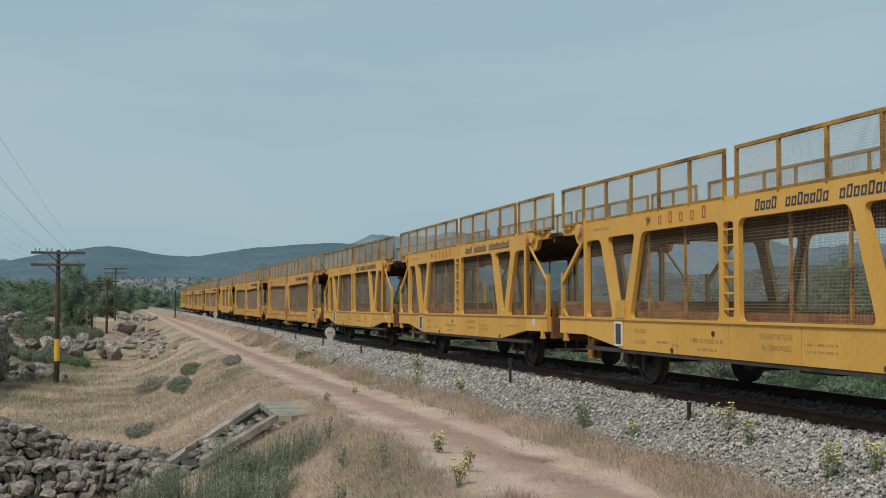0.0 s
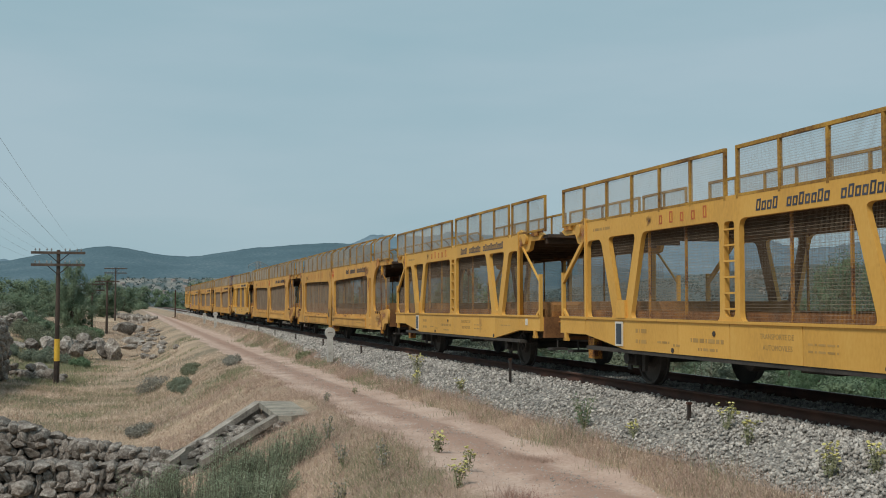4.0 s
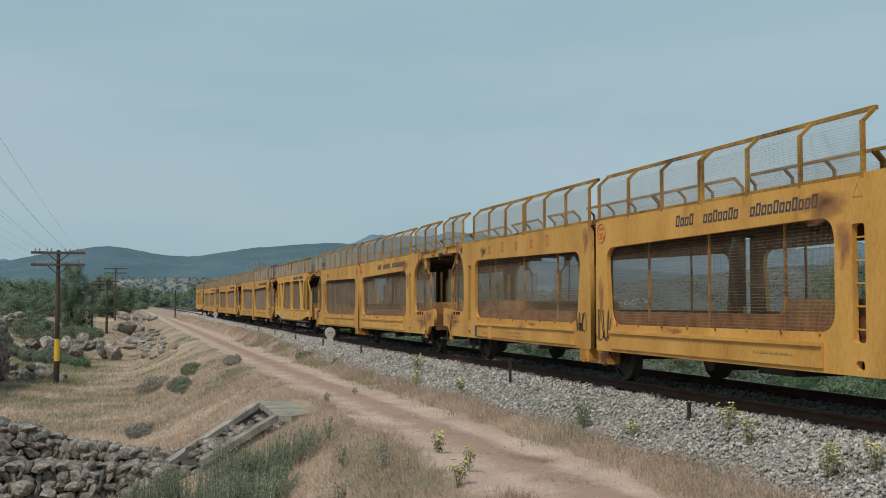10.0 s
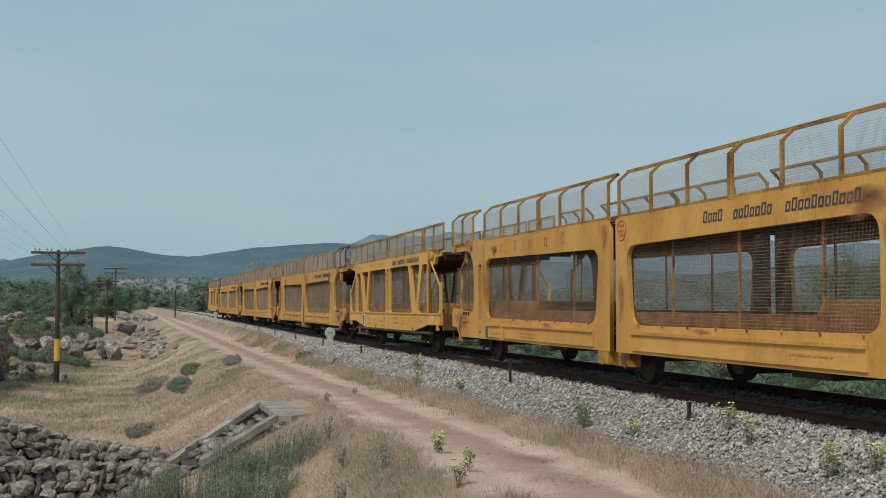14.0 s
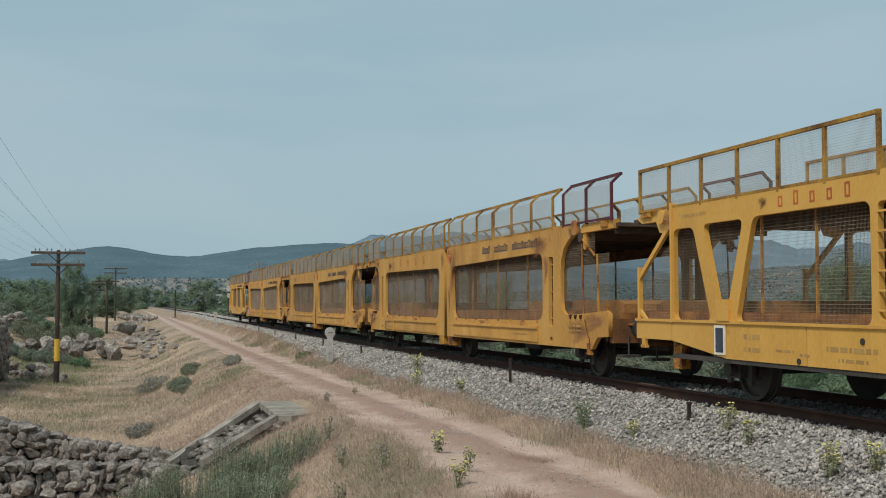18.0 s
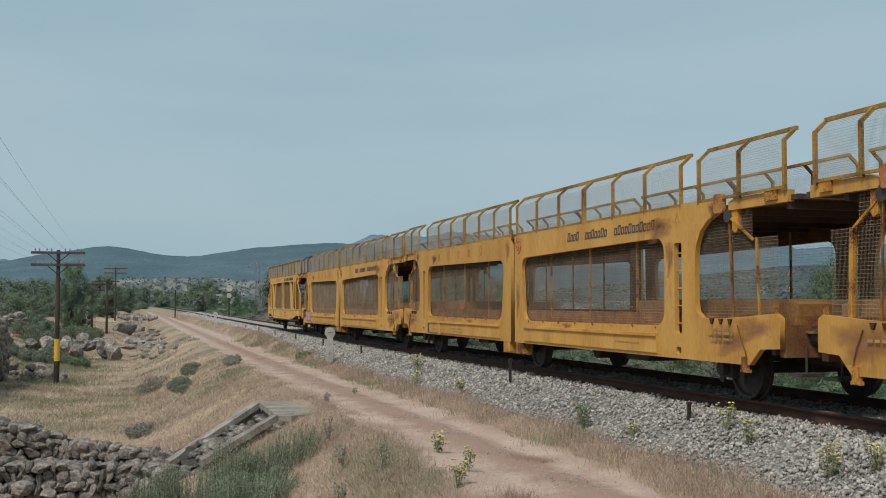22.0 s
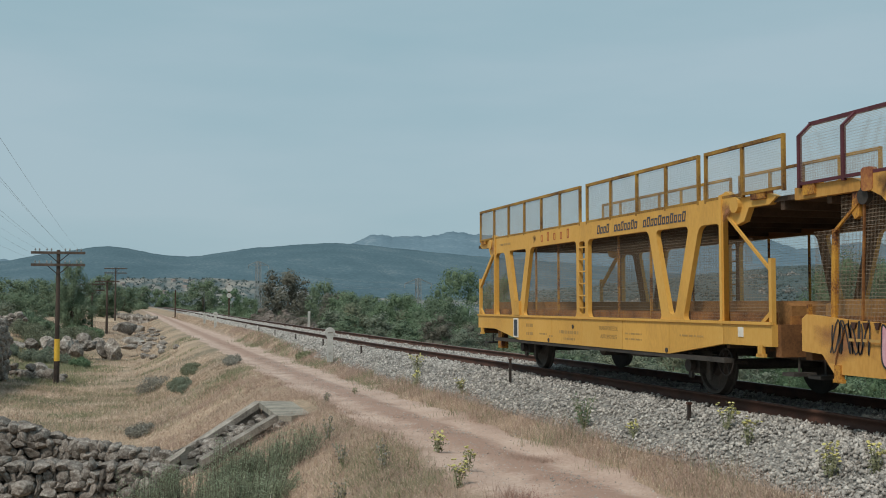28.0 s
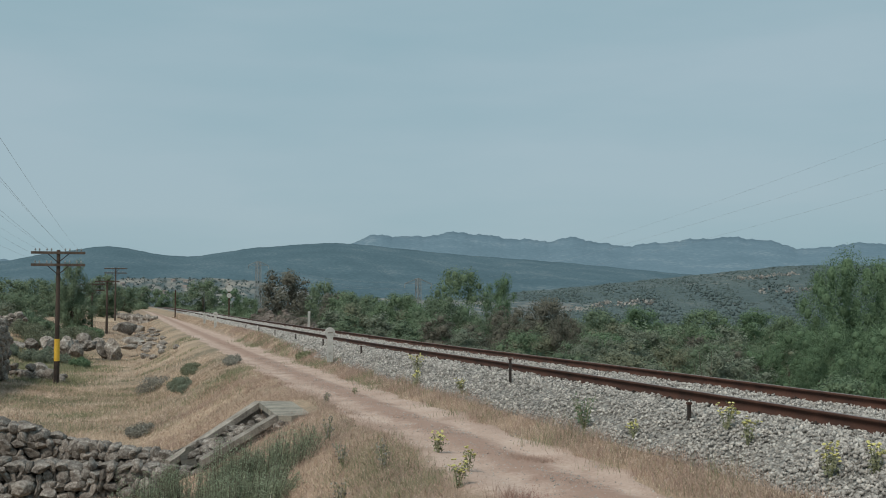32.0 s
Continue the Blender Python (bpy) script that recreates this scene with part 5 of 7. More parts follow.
for k, row in enumerate(TREES_LEFT + TREES_FAR + TREES_MID + TREES_NEAR):
    plant_tree(*row, k)


def scrub(name, places, sizes, leaves_each, leaf_size, material, label, seed):
    """A wide stand of low bushes, joined."""
    rng = np.random.default_rng(seed)
    c, r, mid = [], [], []
    for (x, y), s in zip(places, sizes):
        g = float(ground_z(x, y))
        for j in range(7):
            a, e = j * 2.399 + rng.uniform(-0.5, 0.5), rng.uniform(0.1, 1.0)
            c.append((x + 0.62 * s * math.cos(a) * math.cos(e), y + 0.62 * s * math.sin(a) * math.cos(e), g + s * (0.2 + 0.62 * math.sin(e))))
            r.append(s * rng.uniform(0.25, 0.48))
            mid.append((x, y, g + s * 0.2))
    v, f = with_core(c, r, len(places) * leaves_each, leaf_size, seed, 0.8, 0.5, mid)
    return tagged(new(name, quick_mesh(name, v, f, material)), label, "bushes", kind="stuff")


def dome_mesh(seed, material, leaves, leaf_size, lobes):
    """A rounded bush of leafy lobes, 1 m wide and 1 m high; scaled where it stands."""
    rng = np.random.default_rng(seed)
    c, r = [], []
    for k in range(lobes):
        h = 1 - (k + 0.5) / lobes * 1.02
        a, w = k * 2.399 + rng.uniform(-0.6, 0.6), math.sqrt(max(0, 1 - h * h))
        q = 0.40 * rng.uniform(0.62, 1.12)
        c.append((math.cos(a) * w * q, math.sin(a) * w * q, 0.08 + 0.76 * max(h, 0) * rng.uniform(0.78, 1.08)))
        r.append(rng.uniform(0.07, 0.19))
    v, f = leaf_quads(c, r, leaves, leaf_size, seed, 0.8, 0.35, 0.0, 0.55, around=(0, 0, 0.2))
    v2, f2 = lumps(c + [(0, 0, 0.32)], [q * 0.4 for q in r] + [0.32], seed + 1, 0.9)
    return quick_mesh("foliage", np.concatenate([v, v2]), np.concatenate([f, f2 + len(v)]), material)


LEAF_OLIVE = surf("olive_leaves", [(0.3, (0.145, 0.158, 0.103)), (0.5, (0.202, 0.218, 0.146)), (0.7, (0.271, 0.284, 0.201))], 0.5, 0.8, 0, 6, vary=0.16, island=True)
LEAF_SAGE = surf("grey_sage_leaves", [(0.3, (0.148, 0.174, 0.125)), (0.5, (0.201, 0.232, 0.171)), (0.7, (0.271, 0.301, 0.234))], 0.5, 0.8, 0, 6, vary=0.16, island=True)
see_through(LEAF_OLIVE)
see_through(LEAF_SAGE)
DOME_STEM = Shape()
for k in range(7):
    DOME_STEM.rod((0.03 * math.cos(k * 2.4), 0.03 * math.sin(k * 2.4), -0.06), (0.28 * math.cos(k * 2.4), 0.28 * math.sin(k * 2.4), 0.52), 0.02, 5, 0.008, caps=False)
DOME_STEM = DOME_STEM.mesh("stems", BARK)
DOME_LABELS = ["rounded olive-green bush on the slope beyond the track", "rounded grey-green bush on the slope beyond the track", "dark green holm oak bush beyond the track", "brownish-green bush beyond the track", "fresh green bush beyond the track"]
DOME_PAINT = [LEAF_OLIVE, LEAF_SAGE, LEAF[1], LEAF[3], LEAF[0]]
DOMES = [[dome_mesh(400 + 10 * q + j, DOME_PAINT[q], (8500, 4200)[j], (0.0150, 0.0235)[j], (40, 32)[j]) for j in range(2)] for q in range(5)]


def plant_dome(x, y, wide, high, kind, turn):
    b = tagged(new("bush"), DOME_LABELS[kind], "bush", "bushes beyond the track")
    part("foliage", DOMES[kind][1 if y > 62 else 0], DOME_PAINT[kind], b, "dense rounded lobes of small leaves")
    part("stems", DOME_STEM, BARK, b, "thin woody stems")
    b.matrix_basis = Matrix.Translation((x, y, float(ground_z(x, y)) - 0.05)) @ Matrix.Rotation(turn, 4, "Z") @ Matrix.Diagonal((wide, wide * 1.1, high, 1))


STANDING = [(18.0, 38.0, 4.0, 2.9, 0), (17.0, 29.2, 2.5, 2.7, 1), (22.6, 47.5, 3.4, 3.7, 1), (26.0, 52.5, 3.6, 3.6, 1), (16.6, 33.0, 2.2, 2.0, 1), (20.0, 33.2, 3.0, 2.7, 1), (15.6, 44.0, 2.6, 2.0, 0), (15.2, 24.5, 1.8, 1.7, 4), (15.6, 21.6, 2.2, 2.2, 4),
            (16.4, 52.0, 3.0, 2.8, 3), (16.2, 57.5, 3.2, 3.2, 3), (15.6, 63.0, 3.0, 2.7, 2), (15.4, 69.0, 3.2, 2.9, 1), (15.0, 76.0, 3.2, 2.8, 2), (15.0, 83.0, 3.4, 2.9, 1)]
rng = np.random.default_rng(23)
tries = 0
while len(STANDING) < 150 and tries < 5000:
    tries += 1
    x, y = 15 + 47 * rng.random() ** 1.3, 18 + 105 * rng.random()
    far = math.hypot(x, y)
    wide = min(2.0 + 0.028 * far, 5.0) * rng.uniform(0.75, 1.25)
    if x - wide / 2 > 13.0 and not (x < 19.5 and y > 84) and all(math.hypot(x - q[0], y - q[1]) > 0.40 * (wide + q[2]) for q in STANDING):
        STANDING.append((x, y, wide, min(1.5 + 0.026 * far, 4.0) * rng.uniform(0.8, 1.15), int(rng.choice(5, p=(0.27, 0.30, 0.18, 0.08, 0.17)))))
for k, row in enumerate(STANDING):
    plant_dome(*row, k * 1.1)


rng = np.random.default_rng(21)
for nm, n_b, x0, x1, y0, y1, size, lv, ls, mt, lb in (
        ("low_scrub", 95, 13.8, 38, 14, 85, (0.7, 1.5), 1000, 0.031, LEAF[0], "low green scrub on the slope beyond the track"),
        ("oak_scrub", 150, 17, 60, 40, 150, (1.1, 2.3), 560, 0.062, LEAF[1], "dark holm oak scrub beyond the track"),
        ("dry_scrub", 70, 16, 60, 30, 140, (0.9, 1.9), 420, 0.06, LEAF_OLIVE, "brownish dry scrub beyond the track"),
        ("valley_woods", 420, 40, 330, 60, 420, (2.6, 5.0), 190, 0.26, LEAF[0], "green woods filling the valley"),
        ("valley_oaks", 420, 40, 420, 80, 560, (2.6, 5.0), 190, 0.27, LEAF[1], "dark oak woods filling the valley"),
        ("left_woods", 130, -75, -9, 95, 260, (1.6, 3.2), 520, 0.11, LEAF_OLIVE, "green bushes beyond the meadow"),
        ("left_hedge", 60, -30, -5, 92, 135, (0.8, 1.8), 600, 0.065, LEAF_SAGE, "green bushes at the meadow's edge"),
        ("lineside_woods", 150, 11.5, 34, 115, 330, (1.6, 3.0), 560, 0.10, LEAF[1], "dark bushy trees along the far side of the track"),
        ("lineside_green", 70, 11.5, 30, 100, 300, (1.2, 2.4), 560, 0.09, LEAF[0], "green bushes along the far side of the track"),
        ("far_tree_line", 60, -14, 40, 300, 420, (2.4, 4.0), 420, 0.26, LEAF[1], "far line of trees at the end of the track")):
    bx, by = rng.uniform(x0, x1, n_b), y0 + (y1 - y0) * rng.random(n_b) ** 1.2
    ok = (np.abs(bx - XC) > 4.2) & ~((bx > 9) & (bx < 19) & (by > 86) & (by < 152)) & ~((bx > -4) & (bx < 5.5) & (by < 290))
    scrub(nm, list(zip(bx[ok], by[ok])), rng.uniform(*size, ok.sum()), lv, ls, mt, lb, int(rng.integers(1000)))


def slope_trees(name, spot, n, b0, b1, k0, k1, size, material, label, seed):
    """Far single trees and thickets on a hillside, joined."""
    rng = np.random.default_rng(seed)
    b, k = rng.uniform(b0, b1, n), rng.uniform(k0, k1, n)
    x, y, z = spot(b, k)
    r = rng.uniform(0.6, 1.5, n) * size
    v, f = leaf_quads(np.stack([x, y, z + r * 0.5], -1), r, n * 6, size * 0.6, seed, 0.6, 0.1)
    return tagged(new(name, quick_mesh(name, v, f, material)), label, "trees", kind="stuff")


# Leaf colour lightened and blued for haze on the far slopes.
FAR_LEAF = surf("hazed_foliage", [(0.35, (0.080, 0.110, 0.108)), (0.65, (0.100, 0.132, 0.126))], 0.05, 0.9, 0, 0.3, vary=0.3, island=True)
rng = np.random.default_rng(51)
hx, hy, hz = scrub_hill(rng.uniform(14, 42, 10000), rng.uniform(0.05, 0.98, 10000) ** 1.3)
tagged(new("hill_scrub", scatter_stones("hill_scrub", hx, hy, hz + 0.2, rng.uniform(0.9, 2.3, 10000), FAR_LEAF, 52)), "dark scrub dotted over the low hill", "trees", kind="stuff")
PALE_ROCK = surf("pale_hillside_rock", [(0.35, (0.24, 0.225, 0.205)), (0.65, (0.36, 0.33, 0.30))], 0.05, 0.95, 0, 0.3, vary=0.15, island=True)
for b0, b1, k0, k1, n, sd in ((23.6, 26.8, 0.42, 0.50, 60, 61), (30.6, 34.0, 0.76, 0.82, 50, 62), (20.2, 23.0, 0.38, 0.46, 40, 63), (32.0, 34.5, 0.50, 0.56, 26, 64)):
    slope_trees("rock_patches", scrub_hill, n, b0, b1, k0, k1, 1.9, PALE_ROCK, "pale bare rock patches on the scrub hill", sd)
HOUSE_WALL = surf("pale_distant_render", [(0.35, (0.30, 0.28, 0.26)), (0.65, (0.40, 0.37, 0.345))], 0.3, 0.9, 0, 2, vary=0.12)
HOUSE_ROOF = surf("faded_roof_tiles", [(0.35, (0.20, 0.15, 0.13)), (0.65, (0.27, 0.205, 0.18))], 0.3, 0.9, 0, 2, vary=0.12)
rng = np.random.default_rng(71)


def far_house(x, y, z, wide, deep, high, turn):
    """A small village house with a pitched roof, far off."""
    h = tagged(new("house"), "pale distant village house with a tiled roof", "house", "houses of the far village")
    h.matrix_basis = pose(x, y, z, 0, 0, turn)
    a, b = wide / 2, deep / 2
    part("wall", Shape().box(-a, a, -b, b, -1.0, high), HOUSE_WALL, h)
    part("roof", Shape().add([(-a - 0.1, -b - 0.1, high), (a + 0.1, -b - 0.1, high), (a + 0.1, b + 0.1, high), (-a - 0.1, b + 0.1, high), (-a - 0.1, 0, high + deep * 0.22), (a + 0.1, 0, high + deep * 0.22)], [(0, 1, 5, 4), (2, 3, 4, 5), (0, 4, 3), (1, 2, 5), (0, 3, 2, 1)]), HOUSE_ROOF, h)
    for k in range(2):
        part("window", Shape().box(-a * 0.5 + a * k - 0.2, -a * 0.5 + a * k + 0.2, -b - 0.04, -b + 0.05, 0.4, 0.9), DARK_STEEL, h)


for k in range(26):
    hx, hy, hz = pale_fields(rng.uniform(-0.9, 5.2), rng.uniform(0.35, 0.95))
    far_house(float(hx), float(hy), float(hz), rng.uniform(2.0, 3.6), rng.uniform(2.0, 3.0), rng.uniform(1.0, 1.7), rng.uniform(-40, 40))
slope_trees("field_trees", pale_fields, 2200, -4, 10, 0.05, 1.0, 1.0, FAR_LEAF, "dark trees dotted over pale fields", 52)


def blades(name, x, y, high, wide, material, label, seed, lean=0.35, category="grass"):
    """Grass blades, one narrow triangle each, joined."""
    rng = np.random.default_rng(seed)
    n = len(x)
    z = np.maximum(ground_z(x, y), np.where(np.abs(x - XC) < 2.4, np.interp(x, bed_x, bed_h) + lift(y), -99)) - 0.01
    a = rng.uniform(0, math.tau, n)
    dx, dy = np.cos(a) * wide / 2, np.sin(a) * wide / 2
    tx, ty = rng.normal(0, lean, n) * high, rng.normal(0, lean, n) * high
    base = np.stack([x, y, z], -1)
    v = np.stack([base + np.stack([-dx, -dy, 0 * x], -1), base + np.stack([dx, dy, 0 * x], -1),
                  base + np.stack([tx, ty, high], -1)], 1)
    return tagged(new(name, quick_mesh(name, v.reshape(-1, 3), np.arange(n * 3).reshape(-1, 3), material)), label, category, kind="stuff")


def on_path(x, y):
    fray = 0.11 * np.random.default_rng(len(x)).normal(size=len(x)) + 0.08 * wave(x, y, 1.9, 6.0)
    return (x > path_left(y) + 0.6 * path_edge(y, 0.0) + fray) & (x < path_right(y) + 0.6 * path_edge(y, 3.0) - fray)


def clump_field(n, x0, x1, y0, y1, fall, seed, tight=0.16, per=14):
    """Places for grass in tufts."""
    rng = np.random.default_rng(seed)
    m = n // per
    cx, cy = rng.uniform(x0, x1, m), y0 + (y1 - y0) * rng.random(m) ** fall
    x = np.repeat(cx, per) + rng.normal(0, tight, m * per)
    y = np.repeat(cy, per) + rng.normal(0, tight, m * per)
    return x, y, rng


def foot_line(y):
    """How far the verge reaches up the ballast."""
    return 6.34 + 0.06 * np.sin(y * 1.3) + 0.04 * np.sin(y * 3.7) + 0.5 * smooth(26, 60, y)


def not_ditch(x, y):
    return ~((x < 3.6) & (x > -8) & (y > 21.0) & (y < 23.6))


x, y, rg = clump_field(270000, -6.0, 4.1, 8.5, 48, 1.5, 31)
ok = ~on_path(x, y) & not_ditch(x, y)
x, y = x[ok], y[ok]
blades("dry_bank_grass", x, y, rg.uniform(0.02, 0.09, len(x)) * (0.7 + 0.5 * (wave(x, y, 0.5, 3) > 0.2)) * (0.7 + 0.3 * smooth(3.7, 2.6, x)), 0.004 + 0.0003 * y, STRAW, "dry straw-coloured grass on the bank", 32, 0.7)
x, y, rg = clump_field(90000, -14, 2.6, 30, 150, 1.4, 33, 0.4, 20)
ok = not_ditch(x, y)
x, y = x[ok], y[ok]
blades("dry_meadow_grass", x, y, rg.uniform(0.04, 0.15, len(x)), 0.004 + 0.0004 * y, STRAW, "dry yellow meadow grass", 34)
x, y, rg = clump_field(140000, 5.25, 6.55, 8, 150, 1.9, 35)
x = np.where(x > 5.9, 5.9 + (x - 5.9) * (1 + 0.75 * smooth(28, 60, y)), x)
ok = ~on_path(x, y) & (x < foot_line(y))
x, y = x[ok], y[ok]
blades("verge_grass", x, y, rg.uniform(0.02, 0.11, len(x)) * (0.4 + 0.6 * smooth(5.5, 6.1, x)), 0.0035 + 0.00026 * y, STRAW, "dry brown grass between the path and the ballast", 36, 0.7)
x, y, rg = clump_field(9000, 4.50, 5.05, 8, 60, 1.4, 37, 0.10, 30)
blades("path_middle_grass", x, y, rg.uniform(0.015, 0.05, len(x)), 0.005 + 0.0003 * y, RED_GRASS, "short reddish dry growth along the middle of the path", 38, 0.8)
x, y, rg = clump_field(50000, 0.5, 4.0, 9, 34, 1.9, 47, 0.22, 50)
ok = ~on_path(x, y) & not_ditch(x, y)
x, y = x[ok], y[ok]
blades("pinkish_bank_grass", x, y, rg.uniform(0.03, 0.11, len(x)), 0.0035 + 0.00024 * y, RED_GRASS, "patches of pinkish-brown seed grass on the bank", 48, 0.65)
x, y, rg = clump_field(9000, 2.7, 3.75, 12.0, 16, 1.0, 49, 0.24, 160)
ok = ~on_path(x, y)
x, y = x[ok], y[ok]
blades("olive_bank_grass", x, y, rg.uniform(0.04, 0.11, len(x)), 0.004 + 0.0002 * y, GREEN_GRASS, "olive-green grass beside the path", 50, 0.6)


def seed_grass(name, x, y, high, head, material, label, seed):
    """Grass stems that each carry a drooping seed head, joined."""
    rng = np.random.default_rng(seed)
    n = len(x)
    foot = np.stack([x, y, np.maximum(ground_z(x, y), np.where(np.abs(x - XC) < 2.4, np.interp(x, bed_x, bed_h) + lift(y), -99)) - 0.01], -1)
    tip = foot + np.stack([rng.normal(0, 0.28, n) * high, rng.normal(0, 0.28, n) * high, high], -1)
    a = rng.uniform(0, math.tau, n)
    side = np.stack([np.cos(a), np.sin(a), 0 * a], -1)
    droop = tip + np.stack([rng.normal(0, 0.5, n), rng.normal(0, 0.5, n), rng.uniform(0.2, 0.9, n)], -1) * head[:, None]
    mid = (tip + droop) / 2
    v = np.stack([foot - side * 0.0016, foot + side * 0.0016, tip, tip, mid - side * head[:, None] * 0.20, mid + side * head[:, None] * 0.20, droop], 1).reshape(-1, 3)
    k = np.arange(n)[:, None] * 7
    f = np.concatenate([k + [0, 1, 2], k + [3, 4, 5], k + [4, 6, 5]])
    return tagged(new(name, quick_mesh(name, v, f, material)), label, "grass", kind="stuff")


SEED_PINK = surf("pinkish_seed_heads", [(0.35, (0.36, 0.255, 0.205)), (0.65, (0.50, 0.38, 0.31))], 1.0, 0.9, 0, 6, vary=0.3, island=True)
SEED_RED = surf("red_seed_heads", [(0.35, (0.26, 0.12, 0.10)), (0.65, (0.38, 0.20, 0.165))], 1.0, 0.9, 0, 6, vary=0.3, island=True)
x, y, rg = clump_field(26000, 1.4, 4.1, 9, 26, 1.6, 57, 0.4, 40)
ok = ~on_path(x, y) & not_ditch(x, y)
x, y = x[ok], y[ok]
seed_grass("pink_seed_grass", x, y, rg.uniform(0.07, 0.24, len(x)), rg.uniform(0.012, 0.032, len(x)), SEED_PINK, "dry pinkish grass with drooping seed heads on the bank", 58)
x, y, rg = clump_field(16000, 5.6, 6.55, 9, 34, 1.4, 59, 0.25, 50)
ok = ~on_path(x, y) & (x < foot_line(y))
x, y = x[ok], y[ok]
seed_grass("verge_seed_grass", x, y, rg.uniform(0.07, 0.22, len(x)), rg.uniform(0.012, 0.032, len(x)), SEED_PINK, "dry pinkish grass with seed heads along the ballast", 60)
x, y, rg = clump_field(700, 3.6, 4.1, 9.2, 10.6, 1.0, 83, 0.10, 40)
seed_grass("red_seed_heads", x, y, rg.uniform(0.08, 0.20, len(x)), rg.uniform(0.010, 0.022, len(x)), SEED_RED, "dark red grass heads in tufts beside the path", 84)
x, y, rg = clump_field(5000, 3.75, 4.35, 8.3, 11.0, 1.0, 39)
ok = x < 3.9 + 0.55 * smooth(10.5, 9, y)
x, y = x[ok], y[ok]
blades("red_seed_grass", x, y, rg.uniform(0.06, 0.20, len(x)), np.full(len(x), 0.006), RED_GRASS, "reddish seed grass in tufts beside the path", 40)
x, y, rg = clump_field(14000, 5.5, 6.7, 8, 70, 1.3, 41, 0.12, 40)
ok = ~on_path(x, y) & (x < foot_line(y))
x, y = x[ok], y[ok]
blades("verge_weeds", x, y, rg.uniform(0.05, 0.22, len(x)), 0.004 + 0.0002 * y, RED_GRASS, "dry reddish-brown weeds along the ballast", 42)
x, y, rg = clump_field(24000, -8, 3.7, 16, 75, 1.3, 43, 0.34, 150)
ok = ~on_path(x, y) & not_ditch(x, y)
x, y = x[ok], y[ok]
blades("green_tufts", x, y, rg.uniform(0.05, 0.17, len(x)), 0.004 + 0.00026 * y, GREEN_GRASS, "patches of olive-green grass in the dry bank", 44)
x, y, rg = clump_field(24000, -9, -2.2, 50, 73, 1.0, 53, 0.7, 260)
blades("meadow_green", x, y, rg.uniform(0.08, 0.26, len(x)), 0.006 + 0.0003 * y, GREEN_GRASS, "olive-green grass growing in the meadow's damp patches", 54)
x, y, rg = clump_field(12000, -4.5, 0.9, 26, 47, 1.0, 55, 0.6, 300)
blades("ditch_side_green", x, y, rg.uniform(0.04, 0.14, len(x)), 0.005 + 0.0003 * y, GREEN_GRASS, "faint olive-green bands of grass low in the meadow", 56)
x, y, rg = clump_field(7000, 5.6, 6.7, 9, 60, 1.4, 45, 0.2, 60)
ok = x < foot_line(y)
x, y = x[ok], y[ok]
blades("verge_green", x, y, rg.uniform(0.08, 0.24, len(x)), 0.004 + 0.00022 * y, GREEN_GRASS, "patches of olive-green weeds along the ballast", 46)


def bush(name, x, y, rx, ry, high, leaves, size, material, label, seed, group=""):
    """A leafy bush on woody stems."""
    rng = np.random.default_rng(seed)
    b = tagged(new(name), label, "bush", group)
    g = float(ground_z(x, y))
    b.matrix_basis = pose(x, y, g)
    stems = Shape()
    c, r = [], []
    for k in range(16):
        a, d = k * 2.399, math.sqrt((k + 0.5) / 16)
        px_, py_ = math.cos(a) * d * rx * 0.8, math.sin(a) * d * ry * 0.8
        pz_ = float(ground_z(x + px_, y + py_)) - g + high * (0.62 - 0.28 * d) * rng.uniform(0.7, 1.2)
        c.append((px_, py_, pz_))
        r.append(high * rng.uniform(0.20, 0.46))
        stems.rod((px_ * 0.3, py_ * 0.3, float(ground_z(x + px_ * 0.3, y + py_ * 0.3)) - g - 0.05), (px_, py_, pz_), 0.012, 5, 0.005, caps=False)
    v, f = leaf_quads(c, r, int(leaves * 1.7), size, seed + 1, 0.85, 0.3, 0.8)
    part("stems", stems, BARK, b, "thin woody stems")
    part("foliage", quick_mesh("foliage", v, f, material), material, b, "dense small leaves")
    return b


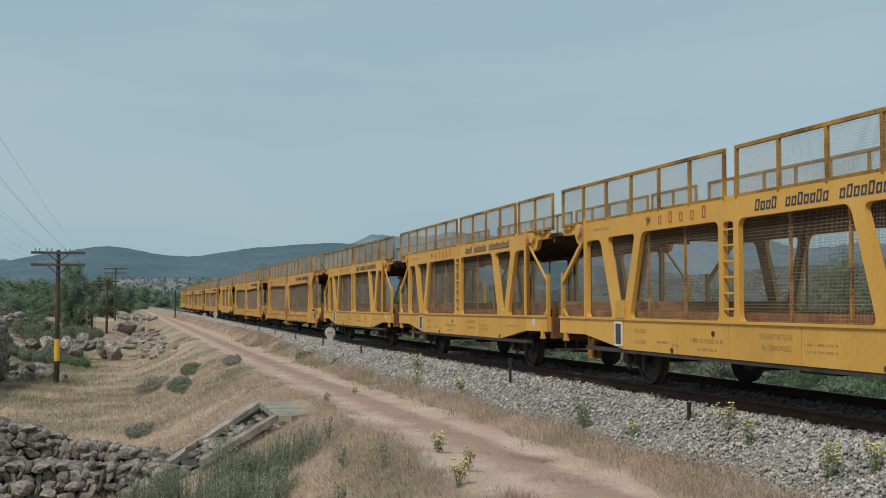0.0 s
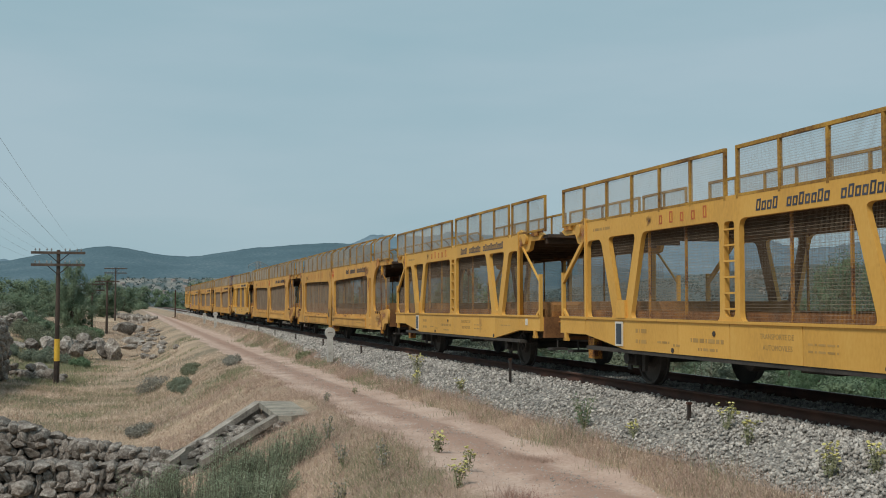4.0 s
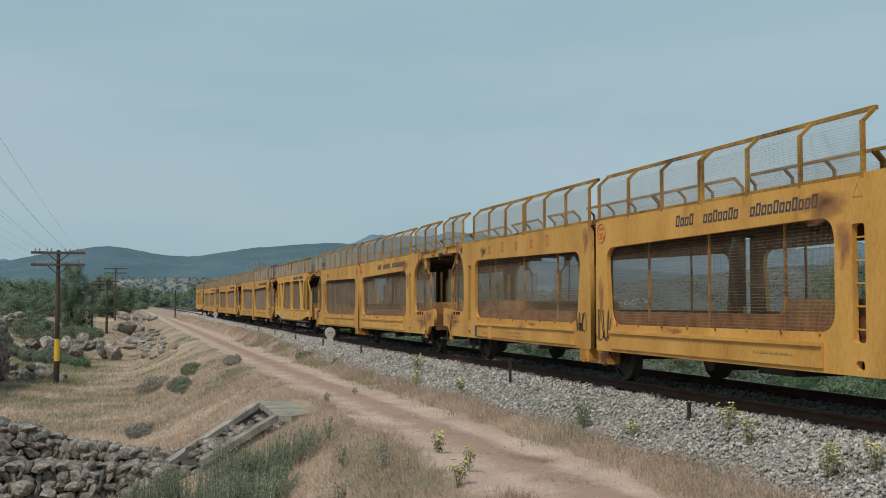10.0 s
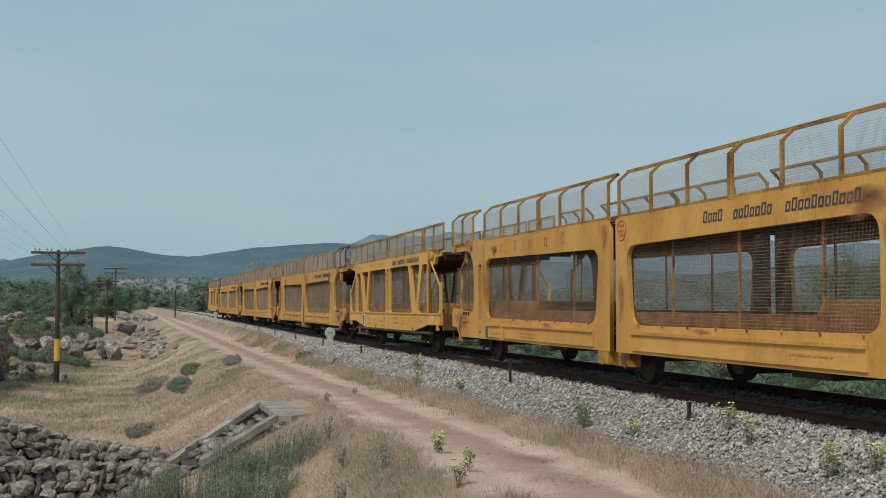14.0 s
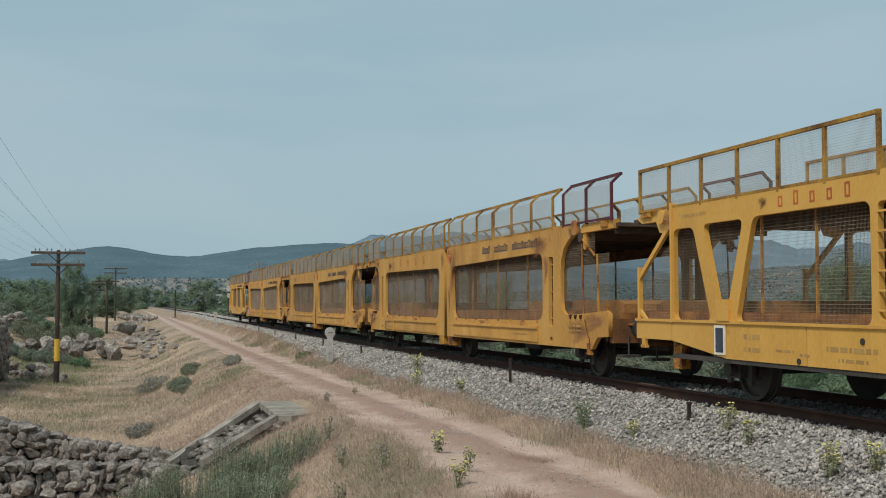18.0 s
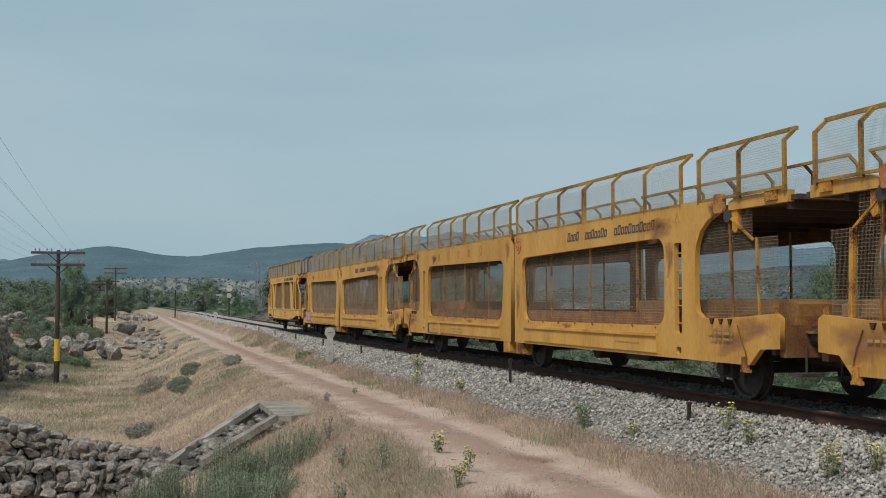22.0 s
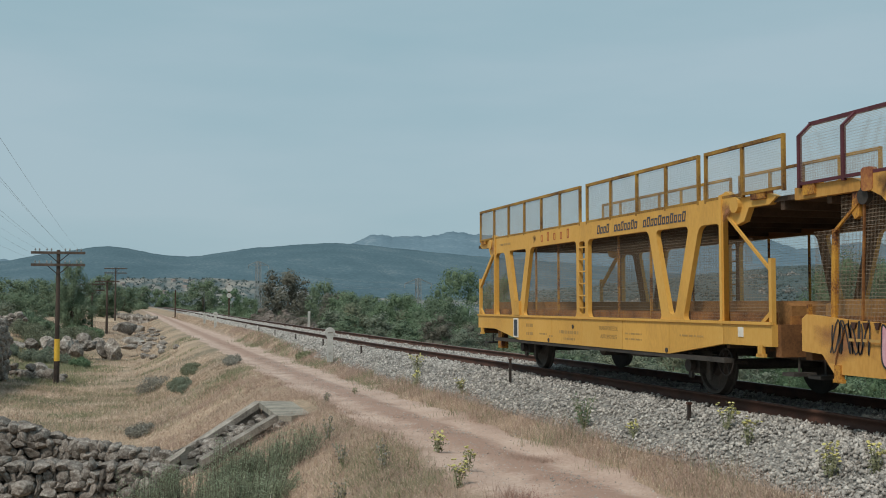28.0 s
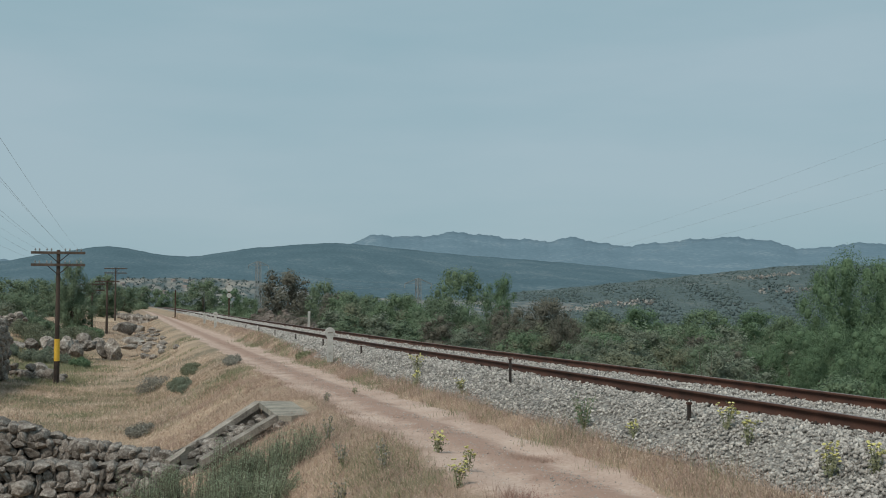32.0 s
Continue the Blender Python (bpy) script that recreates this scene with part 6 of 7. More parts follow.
LEAF_GREY = surf("grey_thistle_leaves", [(0.3, (0.16, 0.155, 0.13)), (0.5, (0.25, 0.24, 0.205)), (0.7, (0.35, 0.335, 0.295))], 1.2, 0.85, 0, 8, vary=0.4, island=True)
def sprig_bush(x, y, rx, ry, high, shoots, leaves, size, material, label, seed):
    """A shrub of many upright leafy shoots in uneven tufts."""
    rng = np.random.default_rng(seed)
    b = tagged(new("shrub"), label, "bush")
    g = float(ground_z(x, y))
    b.matrix_basis = pose(x, y, g)
    stems, c, r = Shape(), [], []
    tuft = rng.uniform(-1, 1, (18, 2)) * (rx * 0.85, ry * 0.85)
    tall = rng.uniform(0.62, 1.15, 18)
    for k in range(shoots):
        j = int(rng.integers(18))
        off = rng.normal(0, 0.15, 2)
        p = tuft[j] + off
        q = math.hypot(p[0] / rx, p[1] / ry)
        if q > 1.08:
            continue
        foot = float(ground_z(x + p[0] * 0.9, y + p[1] * 0.9)) - g
        h = high * tall[j] * (1 - 0.35 * q**3) * rng.uniform(0.8, 1.06) * (1 - 1.3 * min(0.35, float(off @ off) * 4))
        base, tip = Vector((p[0] * 0.9, p[1] * 0.9, foot - 0.04)), Vector((p[0] * 1.08 + rng.normal(0, 0.05), p[1] * 1.08 + rng.normal(0, 0.05), foot + h))
        stems.rod(base, tip, 0.006, 4, 0.002, caps=False)
        for m in (0.22, 0.42, 0.6, 0.76, 0.9, 1.0):
            c.append(tuple(base.lerp(tip, m)))
            r.append(0.085 * (1.25 - 0.75 * m))
    v, f = leaf_quads(c, r, leaves, size, seed + 1, 1.2, 0.15, 0.3, 0.45)
    part("stem_frame", stems, BARK, b, "thin woody shoots")
    part("foliage", quick_mesh("foliage", v, f, material), material, b, "narrow grey-green leaves in upright tufts")


for x, y, rx, ry, h, n, seed in ((2.05, 16.9, 0.95, 0.85, 0.72, 400, 61), (1.20, 17.3, 0.95, 0.90, 1.02, 430, 62), (0.45, 17.3, 0.75, 0.85, 1.0, 330, 63), (1.35, 15.9, 0.95, 0.75, 0.70, 330, 64)):
    sprig_bush(x, y, rx, ry, h, n, n * 95, 0.0120, LEAF_SHRUB, "dense grey-green shrub of upright tufts below the path", seed)
bush("ditch_weeds", -1.3, 22.5, 1.7, 0.5, 0.45, 6000, 0.018, LEAF_GREY, "grey-brown weeds filling the stony ditch", 73)
bush("ditch_weeds", 0.9, 22.4, 0.9, 0.5, 0.45, 4500, 0.018, LEAF_SHRUB, "grey-green weeds in the stony ditch", 74)
bush("ditch_weeds", 2.25, 22.3, 0.5, 0.8, 0.5, 5000, 0.018, LEAF_GREY, "grey-brown weeds in the culvert mouth", 77)
bush("grey_bush", 0.33, 30.4, 0.42, 0.35, 0.42, 2600, 0.022, LEAF_GREY, "grey half-dead bush in the meadow", 63)
bush("meadow_bush", -6.3, 64.5, 1.4, 1.0, 0.7, 4000, 0.045, LEAF_SAGE, "low green bushes in front of the old wall", 76)
bush("meadow_bush", -2.4, 61.8, 0.62, 0.5, 0.7, 2600, 0.04, LEAF[2], "small round green bush in the meadow", 64)
bush("meadow_bush", -3.4, 77.0, 1.6, 1.0, 1.2, 5000, 0.05, LEAF_OLIVE, "low olive heath bushes behind the old wall", 75)
bush("meadow_bush", -5.4, 75.0, 2.2, 1.2, 1.5, 7000, 0.05, LEAF_OLIVE, "low green bushes beside the old wall", 65)
bush("meadow_bush", -4.3, 63.5, 1.5, 1.0, 1.0, 5000, 0.045, LEAF_SAGE, "low green bushes beside the old wall", 66)
bush("grey_bush", 0.96, 43.0, 0.7, 0.9, 0.75, 1500, 0.028, LEAF_GREY, "sparse grey bush on the bank", 67)
bush("bank_bush", 1.75, 38.6, 0.40, 2.6, 0.5, 3000, 0.026, LEAF_SAGE, "dark grey-green low bush on the bank", 68)
bush("bank_bush", 2.35, 43.2, 0.35, 2.6, 0.4, 2200, 0.026, LEAF_OLIVE, "olive-brown low bush on the bank", 78)
bush("grey_bush", 3.48, 38.6, 0.35, 0.6, 0.42, 1100, 0.028, LEAF_GREY, "grey-brown thistle clump beside the path", 69)
bush("verge_bush", 6.1, 39.7, 0.3, 0.6, 0.28, 1100, 0.03, GREEN_GRASS, "yellow-green weed clump beside the ballast", 70)
bush("meadow_bush", -6.5, 84.0, 2.2, 1.5, 1.3, 4200, 0.08, LEAF[1], "dark green bushes behind the meadow", 71)
bush("hedge_bush", -3.2, 86.0, 1.6, 1.0, 1.1, 3000, 0.07, LEAF[0], "green bush behind the old wall", 72)


def stemmed_weed(x, y, high, stems, material, flower, label, seed, name="weed"):
    """A few leafy stems from one root, with or without flower heads."""
    rng = np.random.default_rng(seed)
    w = tagged(new(name), label, "weed")
    w.matrix_basis = pose(x, y, float(ground_z(x, y)) if x < 6.3 else float(np.interp(x, bed_x, bed_h) + lift(y)))
    s, heads, c = Shape(), Shape(), []
    for k in range(stems):
        a, l = rng.uniform(0, math.tau), high * rng.uniform(0.6, 1.0)
        tip = Vector((math.cos(a) * l * rng.uniform(0.1, 0.4), math.sin(a) * l * rng.uniform(0.1, 0.4), l))
        s.rod((0, 0, -0.02), tip, 0.006, 5, 0.003, caps=False)
        for j in range(7):
            c.append(tip * rng.uniform(0.2, 1.0))
        for j in range(3):
            p = tip + Vector((rng.normal(0, 0.035), rng.normal(0, 0.035), rng.normal(0, 0.03)))
            heads.lathe(p, (rng.normal(0, 0.4), rng.normal(0, 0.4), 1), [(0, 0.006), (0.008, 0.020), (0.015, 0.010)], 6)
    part("stems", s, GREEN_GRASS, w, "thin green stems")
    v, f = leaf_quads(c, [0.07] * len(c), stems * 16, 0.02, seed + 1)
    part("leaves", quick_mesh("leaves", v, f, material), material, w, "narrow leaves")
    if flower:
        tagged(part("flower_cluster", heads, PETAL, w, "small yellow flower heads"), kind="stuff")
    return w


stemmed_weed(6.35, 14.8, 0.52, 16, LEAF[2], False, "tall fresh green weed at the foot of the ballast", 81)
for k, (x, y, h, n, lb) in enumerate(((4.05, 14.4, 0.30, 9, "yellow-flowered weed at the edge of the path"), (3.95, 12.7, 0.26, 6, "yellow-flowered weed at the edge of the path"), (3.55, 11.8, 0.3, 8, "yellow-flowered weed in the dry grass"),
                                      (6.9, 11.8, 0.34, 8, "yellow-flowered weed growing in ballast"), (6.75, 11.1, 0.3, 6, "yellow-flowered weed growing in ballast"), (6.55, 9.3, 0.36, 9, "yellow-flowered weed growing in ballast"), (6.75, 8.9, 0.30, 8, "yellow-flowered weed growing in ballast"),
                                      (6.6, 25.3, 0.5, 12, "tall pale yellow-green weed beside ballast"), (6.3, 24.2, 0.35, 8, "tall pale yellow-green weed beside ballast"), (6.45, 13.4, 0.2, 6, "yellow-flowered weed at the foot of ballast"), (6.4, 21.0, 0.3, 8, "yellow-flowered weed at the foot of ballast"))):
    stemmed_weed(x, y, h, n, GREEN_GRASS, True, lb, 90 + k, "flowering_weed")
stemmed_weed(3.92, 22.3, 0.24, 10, LEAF_GREY, False, "dry grey thistle on the edge of the path", 111, "thistle")
stemmed_weed(4.9, 24.2, 0.2, 4, GREEN_GRASS, False, "small green weed growing in the path", 112)
for k, (x, y) in enumerate(((2.9, 15.2), (3.2, 14.0), (2.5, 13.1), (1.9, 14.4), (3.1, 17.4))):
    stemmed_weed(x, y, 0.42, 9, LEAF_GREY, False, "tall dry grey-brown thistle in the grass", 113 + k, "thistle")


rng = np.random.default_rng(77)
lx, ly = rng.normal(4.78, 0.42, 5200), 8 + 34 * rng.random(5200) ** 1.6
tagged(new("path_pebbles", scatter_stones("path_pebbles", lx, ly, ground_z(lx, ly) + 0.012, rng.uniform(0.006, 0.02, 5200), BALLAST, 78)), "small pebbles strewn over the dirt path", "pebbles", kind="stuff")
lx, ly = 4.66 + rng.normal(0, 0.26, 420), 8.5 + 30 * rng.random(420) ** 1.4
cx, cy = np.repeat(lx, 16) + rng.normal(0, 0.05, 420 * 16), np.repeat(ly, 16) + rng.normal(0, 0.07, 420 * 16)
blades("path_litter", cx, cy, rng.uniform(0.01, 0.035, len(cx)), np.full(len(cx), 0.012), RED_GRASS, "flattened dry litter along the middle of the path", 79, 1.6)
mat_x, mat_y = 5.05 + rng.normal(0, 0.14, 2600), 13.45 + rng.normal(0, 0.20, 2600)
blades("creeping_mat", mat_x, mat_y, rng.uniform(0.02, 0.07, 2600), np.full(2600, 0.010), RED_GRASS, "low reddish creeping plant on the path", 80, 0.9)


# ---- stones, walls, culvert ----
def stone_mesh(seed, flat=1.0):
    rng = np.random.default_rng(seed)
    bm = bmesh.new()
    bmesh.ops.create_icosphere(bm, subdivisions=2, radius=0.5)
    cuts = rng.normal(size=(7, 3))
    cuts /= np.linalg.norm(cuts, axis=1)[:, None]
    depth = rng.uniform(0.26, 0.44, 7)
    for v in bm.verts:
        p = np.array(v.co)
        p = p * (0.5 / np.abs(p).max()) ** 0.62 * 0.86
        for n, d in zip(cuts, depth):
            over = p @ n - d
            if over > 0:
                p = p - n * over * 0.95
        v.co = p * 1.25 + rng.normal(0, 0.017, 3)
    me = bpy.data.meshes.new("stone")
    bm.to_mesh(me)
    bm.free()
    me.materials.append(GRANITE)
    return me


STONES = [stone_mesh(200 + k) for k in range(12)]
DARK_FILL = surf("dark_fill", [(0.35, (0.03, 0.026, 0.02)), (0.65, (0.08, 0.07, 0.055))], 4.0, 0.95, 0.4, 30, vary=0)


def crag_mesh(seed):
    """A craggy boulder with clefts."""
    rng = np.random.default_rng(seed)
    bm = bmesh.new()
    bmesh.ops.create_icosphere(bm, subdivisions=3, radius=0.5)
    cuts = rng.normal(size=(8, 3))
    cuts /= np.linalg.norm(cuts, axis=1)[:, None]
    depth = rng.uniform(0.22, 0.40, 8)
    ph = rng.uniform(0, 6, 4)
    for v in bm.verts:
        p = np.array(v.co)
        for n, d in zip(cuts, depth):
            over = p @ n - d
            if over > 0:
                p = p - n * over * 0.9
        cleft = abs(math.sin(p[0] * 9 + p[2] * 5 + ph[0])) ** 0.4 * abs(math.sin(p[2] * 8 - p[1] * 6 + ph[1])) ** 0.4
        v.co = p * (1.02 + 0.32 * cleft) + rng.normal(0, 0.018, 3)
    me = bpy.data.meshes.new("boulder")
    bm.to_mesh(me)
    bm.free()
    me.materials.append(GRANITE)
    return me


CRAGS = [crag_mesh(240 + k) for k in range(6)]


def dry_wall(a, b, top_a, top_b, base, thick, size, label, seed, both=False, rough=0.3, cap=(1.0, 1.0)):
    """A wall of rough stones between two points of the plan; each stone is a piece of its own."""
    rng = np.random.default_rng(seed)
    a, b = Vector((*a, 0)), Vector((*b, 0))
    run = (b - a).length
    d = (b - a).normalized()
    out = Vector((d.y, -d.x, 0))
    wall = tagged(new("stone_wall"), label, "wall", kind="structure")
    wall.matrix_basis = Matrix.Translation(a)
    # Added core keeps the gaps between stones dark, not see-through.
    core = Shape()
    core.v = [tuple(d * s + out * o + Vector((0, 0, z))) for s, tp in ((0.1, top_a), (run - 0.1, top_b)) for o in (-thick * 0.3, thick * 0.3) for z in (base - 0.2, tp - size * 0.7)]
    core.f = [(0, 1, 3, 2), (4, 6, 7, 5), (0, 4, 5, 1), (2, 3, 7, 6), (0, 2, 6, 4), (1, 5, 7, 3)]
    part("wall_core", core, DARK_FILL, wall, "dark core added to close the gaps between the stones")
    z, ang = base, math.atan2(d.y, d.x)
    while z < max(top_a, top_b):
        h = size * rng.uniform(0.75, 1.1)
        s = rng.uniform(0, size)
        while s < run:
            w = size * rng.choice((0.55, 0.8, 1.1, 1.45)) * rng.uniform(0.85, 1.15)
            tall = h * rng.uniform(0.75, 1.3)
            limit = top_a + (top_b - top_a) * s / run + rng.uniform(-0.5, 0.5) * size * rough * 2
            if z + h * 0.5 < limit:
                for o in ((-1, 1) if both else (1,)):
                    p = d * (s + w / 2) + out * (o * thick * 0.32 + rng.uniform(-0.05, 0.05)) + Vector((0, 0, z + h / 2 + rng.uniform(-0.18, 0.18) * h))
                    st = part("stone", STONES[int(rng.integers(12))], GRANITE, wall)
                    st.matrix_basis = Matrix.Translation(p) @ Matrix.Rotation(ang + rng.uniform(-0.3, 0.3), 4, "Z") @ Matrix.Rotation(rng.uniform(-0.5, 0.5), 4, "Y") @ Matrix.Diagonal((w * 1.16, thick * rng.uniform(0.5, 0.75), tall * 1.22, 1))
            s += w * 0.92
        z += h * 0.86
    s = 0.0
    while s < run:
        w = size * rng.uniform(0.8, 1.9) * cap[0]
        tp = top_a + (top_b - top_a) * s / run
        st = part("stone", STONES[int(rng.integers(12))], GRANITE, wall)
        st.matrix_basis = Matrix.Translation(d * (s + w / 2) + out * rng.uniform(-0.08, 0.08) + Vector((0, 0, tp - size * rng.uniform(0.05, 0.3)))) @ Matrix.Rotation(ang + rng.uniform(-0.4, 0.4), 4, "Z") @ Matrix.Rotation(rng.uniform(-0.5, 0.5), 4, "Y") @ Matrix.Diagonal((w * 1.1, thick * rng.uniform(0.8, 1.05), size * rng.uniform(0.8, 1.3) * cap[1], 1))
        s += w * 0.9
    return wall


dry_wall((-3.6, 24.9), (-1.4, 24.6), -0.95, -1.55, -2.5, 0.6, 0.22, "grey dry-stone wall along the ditch, partly fallen", 301, rough=0.6)
dry_wall((-1.4, 24.6), (1.15, 23.75), -1.58, -1.95, -2.6, 0.5, 0.19, "grey dry-stone wall along the ditch", 302)
dry_wall((-3.4, 21.6), (1.35, 21.15), -1.50, -1.86, -2.75, 0.6, 0.20, "grey dry-stone wall along the ditch", 303, cap=(1.5, 0.75))
dry_wall((-6.1, 38.0), (-5.25, 50.0), 0.30, 0.45, -1.9, 0.8, 0.34, "old grey stone wall at the meadow's edge", 304, rough=0.5)
dry_wall((-10.5, 78.5), (-6.9, 80.0), 0.30, 0.30, -1.7, 0.9, 0.40, "old grey stone wall behind heath bushes", 308, rough=0.4)
dry_wall((-6.4, 53.0), (-2.7, 50.8), -1.65, -1.9, -2.45, 0.7, 0.30, "remains of a low stone wall in the grass", 306, rough=0.9)
dry_wall((-1.5, 150.0), (3.0, 140.0), -0.4, -0.7, -1.6, 1.2, 0.7, "distant tumbled stone wall", 307, rough=0.9)


def boulder(x, y, sx_, sy_, sz_, k, label="rounded grey granite boulder in the grass", turn=0.0, mesh=None, base=None):
    ob = tagged(new("boulder", mesh or STONES[k % 12]), label, "rock", "granite boulders")
    ob.matrix_basis = Matrix.Translation((x, y, (float(ground_z(x, y)) if base is None else base) + sz_ * 0.3)) @ Matrix.Rotation(turn, 4, "Z") @ Matrix.Diagonal((sx_, sy_, sz_, 1))


for k, (x, y, a, b, c, z) in enumerate(((-6.6, 71.0, 1.5, 0.9, 0.9, -1.55), (-5.5, 71.6, 1.0, 0.9, 0.9, -1.5), (-4.7, 71.2, 1.1, 0.9, 1.0, -1.5), (-3.7, 70.6, 1.25, 1.0, 1.5, -1.85), (-2.95, 70.2, 0.9, 0.9, 1.35, -1.95), (-2.2, 71.2, 1.3, 1.0, 1.0, -1.6),
                                          (-1.35, 70.6, 0.95, 0.9, 1.4, -1.95), (-0.75, 70.2, 1.05, 1.0, 1.75, -2.1), (-1.7, 72.0, 0.8, 0.8, 0.8, -1.5), (0.15, 72.6, 1.1, 0.8, 0.45, -1.65), (-7.6, 70.8, 0.9, 0.8, 0.8, -1.6), (-3.2, 72.0, 0.8, 0.7, 0.9, -1.5))):
    boulder(x, y, a * 0.85, b * 0.85, c * 0.85, k + 3, "large craggy granite boulder in a tumbled row", k * 2.1, CRAGS[k % 6], z)
for k, (x, y, a, b, c) in enumerate(((0.4, 86, 1.7, 1.2, 0.8), (-2.8, 76, 1.2, 1.0, 1.0), (-3.6, 74, 1.0, 1.2, 0.9), (-0.2, 104, 2.2, 1.6, 1.3), (0.9, 112, 1.8, 1.4, 1.0), (-3.9, 55.0, 0.75, 0.7, 0.7), (-7.6, 47.0, 0.9, 0.8, 0.8))):
    boulder(x, y, a, b, c, k, turn=k * 1.3)
def bank_height(x, y):
    hump = np.exp(-((x - 15.0) / 1.15) ** 4) * smooth(89, 94, y) * smooth(142, 132, y)
    return ground_z(x, y) - 0.15 + hump * (1.75 + 0.40 * wave(x, y, 0.45, 2.0) + 0.22 * wave(x, y, 1.7, 5.0) + 0.10 * wave(x, y, 4.1, 1.0))


tagged(new("rocky_bank", grid_mesh("rocky_bank", np.arange(13.0, 17.2, 0.2), np.arange(82, 144, 0.4), bank_height, BROWN_ROCK)), "brown rocky earth bank beyond the track", "bank", kind="structure")
ROCKS = [s.copy() for s in STONES[:6]]
for rock in ROCKS:
    rock.materials[0] = BROWN_ROCK
for k in range(46):
    rx_, ry_ = 14.5 + 0.7 * math.sin(k * 2.1), 91 + 1.0 * k
    size = 0.6 + 0.28 * math.sin(k * 2.9)
    boulder(rx_, ry_, size, size * 1.3, size * 0.8, 0, "brown weathered rock on the earth bank", k * 0.7, ROCKS[k % 6], float(bank_height(rx_, ry_)))
rng = np.random.default_rng(91)
bx_, by_ = 14.6 + rng.normal(0, 0.6, 90), rng.uniform(90, 138, 90)
v, f = leaf_quads(np.stack([bx_, by_, bank_height(bx_, by_) + 0.15], -1), rng.uniform(0.25, 0.55, 90), 11000, 0.055, 92, 0.7, 0.4, 0.6)
tagged(new("bank_brush", quick_mesh("bank_brush", v, f, LEAF[3])), "dry brown brush growing on the rocky bank", "bushes", kind="stuff")
for k in range(40):
    boulder(2.6 - 1.2 * math.sin(k * 1.9) ** 2 - 0.1 * (k % 7), 62 + 1.2 * k, 0.35 + 0.2 * (k % 3), 0.4, 0.3, k, "pale stone lying on the bank", k * 0.9)
for k in range(34):
    boulder(-0.9 + 3.4 * ((k * 0.37) % 1), 21.75 + 1.2 * ((k * 0.61) % 1), 0.42, 0.36, 0.32, k, "rough stone lying in the ditch", k * 1.1)


def prism(shape, a, b, top_a, top_b, bottom, thick):
    """A straight concrete wall between two plan points, with a sloping top."""
    a, b = Vector((*a, 0)), Vector((*b, 0))
    d = (b - a).normalized()
    o = Vector((-d.y, d.x, 0)) * thick / 2
    v = [tuple(p + s * o + Vector((0, 0, z))) for p, tp in ((a, top_a), (b, top_b)) for s in (-1, 1) for z in (bottom, tp)]
    return shape.add(v, [(0, 1, 3, 2), (4, 6, 7, 5), (0, 4, 5, 1), (2, 3, 7, 6), (0, 2, 6, 4), (1, 5, 7, 3)])


rng = np.random.default_rng(320)
for k in range(40):
    x, y = rng.uniform(-3.2, 1.0), 20.85 - abs(rng.normal(0, 0.45))
    size = rng.choice((0.12, 0.17, 0.24)) * rng.uniform(0.8, 1.25)
    boulder(x, y, size * 1.2, size, size * 0.85, k, "angular grey stone fallen from the wall", k * 1.3, None, max(-2.45, float(ground_z(x, y)) - 0.04) + 0.35 * rng.random() * (y > 20.5))
culvert = tagged(new("culvert"), "weathered concrete culvert mouth with two sloping wing walls", "culvert")
culvert.matrix_basis = pose(0, 0, 0)
slab_ring = [(2.72, 20.78), (2.98, 20.70), (3.22, 20.84), (3.46, 20.95), (3.60, 21.35), (3.55, 21.9), (3.66, 22.6), (3.58, 23.3), (3.30, 23.92), (2.72, 23.97)]
slab_n = len(slab_ring)
part("head_slab", Shape().add([(x, y, z) for z in (-0.96, -0.85) for x, y in slab_ring], [(k, (k + 1) % slab_n, slab_n + (k + 1) % slab_n, slab_n + k) for k in range(slab_n)] + [tuple(range(slab_n - 1, -1, -1)), tuple(range(slab_n, 2 * slab_n))]), CONCRETE, culvert, "flat pale concrete slab with a broken end")
rng = np.random.default_rng(330)
floor_x, floor_y = np.arange(1.05, 2.85, 0.15), np.arange(20.85, 23.8, 0.15)
part("rubble_bed", grid_mesh("rubble_bed", floor_x, floor_y, lambda x, y: -2.20 + 0.36 * x + 0.05 * wave(x, y, 2.3, 1.0) + 0.03 * wave(x, y, 6.1, 2.0), DARK_FILL), DARK_FILL, culvert, "dark earth and rubble between the wing walls")
for k in range(54):
    x, y = rng.uniform(1.3, 2.75), rng.uniform(21.1, 23.5)
    size = rng.uniform(0.12, 0.34)
    st = part("stone", STONES[int(rng.integers(12))], GRANITE, culvert)
    st.matrix_basis = Matrix.Translation((x, y, -2.20 + 0.36 * x + size * 0.15)) @ Matrix.Rotation(rng.uniform(0, 6), 4, "Z") @ Matrix.Rotation(rng.uniform(-0.6, 0.6), 4, "Y") @ Matrix.Diagonal((size, size * 1.2, size * 0.7, 1))
for k in range(16):
    x = 2.72 + 0.055 * k
    size = rng.uniform(0.09, 0.20)
    st = part("stone", STONES[int(rng.integers(12))], GRANITE, culvert)
    st.matrix_basis = Matrix.Translation((x, 20.74 + 0.22 * max(0, (x - 3.0)) + rng.uniform(-0.05, 0.05), -1.0 - rng.uniform(0, 0.10))) @ Matrix.Rotation(rng.uniform(0, 6), 4, "Z") @ Matrix.Diagonal((size, size, size * 0.9, 1))
part("head_wall", Shape().slab([(20.8, -2.6), (20.8, -0.962), (23.9, -0.962), (23.9, -2.6)], 2.80, 3.05), CONCRETE_DARK, culvert, "stained concrete head wall")
part("wing_wall", prism(Shape(), (2.72, 23.82), (0.85, 23.25), -0.86, -1.97, -2.7, 0.24), CONCRETE_DARK, culvert, "sloping concrete wing wall")
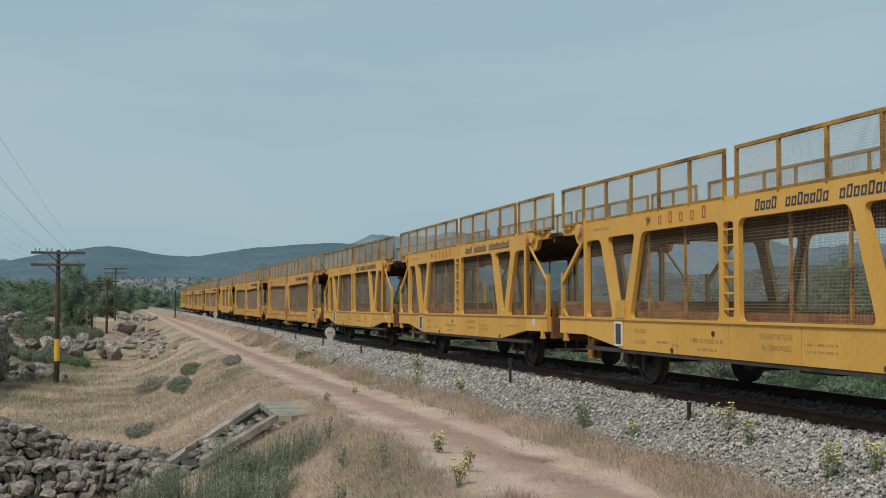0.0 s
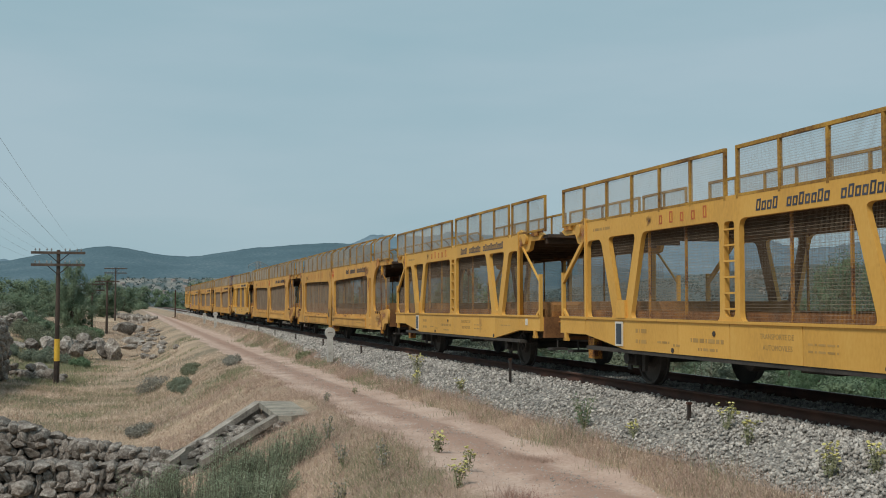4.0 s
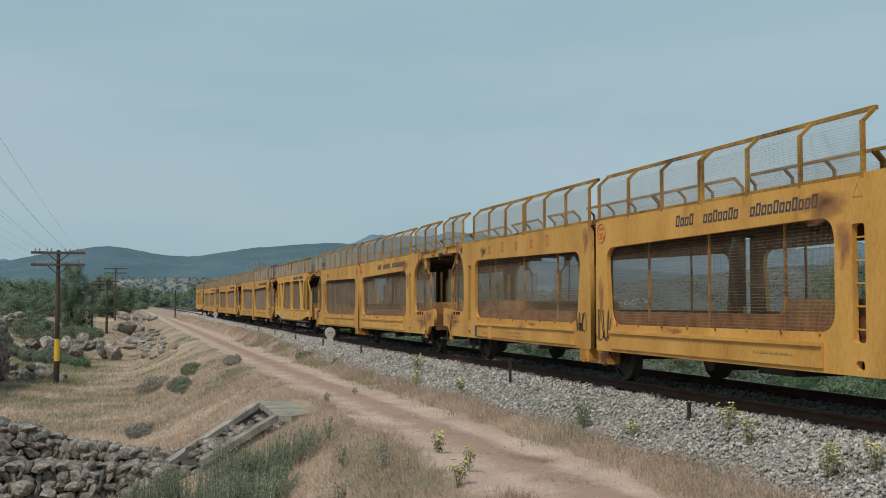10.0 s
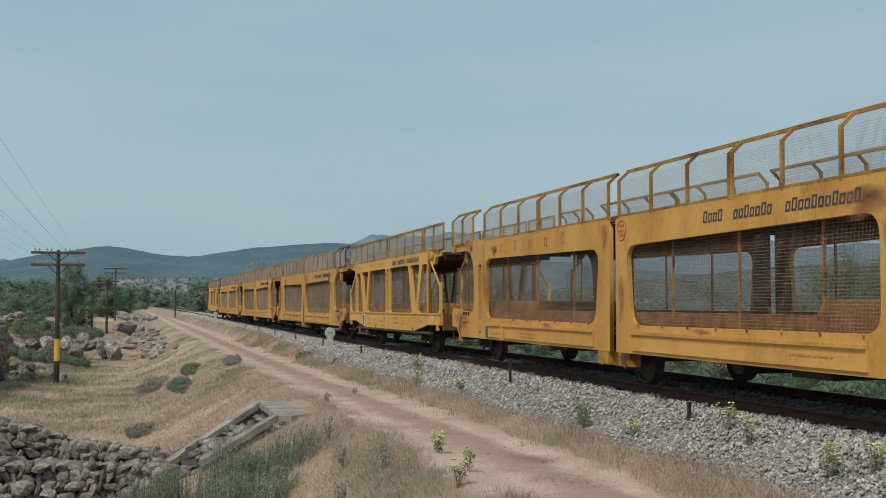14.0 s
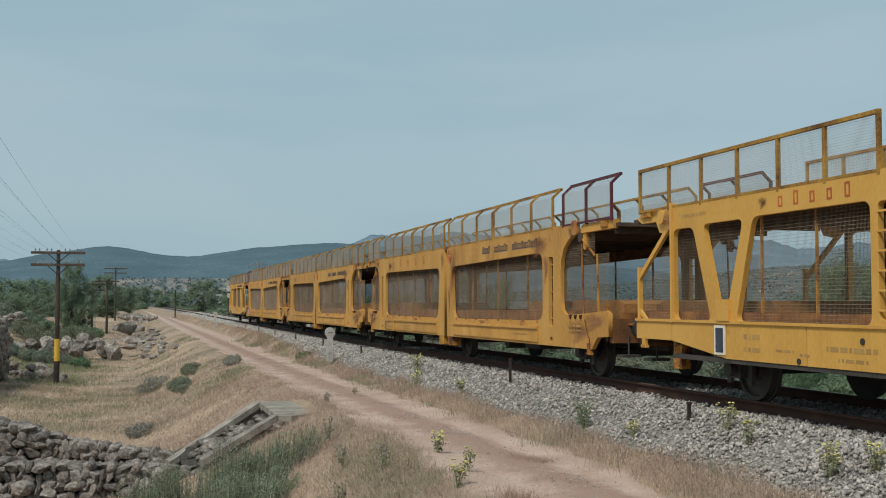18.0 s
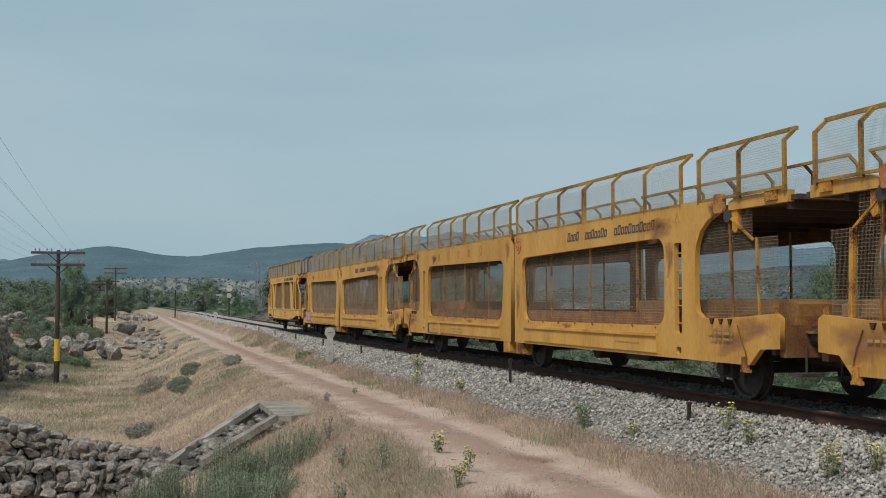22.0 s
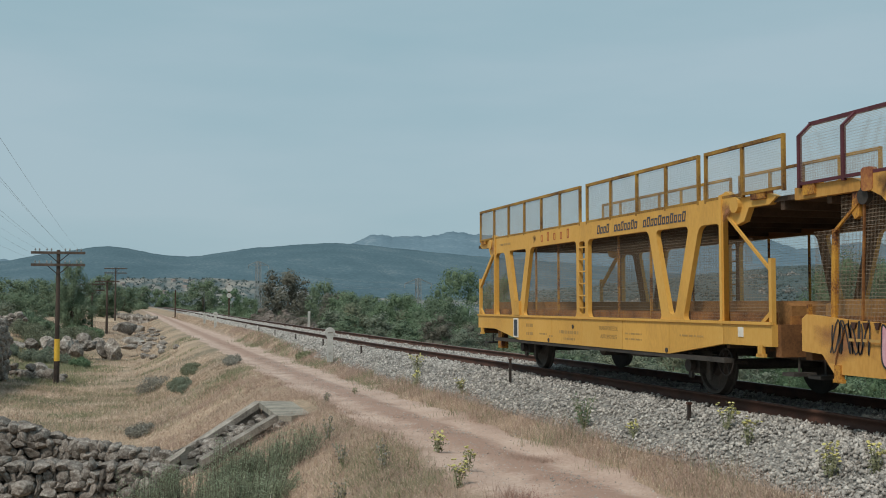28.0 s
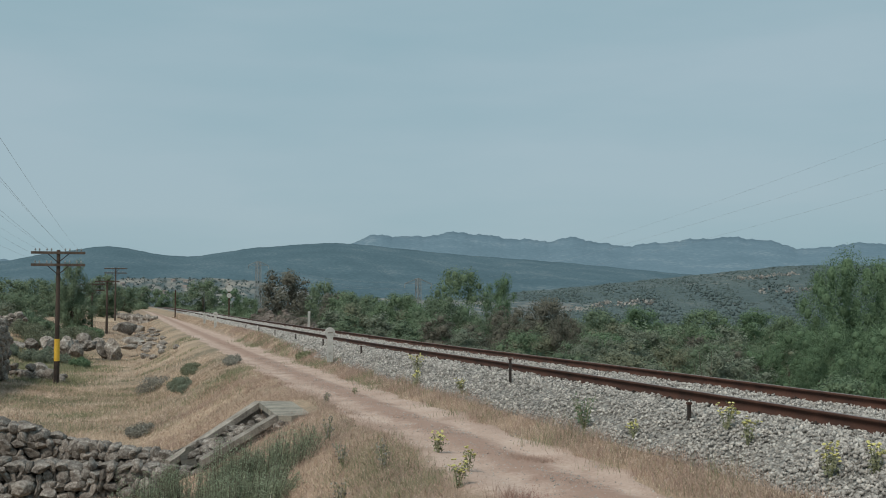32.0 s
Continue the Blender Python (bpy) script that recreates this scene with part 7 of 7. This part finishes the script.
part("wing_wall", prism(Shape(), (2.72, 20.9), (1.35, 20.75), -0.86, -1.62, -2.7, 0.22), CONCRETE_DARK, culvert, "sloping concrete wing wall")


for (ca, cb, za, zb) in (((2.71, 23.82), (0.83, 23.245), -0.835, -1.945), ((2.71, 20.9), (1.33, 20.747), -0.835, -1.595)):
    d = (Vector((*ca, za)) - Vector((*cb, zb)))
    side = Vector((-d.y, d.x, 0)).normalized() * 0.15
    cp = Shape()
    cp.add([tuple(Vector((*e, z + dz)) + o) for e, z in ((ca, za), (cb, zb)) for o in (-side, side) for dz in (-0.13, 0.0)], [(0, 1, 3, 2), (4, 6, 7, 5), (0, 4, 5, 1), (2, 3, 7, 6), (0, 2, 6, 4), (1, 5, 7, 3)])
    part("coping", cp, CONCRETE_OLD, culvert, "pale weathered concrete coping")


# ---- line-side posts and poles ----
def marker_post(x, y, z0, high, wide, label):
    p = tagged(new("marker_post"), label, "post", "concrete marker posts")
    p.matrix_basis = pose(x, y, z0)
    n = 16
    head = [(wide * 0.5 * math.cos(a), high - wide * 0.5 + wide * 0.5 * math.sin(a)) for a in [math.pi * k / n for k in range(n + 1)]]
    prof = [(-wide * 0.28, 0), (wide * 0.28, 0), (wide * 0.28, high - wide * 1.05), (wide * 0.5, high - wide * 0.75)] + head + [(-wide * 0.5, high - wide * 0.75), (-wide * 0.28, high - wide * 1.05)]
    me = Shape()
    m = len(prof)
    me.add([(u, s, z) for s in (-0.06, 0.06) for u, z in prof], [(k, (k + 1) % m, m + (k + 1) % m, m + k) for k in range(m)] + [tuple(range(m - 1, -1, -1)), tuple(range(m, 2 * m))])
    part("post", me, WHITEWASH, p, "flaking whitewashed concrete")
    part("number_bar", Shape().box(-wide * 0.25, wide * 0.25, -0.066, -0.06, high - wide * 0.6, high - wide * 0.45), CONCRETE_OLD, p, "worn grey marking")
    return p


marker_post(6.2, 34.7, -0.62, 1.10, 0.31, "round-headed whitewashed concrete kilometre post")
marker_post(6.2, 93.8, -0.45, 0.88, 0.30, "small whitewashed concrete post beside the ballast")
marker_post(6.2, 82.1, -0.55, 1.15, 0.32, "whitewashed concrete marker post beside the ballast")
for k in range(9):
    y = 12.75 + 6.85 * k
    st = tagged(new("track_stake"), "short dark iron stake in the ballast shoulder", "stake", "iron stakes")
    st.matrix_basis = pose(6.92, y, float(lift(y)) - (0.42 if k == 1 else 0.32), 0 if k != 2 else -14, 0)
    part("stake", Shape().bar((0, 0, 0), (0, 0, 0.29 if k != 1 else 0.62), 0.045, 0.03), IRON, st, "dark rusted iron bar")
    part("cap", Shape().box(-0.03, 0.03, -0.025, 0.025, 0.28 if k != 1 else 0.61, 0.31 if k != 1 else 0.64), RAIL_SIDE, st, "rusty top")


def telegraph_pole(x, y, z0, high, arms, band, label, arm_half=0.98):
    p = tagged(new("telegraph_pole"), label, "pole", "telegraph poles")
    p.matrix_basis = pose(x, y, z0)
    part("mast", Shape().rod((0, 0, -0.3), (0, 0, high), 0.115, 12, 0.075), POLE_WOOD, p, "weathered round timber mast")
    if band:
        part("yellow_band", Shape().rod((0, 0, 0.98), (0, 0, 1.92), 0.122, 12, 0.114), ROAD_YELLOW, p, "yellow painted band")
        part("dark_foot", Shape().rod((0, 0, -0.1), (0, 0, 0.98), 0.125, 12, 0.12), IRON, p, "dark tarred foot")
    for k in range(arms):
        z = high - 0.12 - 0.52 * k
        arm = part("crossarm", Shape().bar((-arm_half, -0.09, z), (arm_half, -0.09, z), 0.09, 0.11), POLE_WOOD, p, "dark timber crossarm")
        for s in (-1, 1):
            part("brace", Shape().bar((s * 0.42, -0.09, z - 0.05), (0, -0.09, z - 0.42), 0.02, 0.035), IRON, p, "iron crossarm brace")
            for q in (0.93, 0.76, 0.46, 0.28):
                if q * 1.02 < arm_half:
                    part("insulator", Shape().lathe((s * q, -0.09, z + 0.05), (0, 0, 1), [(0, 0.012), (0.04, 0.012), (0.05, 0.034), (0.09, 0.036), (0.12, 0.022), (0.14, 0.02)], 10), INSULATOR, arm, "small grey insulator, lightened for its glint")
    return p


telegraph_pole(-2.86, 49.9, -2.2, 5.72, 2, True, "weathered wooden telegraph pole with two crossarms and yellow band", 1.1)
telegraph_pole(-2.85, 98.0, -1.75, 4.7, 2, False, "weathered wooden telegraph pole with two crossarms", 1.0)
telegraph_pole(-1.62, 96.0, -1.75, 4.9, 1, False, "weathered wooden telegraph pole with one crossarm")
telegraph_pole(-1.35, 135.0, -1.4, 6.8, 2, False, "weathered wooden telegraph pole with two crossarms", 1.3)
telegraph_pole(-2.2, -2.5, -1.4, 5.1, 2, True, "weathered wooden telegraph pole with two crossarms and yellow band", 1.1)


def wire(a, b, sag, r, label, group):
    a, b = Vector(a), Vector(b)
    n = 14
    pts = [a.lerp(b, k / n) - Vector((0, 0, sag * 4 * (k / n) * (1 - k / n))) for k in range(n + 1)]
    s = Shape()
    side = (b - a).cross(Vector((0, 0, 1))).normalized() * r
    up = Vector((0, 0, r))
    s.add([tuple(p + o) for p in pts for o in (side, up, -side, -up)], [(4 * k + m, 4 * k + (m + 1) % 4, 4 * k + 4 + (m + 1) % 4, 4 * k + 4 + m) for k in range(n) for m in range(4)])
    return tagged(new("overhead_wire", s.mesh("overhead_wire", CABLE)), label, "wire", group)


for z in (3.6, 3.08):
    for q in (-0.93, -0.46, 0.28, 0.76):
        wire((-2.86 + q, 49.8, z), (-2.2 + q, -2.6, z + 0.08), 0.2, 0.0022, "thin telegraph wire between the poles", "telegraph wires")


def lattice_pylon(x, y, z0, high, half, arm, label):
    p = tagged(new("lattice_pylon"), label, "pylon", "power line pylons")
    p.matrix_basis = pose(x, y, z0, 0, 0, 20)
    for sx_ in (-1, 1):
        for sy_ in (-1, 1):
            part("leg", Shape().bar((sx_ * half, sy_ * half, -0.2), (sx_ * half * 0.6, sy_ * half * 0.6, high), 0.085, 0.085), STEEL_GREY, p, "grey steel leg")
    n = 9
    for k in range(n):
        z, z2 = high * k / n, high * (k + 1) / n
        a, b = half * (1 - 0.4 * k / n), half * (1 - 0.4 * (k + 1) / n)
        s = 1 if k % 2 else -1
        br = Shape()
        for u, v in (((s * a, -a), (-s * b, -b)), ((s * a, a), (-s * b, b))):
            br.bar((u[0], u[1], z), (v[0], v[1], z2), 0.05, 0.05)
        for u, v in (((-a, s * a), (-b, -s * b)), ((a, s * a), (b, -s * b))):
            br.bar((u[0], u[1], z), (v[0], v[1], z2), 0.05, 0.05)
        part("lattice_brace", br, STEEL_GREY, p, "grey steel lattice bracing")
    for s in (-1, 1):
        part("crossarm", Shape().bar((0, 0, high), (s * arm, 0, high - 0.75), 0.10, 0.10).bar((0, 0, high - 0.75), (s * arm, 0, high - 0.75), 0.05, 0.05), STEEL_GREY, p, "drooping steel crossarm")
        part("insulator_string", Shape().lathe((s * arm, 0, high - 0.8), (0, 0, -1), [(0, 0.03), (0.1, 0.07), (0.2, 0.04), (0.3, 0.07), (0.4, 0.04), (0.5, 0.06), (0.6, 0.02)], 8), INSULATOR, p, "hanging insulator string")
    return p


lattice_pylon(21.5, 190.0, -2.5, 10.9, 0.50, 1.9, "grey steel lattice power pylon with drooping arms")
lattice_pylon(38.0, 145.0, -6.0, 10.6, 0.42, 2.2, "grey steel lattice power pylon with drooping arms")
for (o, z) in ((-2.0, 3.1), (0.0, 4.0), (2.0, 3.1)):
    wire((38.0 + o, 145.0, z), (21.5 + o * 0.9, 190.0, z + 4.0), 1.0, 0.009, "thin power line wire", "power line wires")
wire((38.0, 145.0, 4.4), (33.0, 34.0, 9.6), 1.5, 0.0032, "thin power line wire", "power line wires")
wire((36.0, 145.0, 3.4), (31.6, 34.0, 8.0), 1.4, 0.0032, "thin power line wire", "power line wires")
wire((40.0, 145.0, 3.4), (34.4, 34.0, 7.6), 1.4, 0.0032, "thin power line wire", "power line wires")

signal = tagged(new("railway_sign"), "railway sign post with two round white discs", "sign")
signal.matrix_basis = pose(12.5, 143.0, -1.2)
part("post", Shape().rod((0, 0, -0.4), (0, 0, 4.9), 0.09, 10), RAIL_SIDE, signal, "rust-brown post")
for z, r in ((4.3, 0.41), (3.4, 0.31)):
    part("disc", Shape().lathe((0.0, -0.10, z), (0, -1, 0), [(0, r), (0.03, r)], 20), WHITEWASH, signal, "round white disc")
for x, y, h in ((5.9, 145.0, 3.5), (13.4, 204.0, 5.6)):
    lp = tagged(new("line_post"), "plain dark upright post beside the line", "post")
    lp.matrix_basis = pose(x, y, -0.6 if x < 7 else -1.2)
    part("post", Shape().rod((0, 0, -0.3), (0, 0, h), 0.085, 10, 0.07), RAIL_SIDE if x < 7 else STEEL_GREY, lp, "weathered upright post")
fp = tagged(new("fence_post"), "weathered white fence post beyond the track", "post")
fp.matrix_basis = pose(14.5, 91.3, float(ground_z(14.5, 91.3)))
part("post", Shape().bar((0, 0, -0.2), (0.05, 0, 2.5), 0.20, 0.18), WHITEWASH, fp, "flaking white post")
dw = tagged(new("dry_stalks"), "tall pale dry stalks beyond the track", "weed")
dw.matrix_basis = pose(14.2, 25.2, float(ground_z(14.2, 25.2)))
for k in range(5):
    part("stalk", Shape().rod((0.06 * k - 0.1, 0, 0), (0.14 * k - 0.35 + 0.1 * math.sin(k * 3.0), 0.05, 1.6 + 0.3 * math.sin(k * 2.0)), 0.009, 5, 0.006), BARK, dw, "pale dry stalk")


BLACK_AT, PINK_AT = 17.4, 16.62


# ---- paint and damage that set single wagons apart ----
def ribbon(wagon, pts, width, paint, label, off=0.0125):
    """A painted line on the near side, one joined strip."""
    v, f = [], []
    for k, (u, z) in enumerate(pts):
        a, b = pts[max(k - 1, 0)], pts[min(k + 1, len(pts) - 1)]
        d = Vector((b[0] - a[0], b[1] - a[1])).normalized() if a != b else Vector((1, 0))
        for s_ in (-1, 1):
            v.append((-HALF - off, u - d.y * s_ * width / 2, z + d.x * s_ * width / 2))
        if k:
            f.append((2 * k - 2, 2 * k - 1, 2 * k + 1, 2 * k))
    return part("sprayed_line", Shape().add(v, f), paint, wagon, label)


def strokes(wagon, paths, u, z, size, r, paint, label):
    """Sprayed lines on the near side."""
    for path_pts in paths:
        ribbon(wagon, [(u - a * size, z + b * size) for a, b in path_pts], r, paint, label)


def loops(n, wide, high, seed, turns=3.0):
    rng = np.random.default_rng(seed)
    ph = rng.uniform(0, 6, 3)
    return [(wide * k / n + 0.12 * math.sin(turns * math.tau * k / n + ph[0]), high * (0.5 + 0.45 * math.sin(turns * math.tau * k / n * 1.3 + ph[1]))) for k in range(n + 1)]


strokes(W_LIST[0], [loops(36, 0.9, 0.8, 1), loops(24, 0.7, 0.35, 2, 2)], 9.86, 0.78, 0.42, 0.018, SPRAY_BLACK, "black sprayed scribble")
strokes(W_LIST[0], [loops(40, 1.0, 1.0, 3), loops(24, 0.8, 0.3, 4, 1)], 9.02, 0.66, 0.52, 0.018, SPRAY_BLACK, "black sprayed scribble")
strokes(W_LIST[4], [loops(44, 1.6, 1.0, 5, 4), loops(30, 1.2, 0.9, 6)], BLACK_AT, 0.70, 0.40, 0.022, SPRAY_BLACK, "black sprayed scribble")
strokes(W_LIST[4], [loops(24, 0.8, 0.9, 8, 3)], PINK_AT - 0.2, 1.40, 0.30, 0.02, SPRAY_BLACK, "black sprayed scribble")
for k, (a, wide) in enumerate(((0.0, 0.34), (0.36, 0.42), (0.80, 0.34))):
    blob = fillet([(PINK_AT - a, 0.60), (PINK_AT - a - wide, 0.57), (PINK_AT - a - wide * 0.9, 1.05), (PINK_AT - a - wide * 0.5, 0.92), (PINK_AT - a - 0.02, 1.08)], 0.14)
    part("sprayed_block", Shape().slab(blob, -HALF - 0.0125, -HALF - 0.0105), SPRAY_PINK, W_LIST[4], "pink sprayed letter-like block")
    ribbon(W_LIST[4], blob + blob[:1], 0.022, SPRAY_BLACK, "black outline of the pink block", 0.015)
for wagon, end in ((W_LIST[4], 1), (W_LIST[2], 0)):
    for ob in wagon.children:
        if ob.name.startswith("railing_panel") and ob.get("end") == end:
            ob.material_slots[0].link = "OBJECT"
            ob.material_slots[0].material = RAIL_MAROON
            ob["label"] = "dark maroon railing frame"


def motions():
    """The train rolls towards -y; its wheelsets turn with it."""
    r = 0.41
    times = [0.5 * k for k in range(65)]
    turns, last = [0.0], 0.0
    for k in range(1, 961):
        t = k / FPS
        if rolled(t) / r - last > 1.18 or k == 960:
            turns.append(t)
            last = rolled(t) / r
    for wagon, at in TRAIN:
        rows = []
        for t in times:
            y = at - rolled(t)
            a, b = float(lift(y + 2)), float(lift(y + 9))
            rows.append((t, pose(XC, y, a - 2 * (b - a) / 7, math.degrees(math.atan2(b - a, 7)))))
        walk(wagon, rows)
        for ws in wagon.children:
            if ws.name.startswith("wheelset"):
                seat = ws.matrix_basis.translation.copy()
                walk(ws, [(t, Matrix.Translation(seat) @ Matrix.Rotation(rolled(t) / r, 4, "X")) for t in turns])


motions()
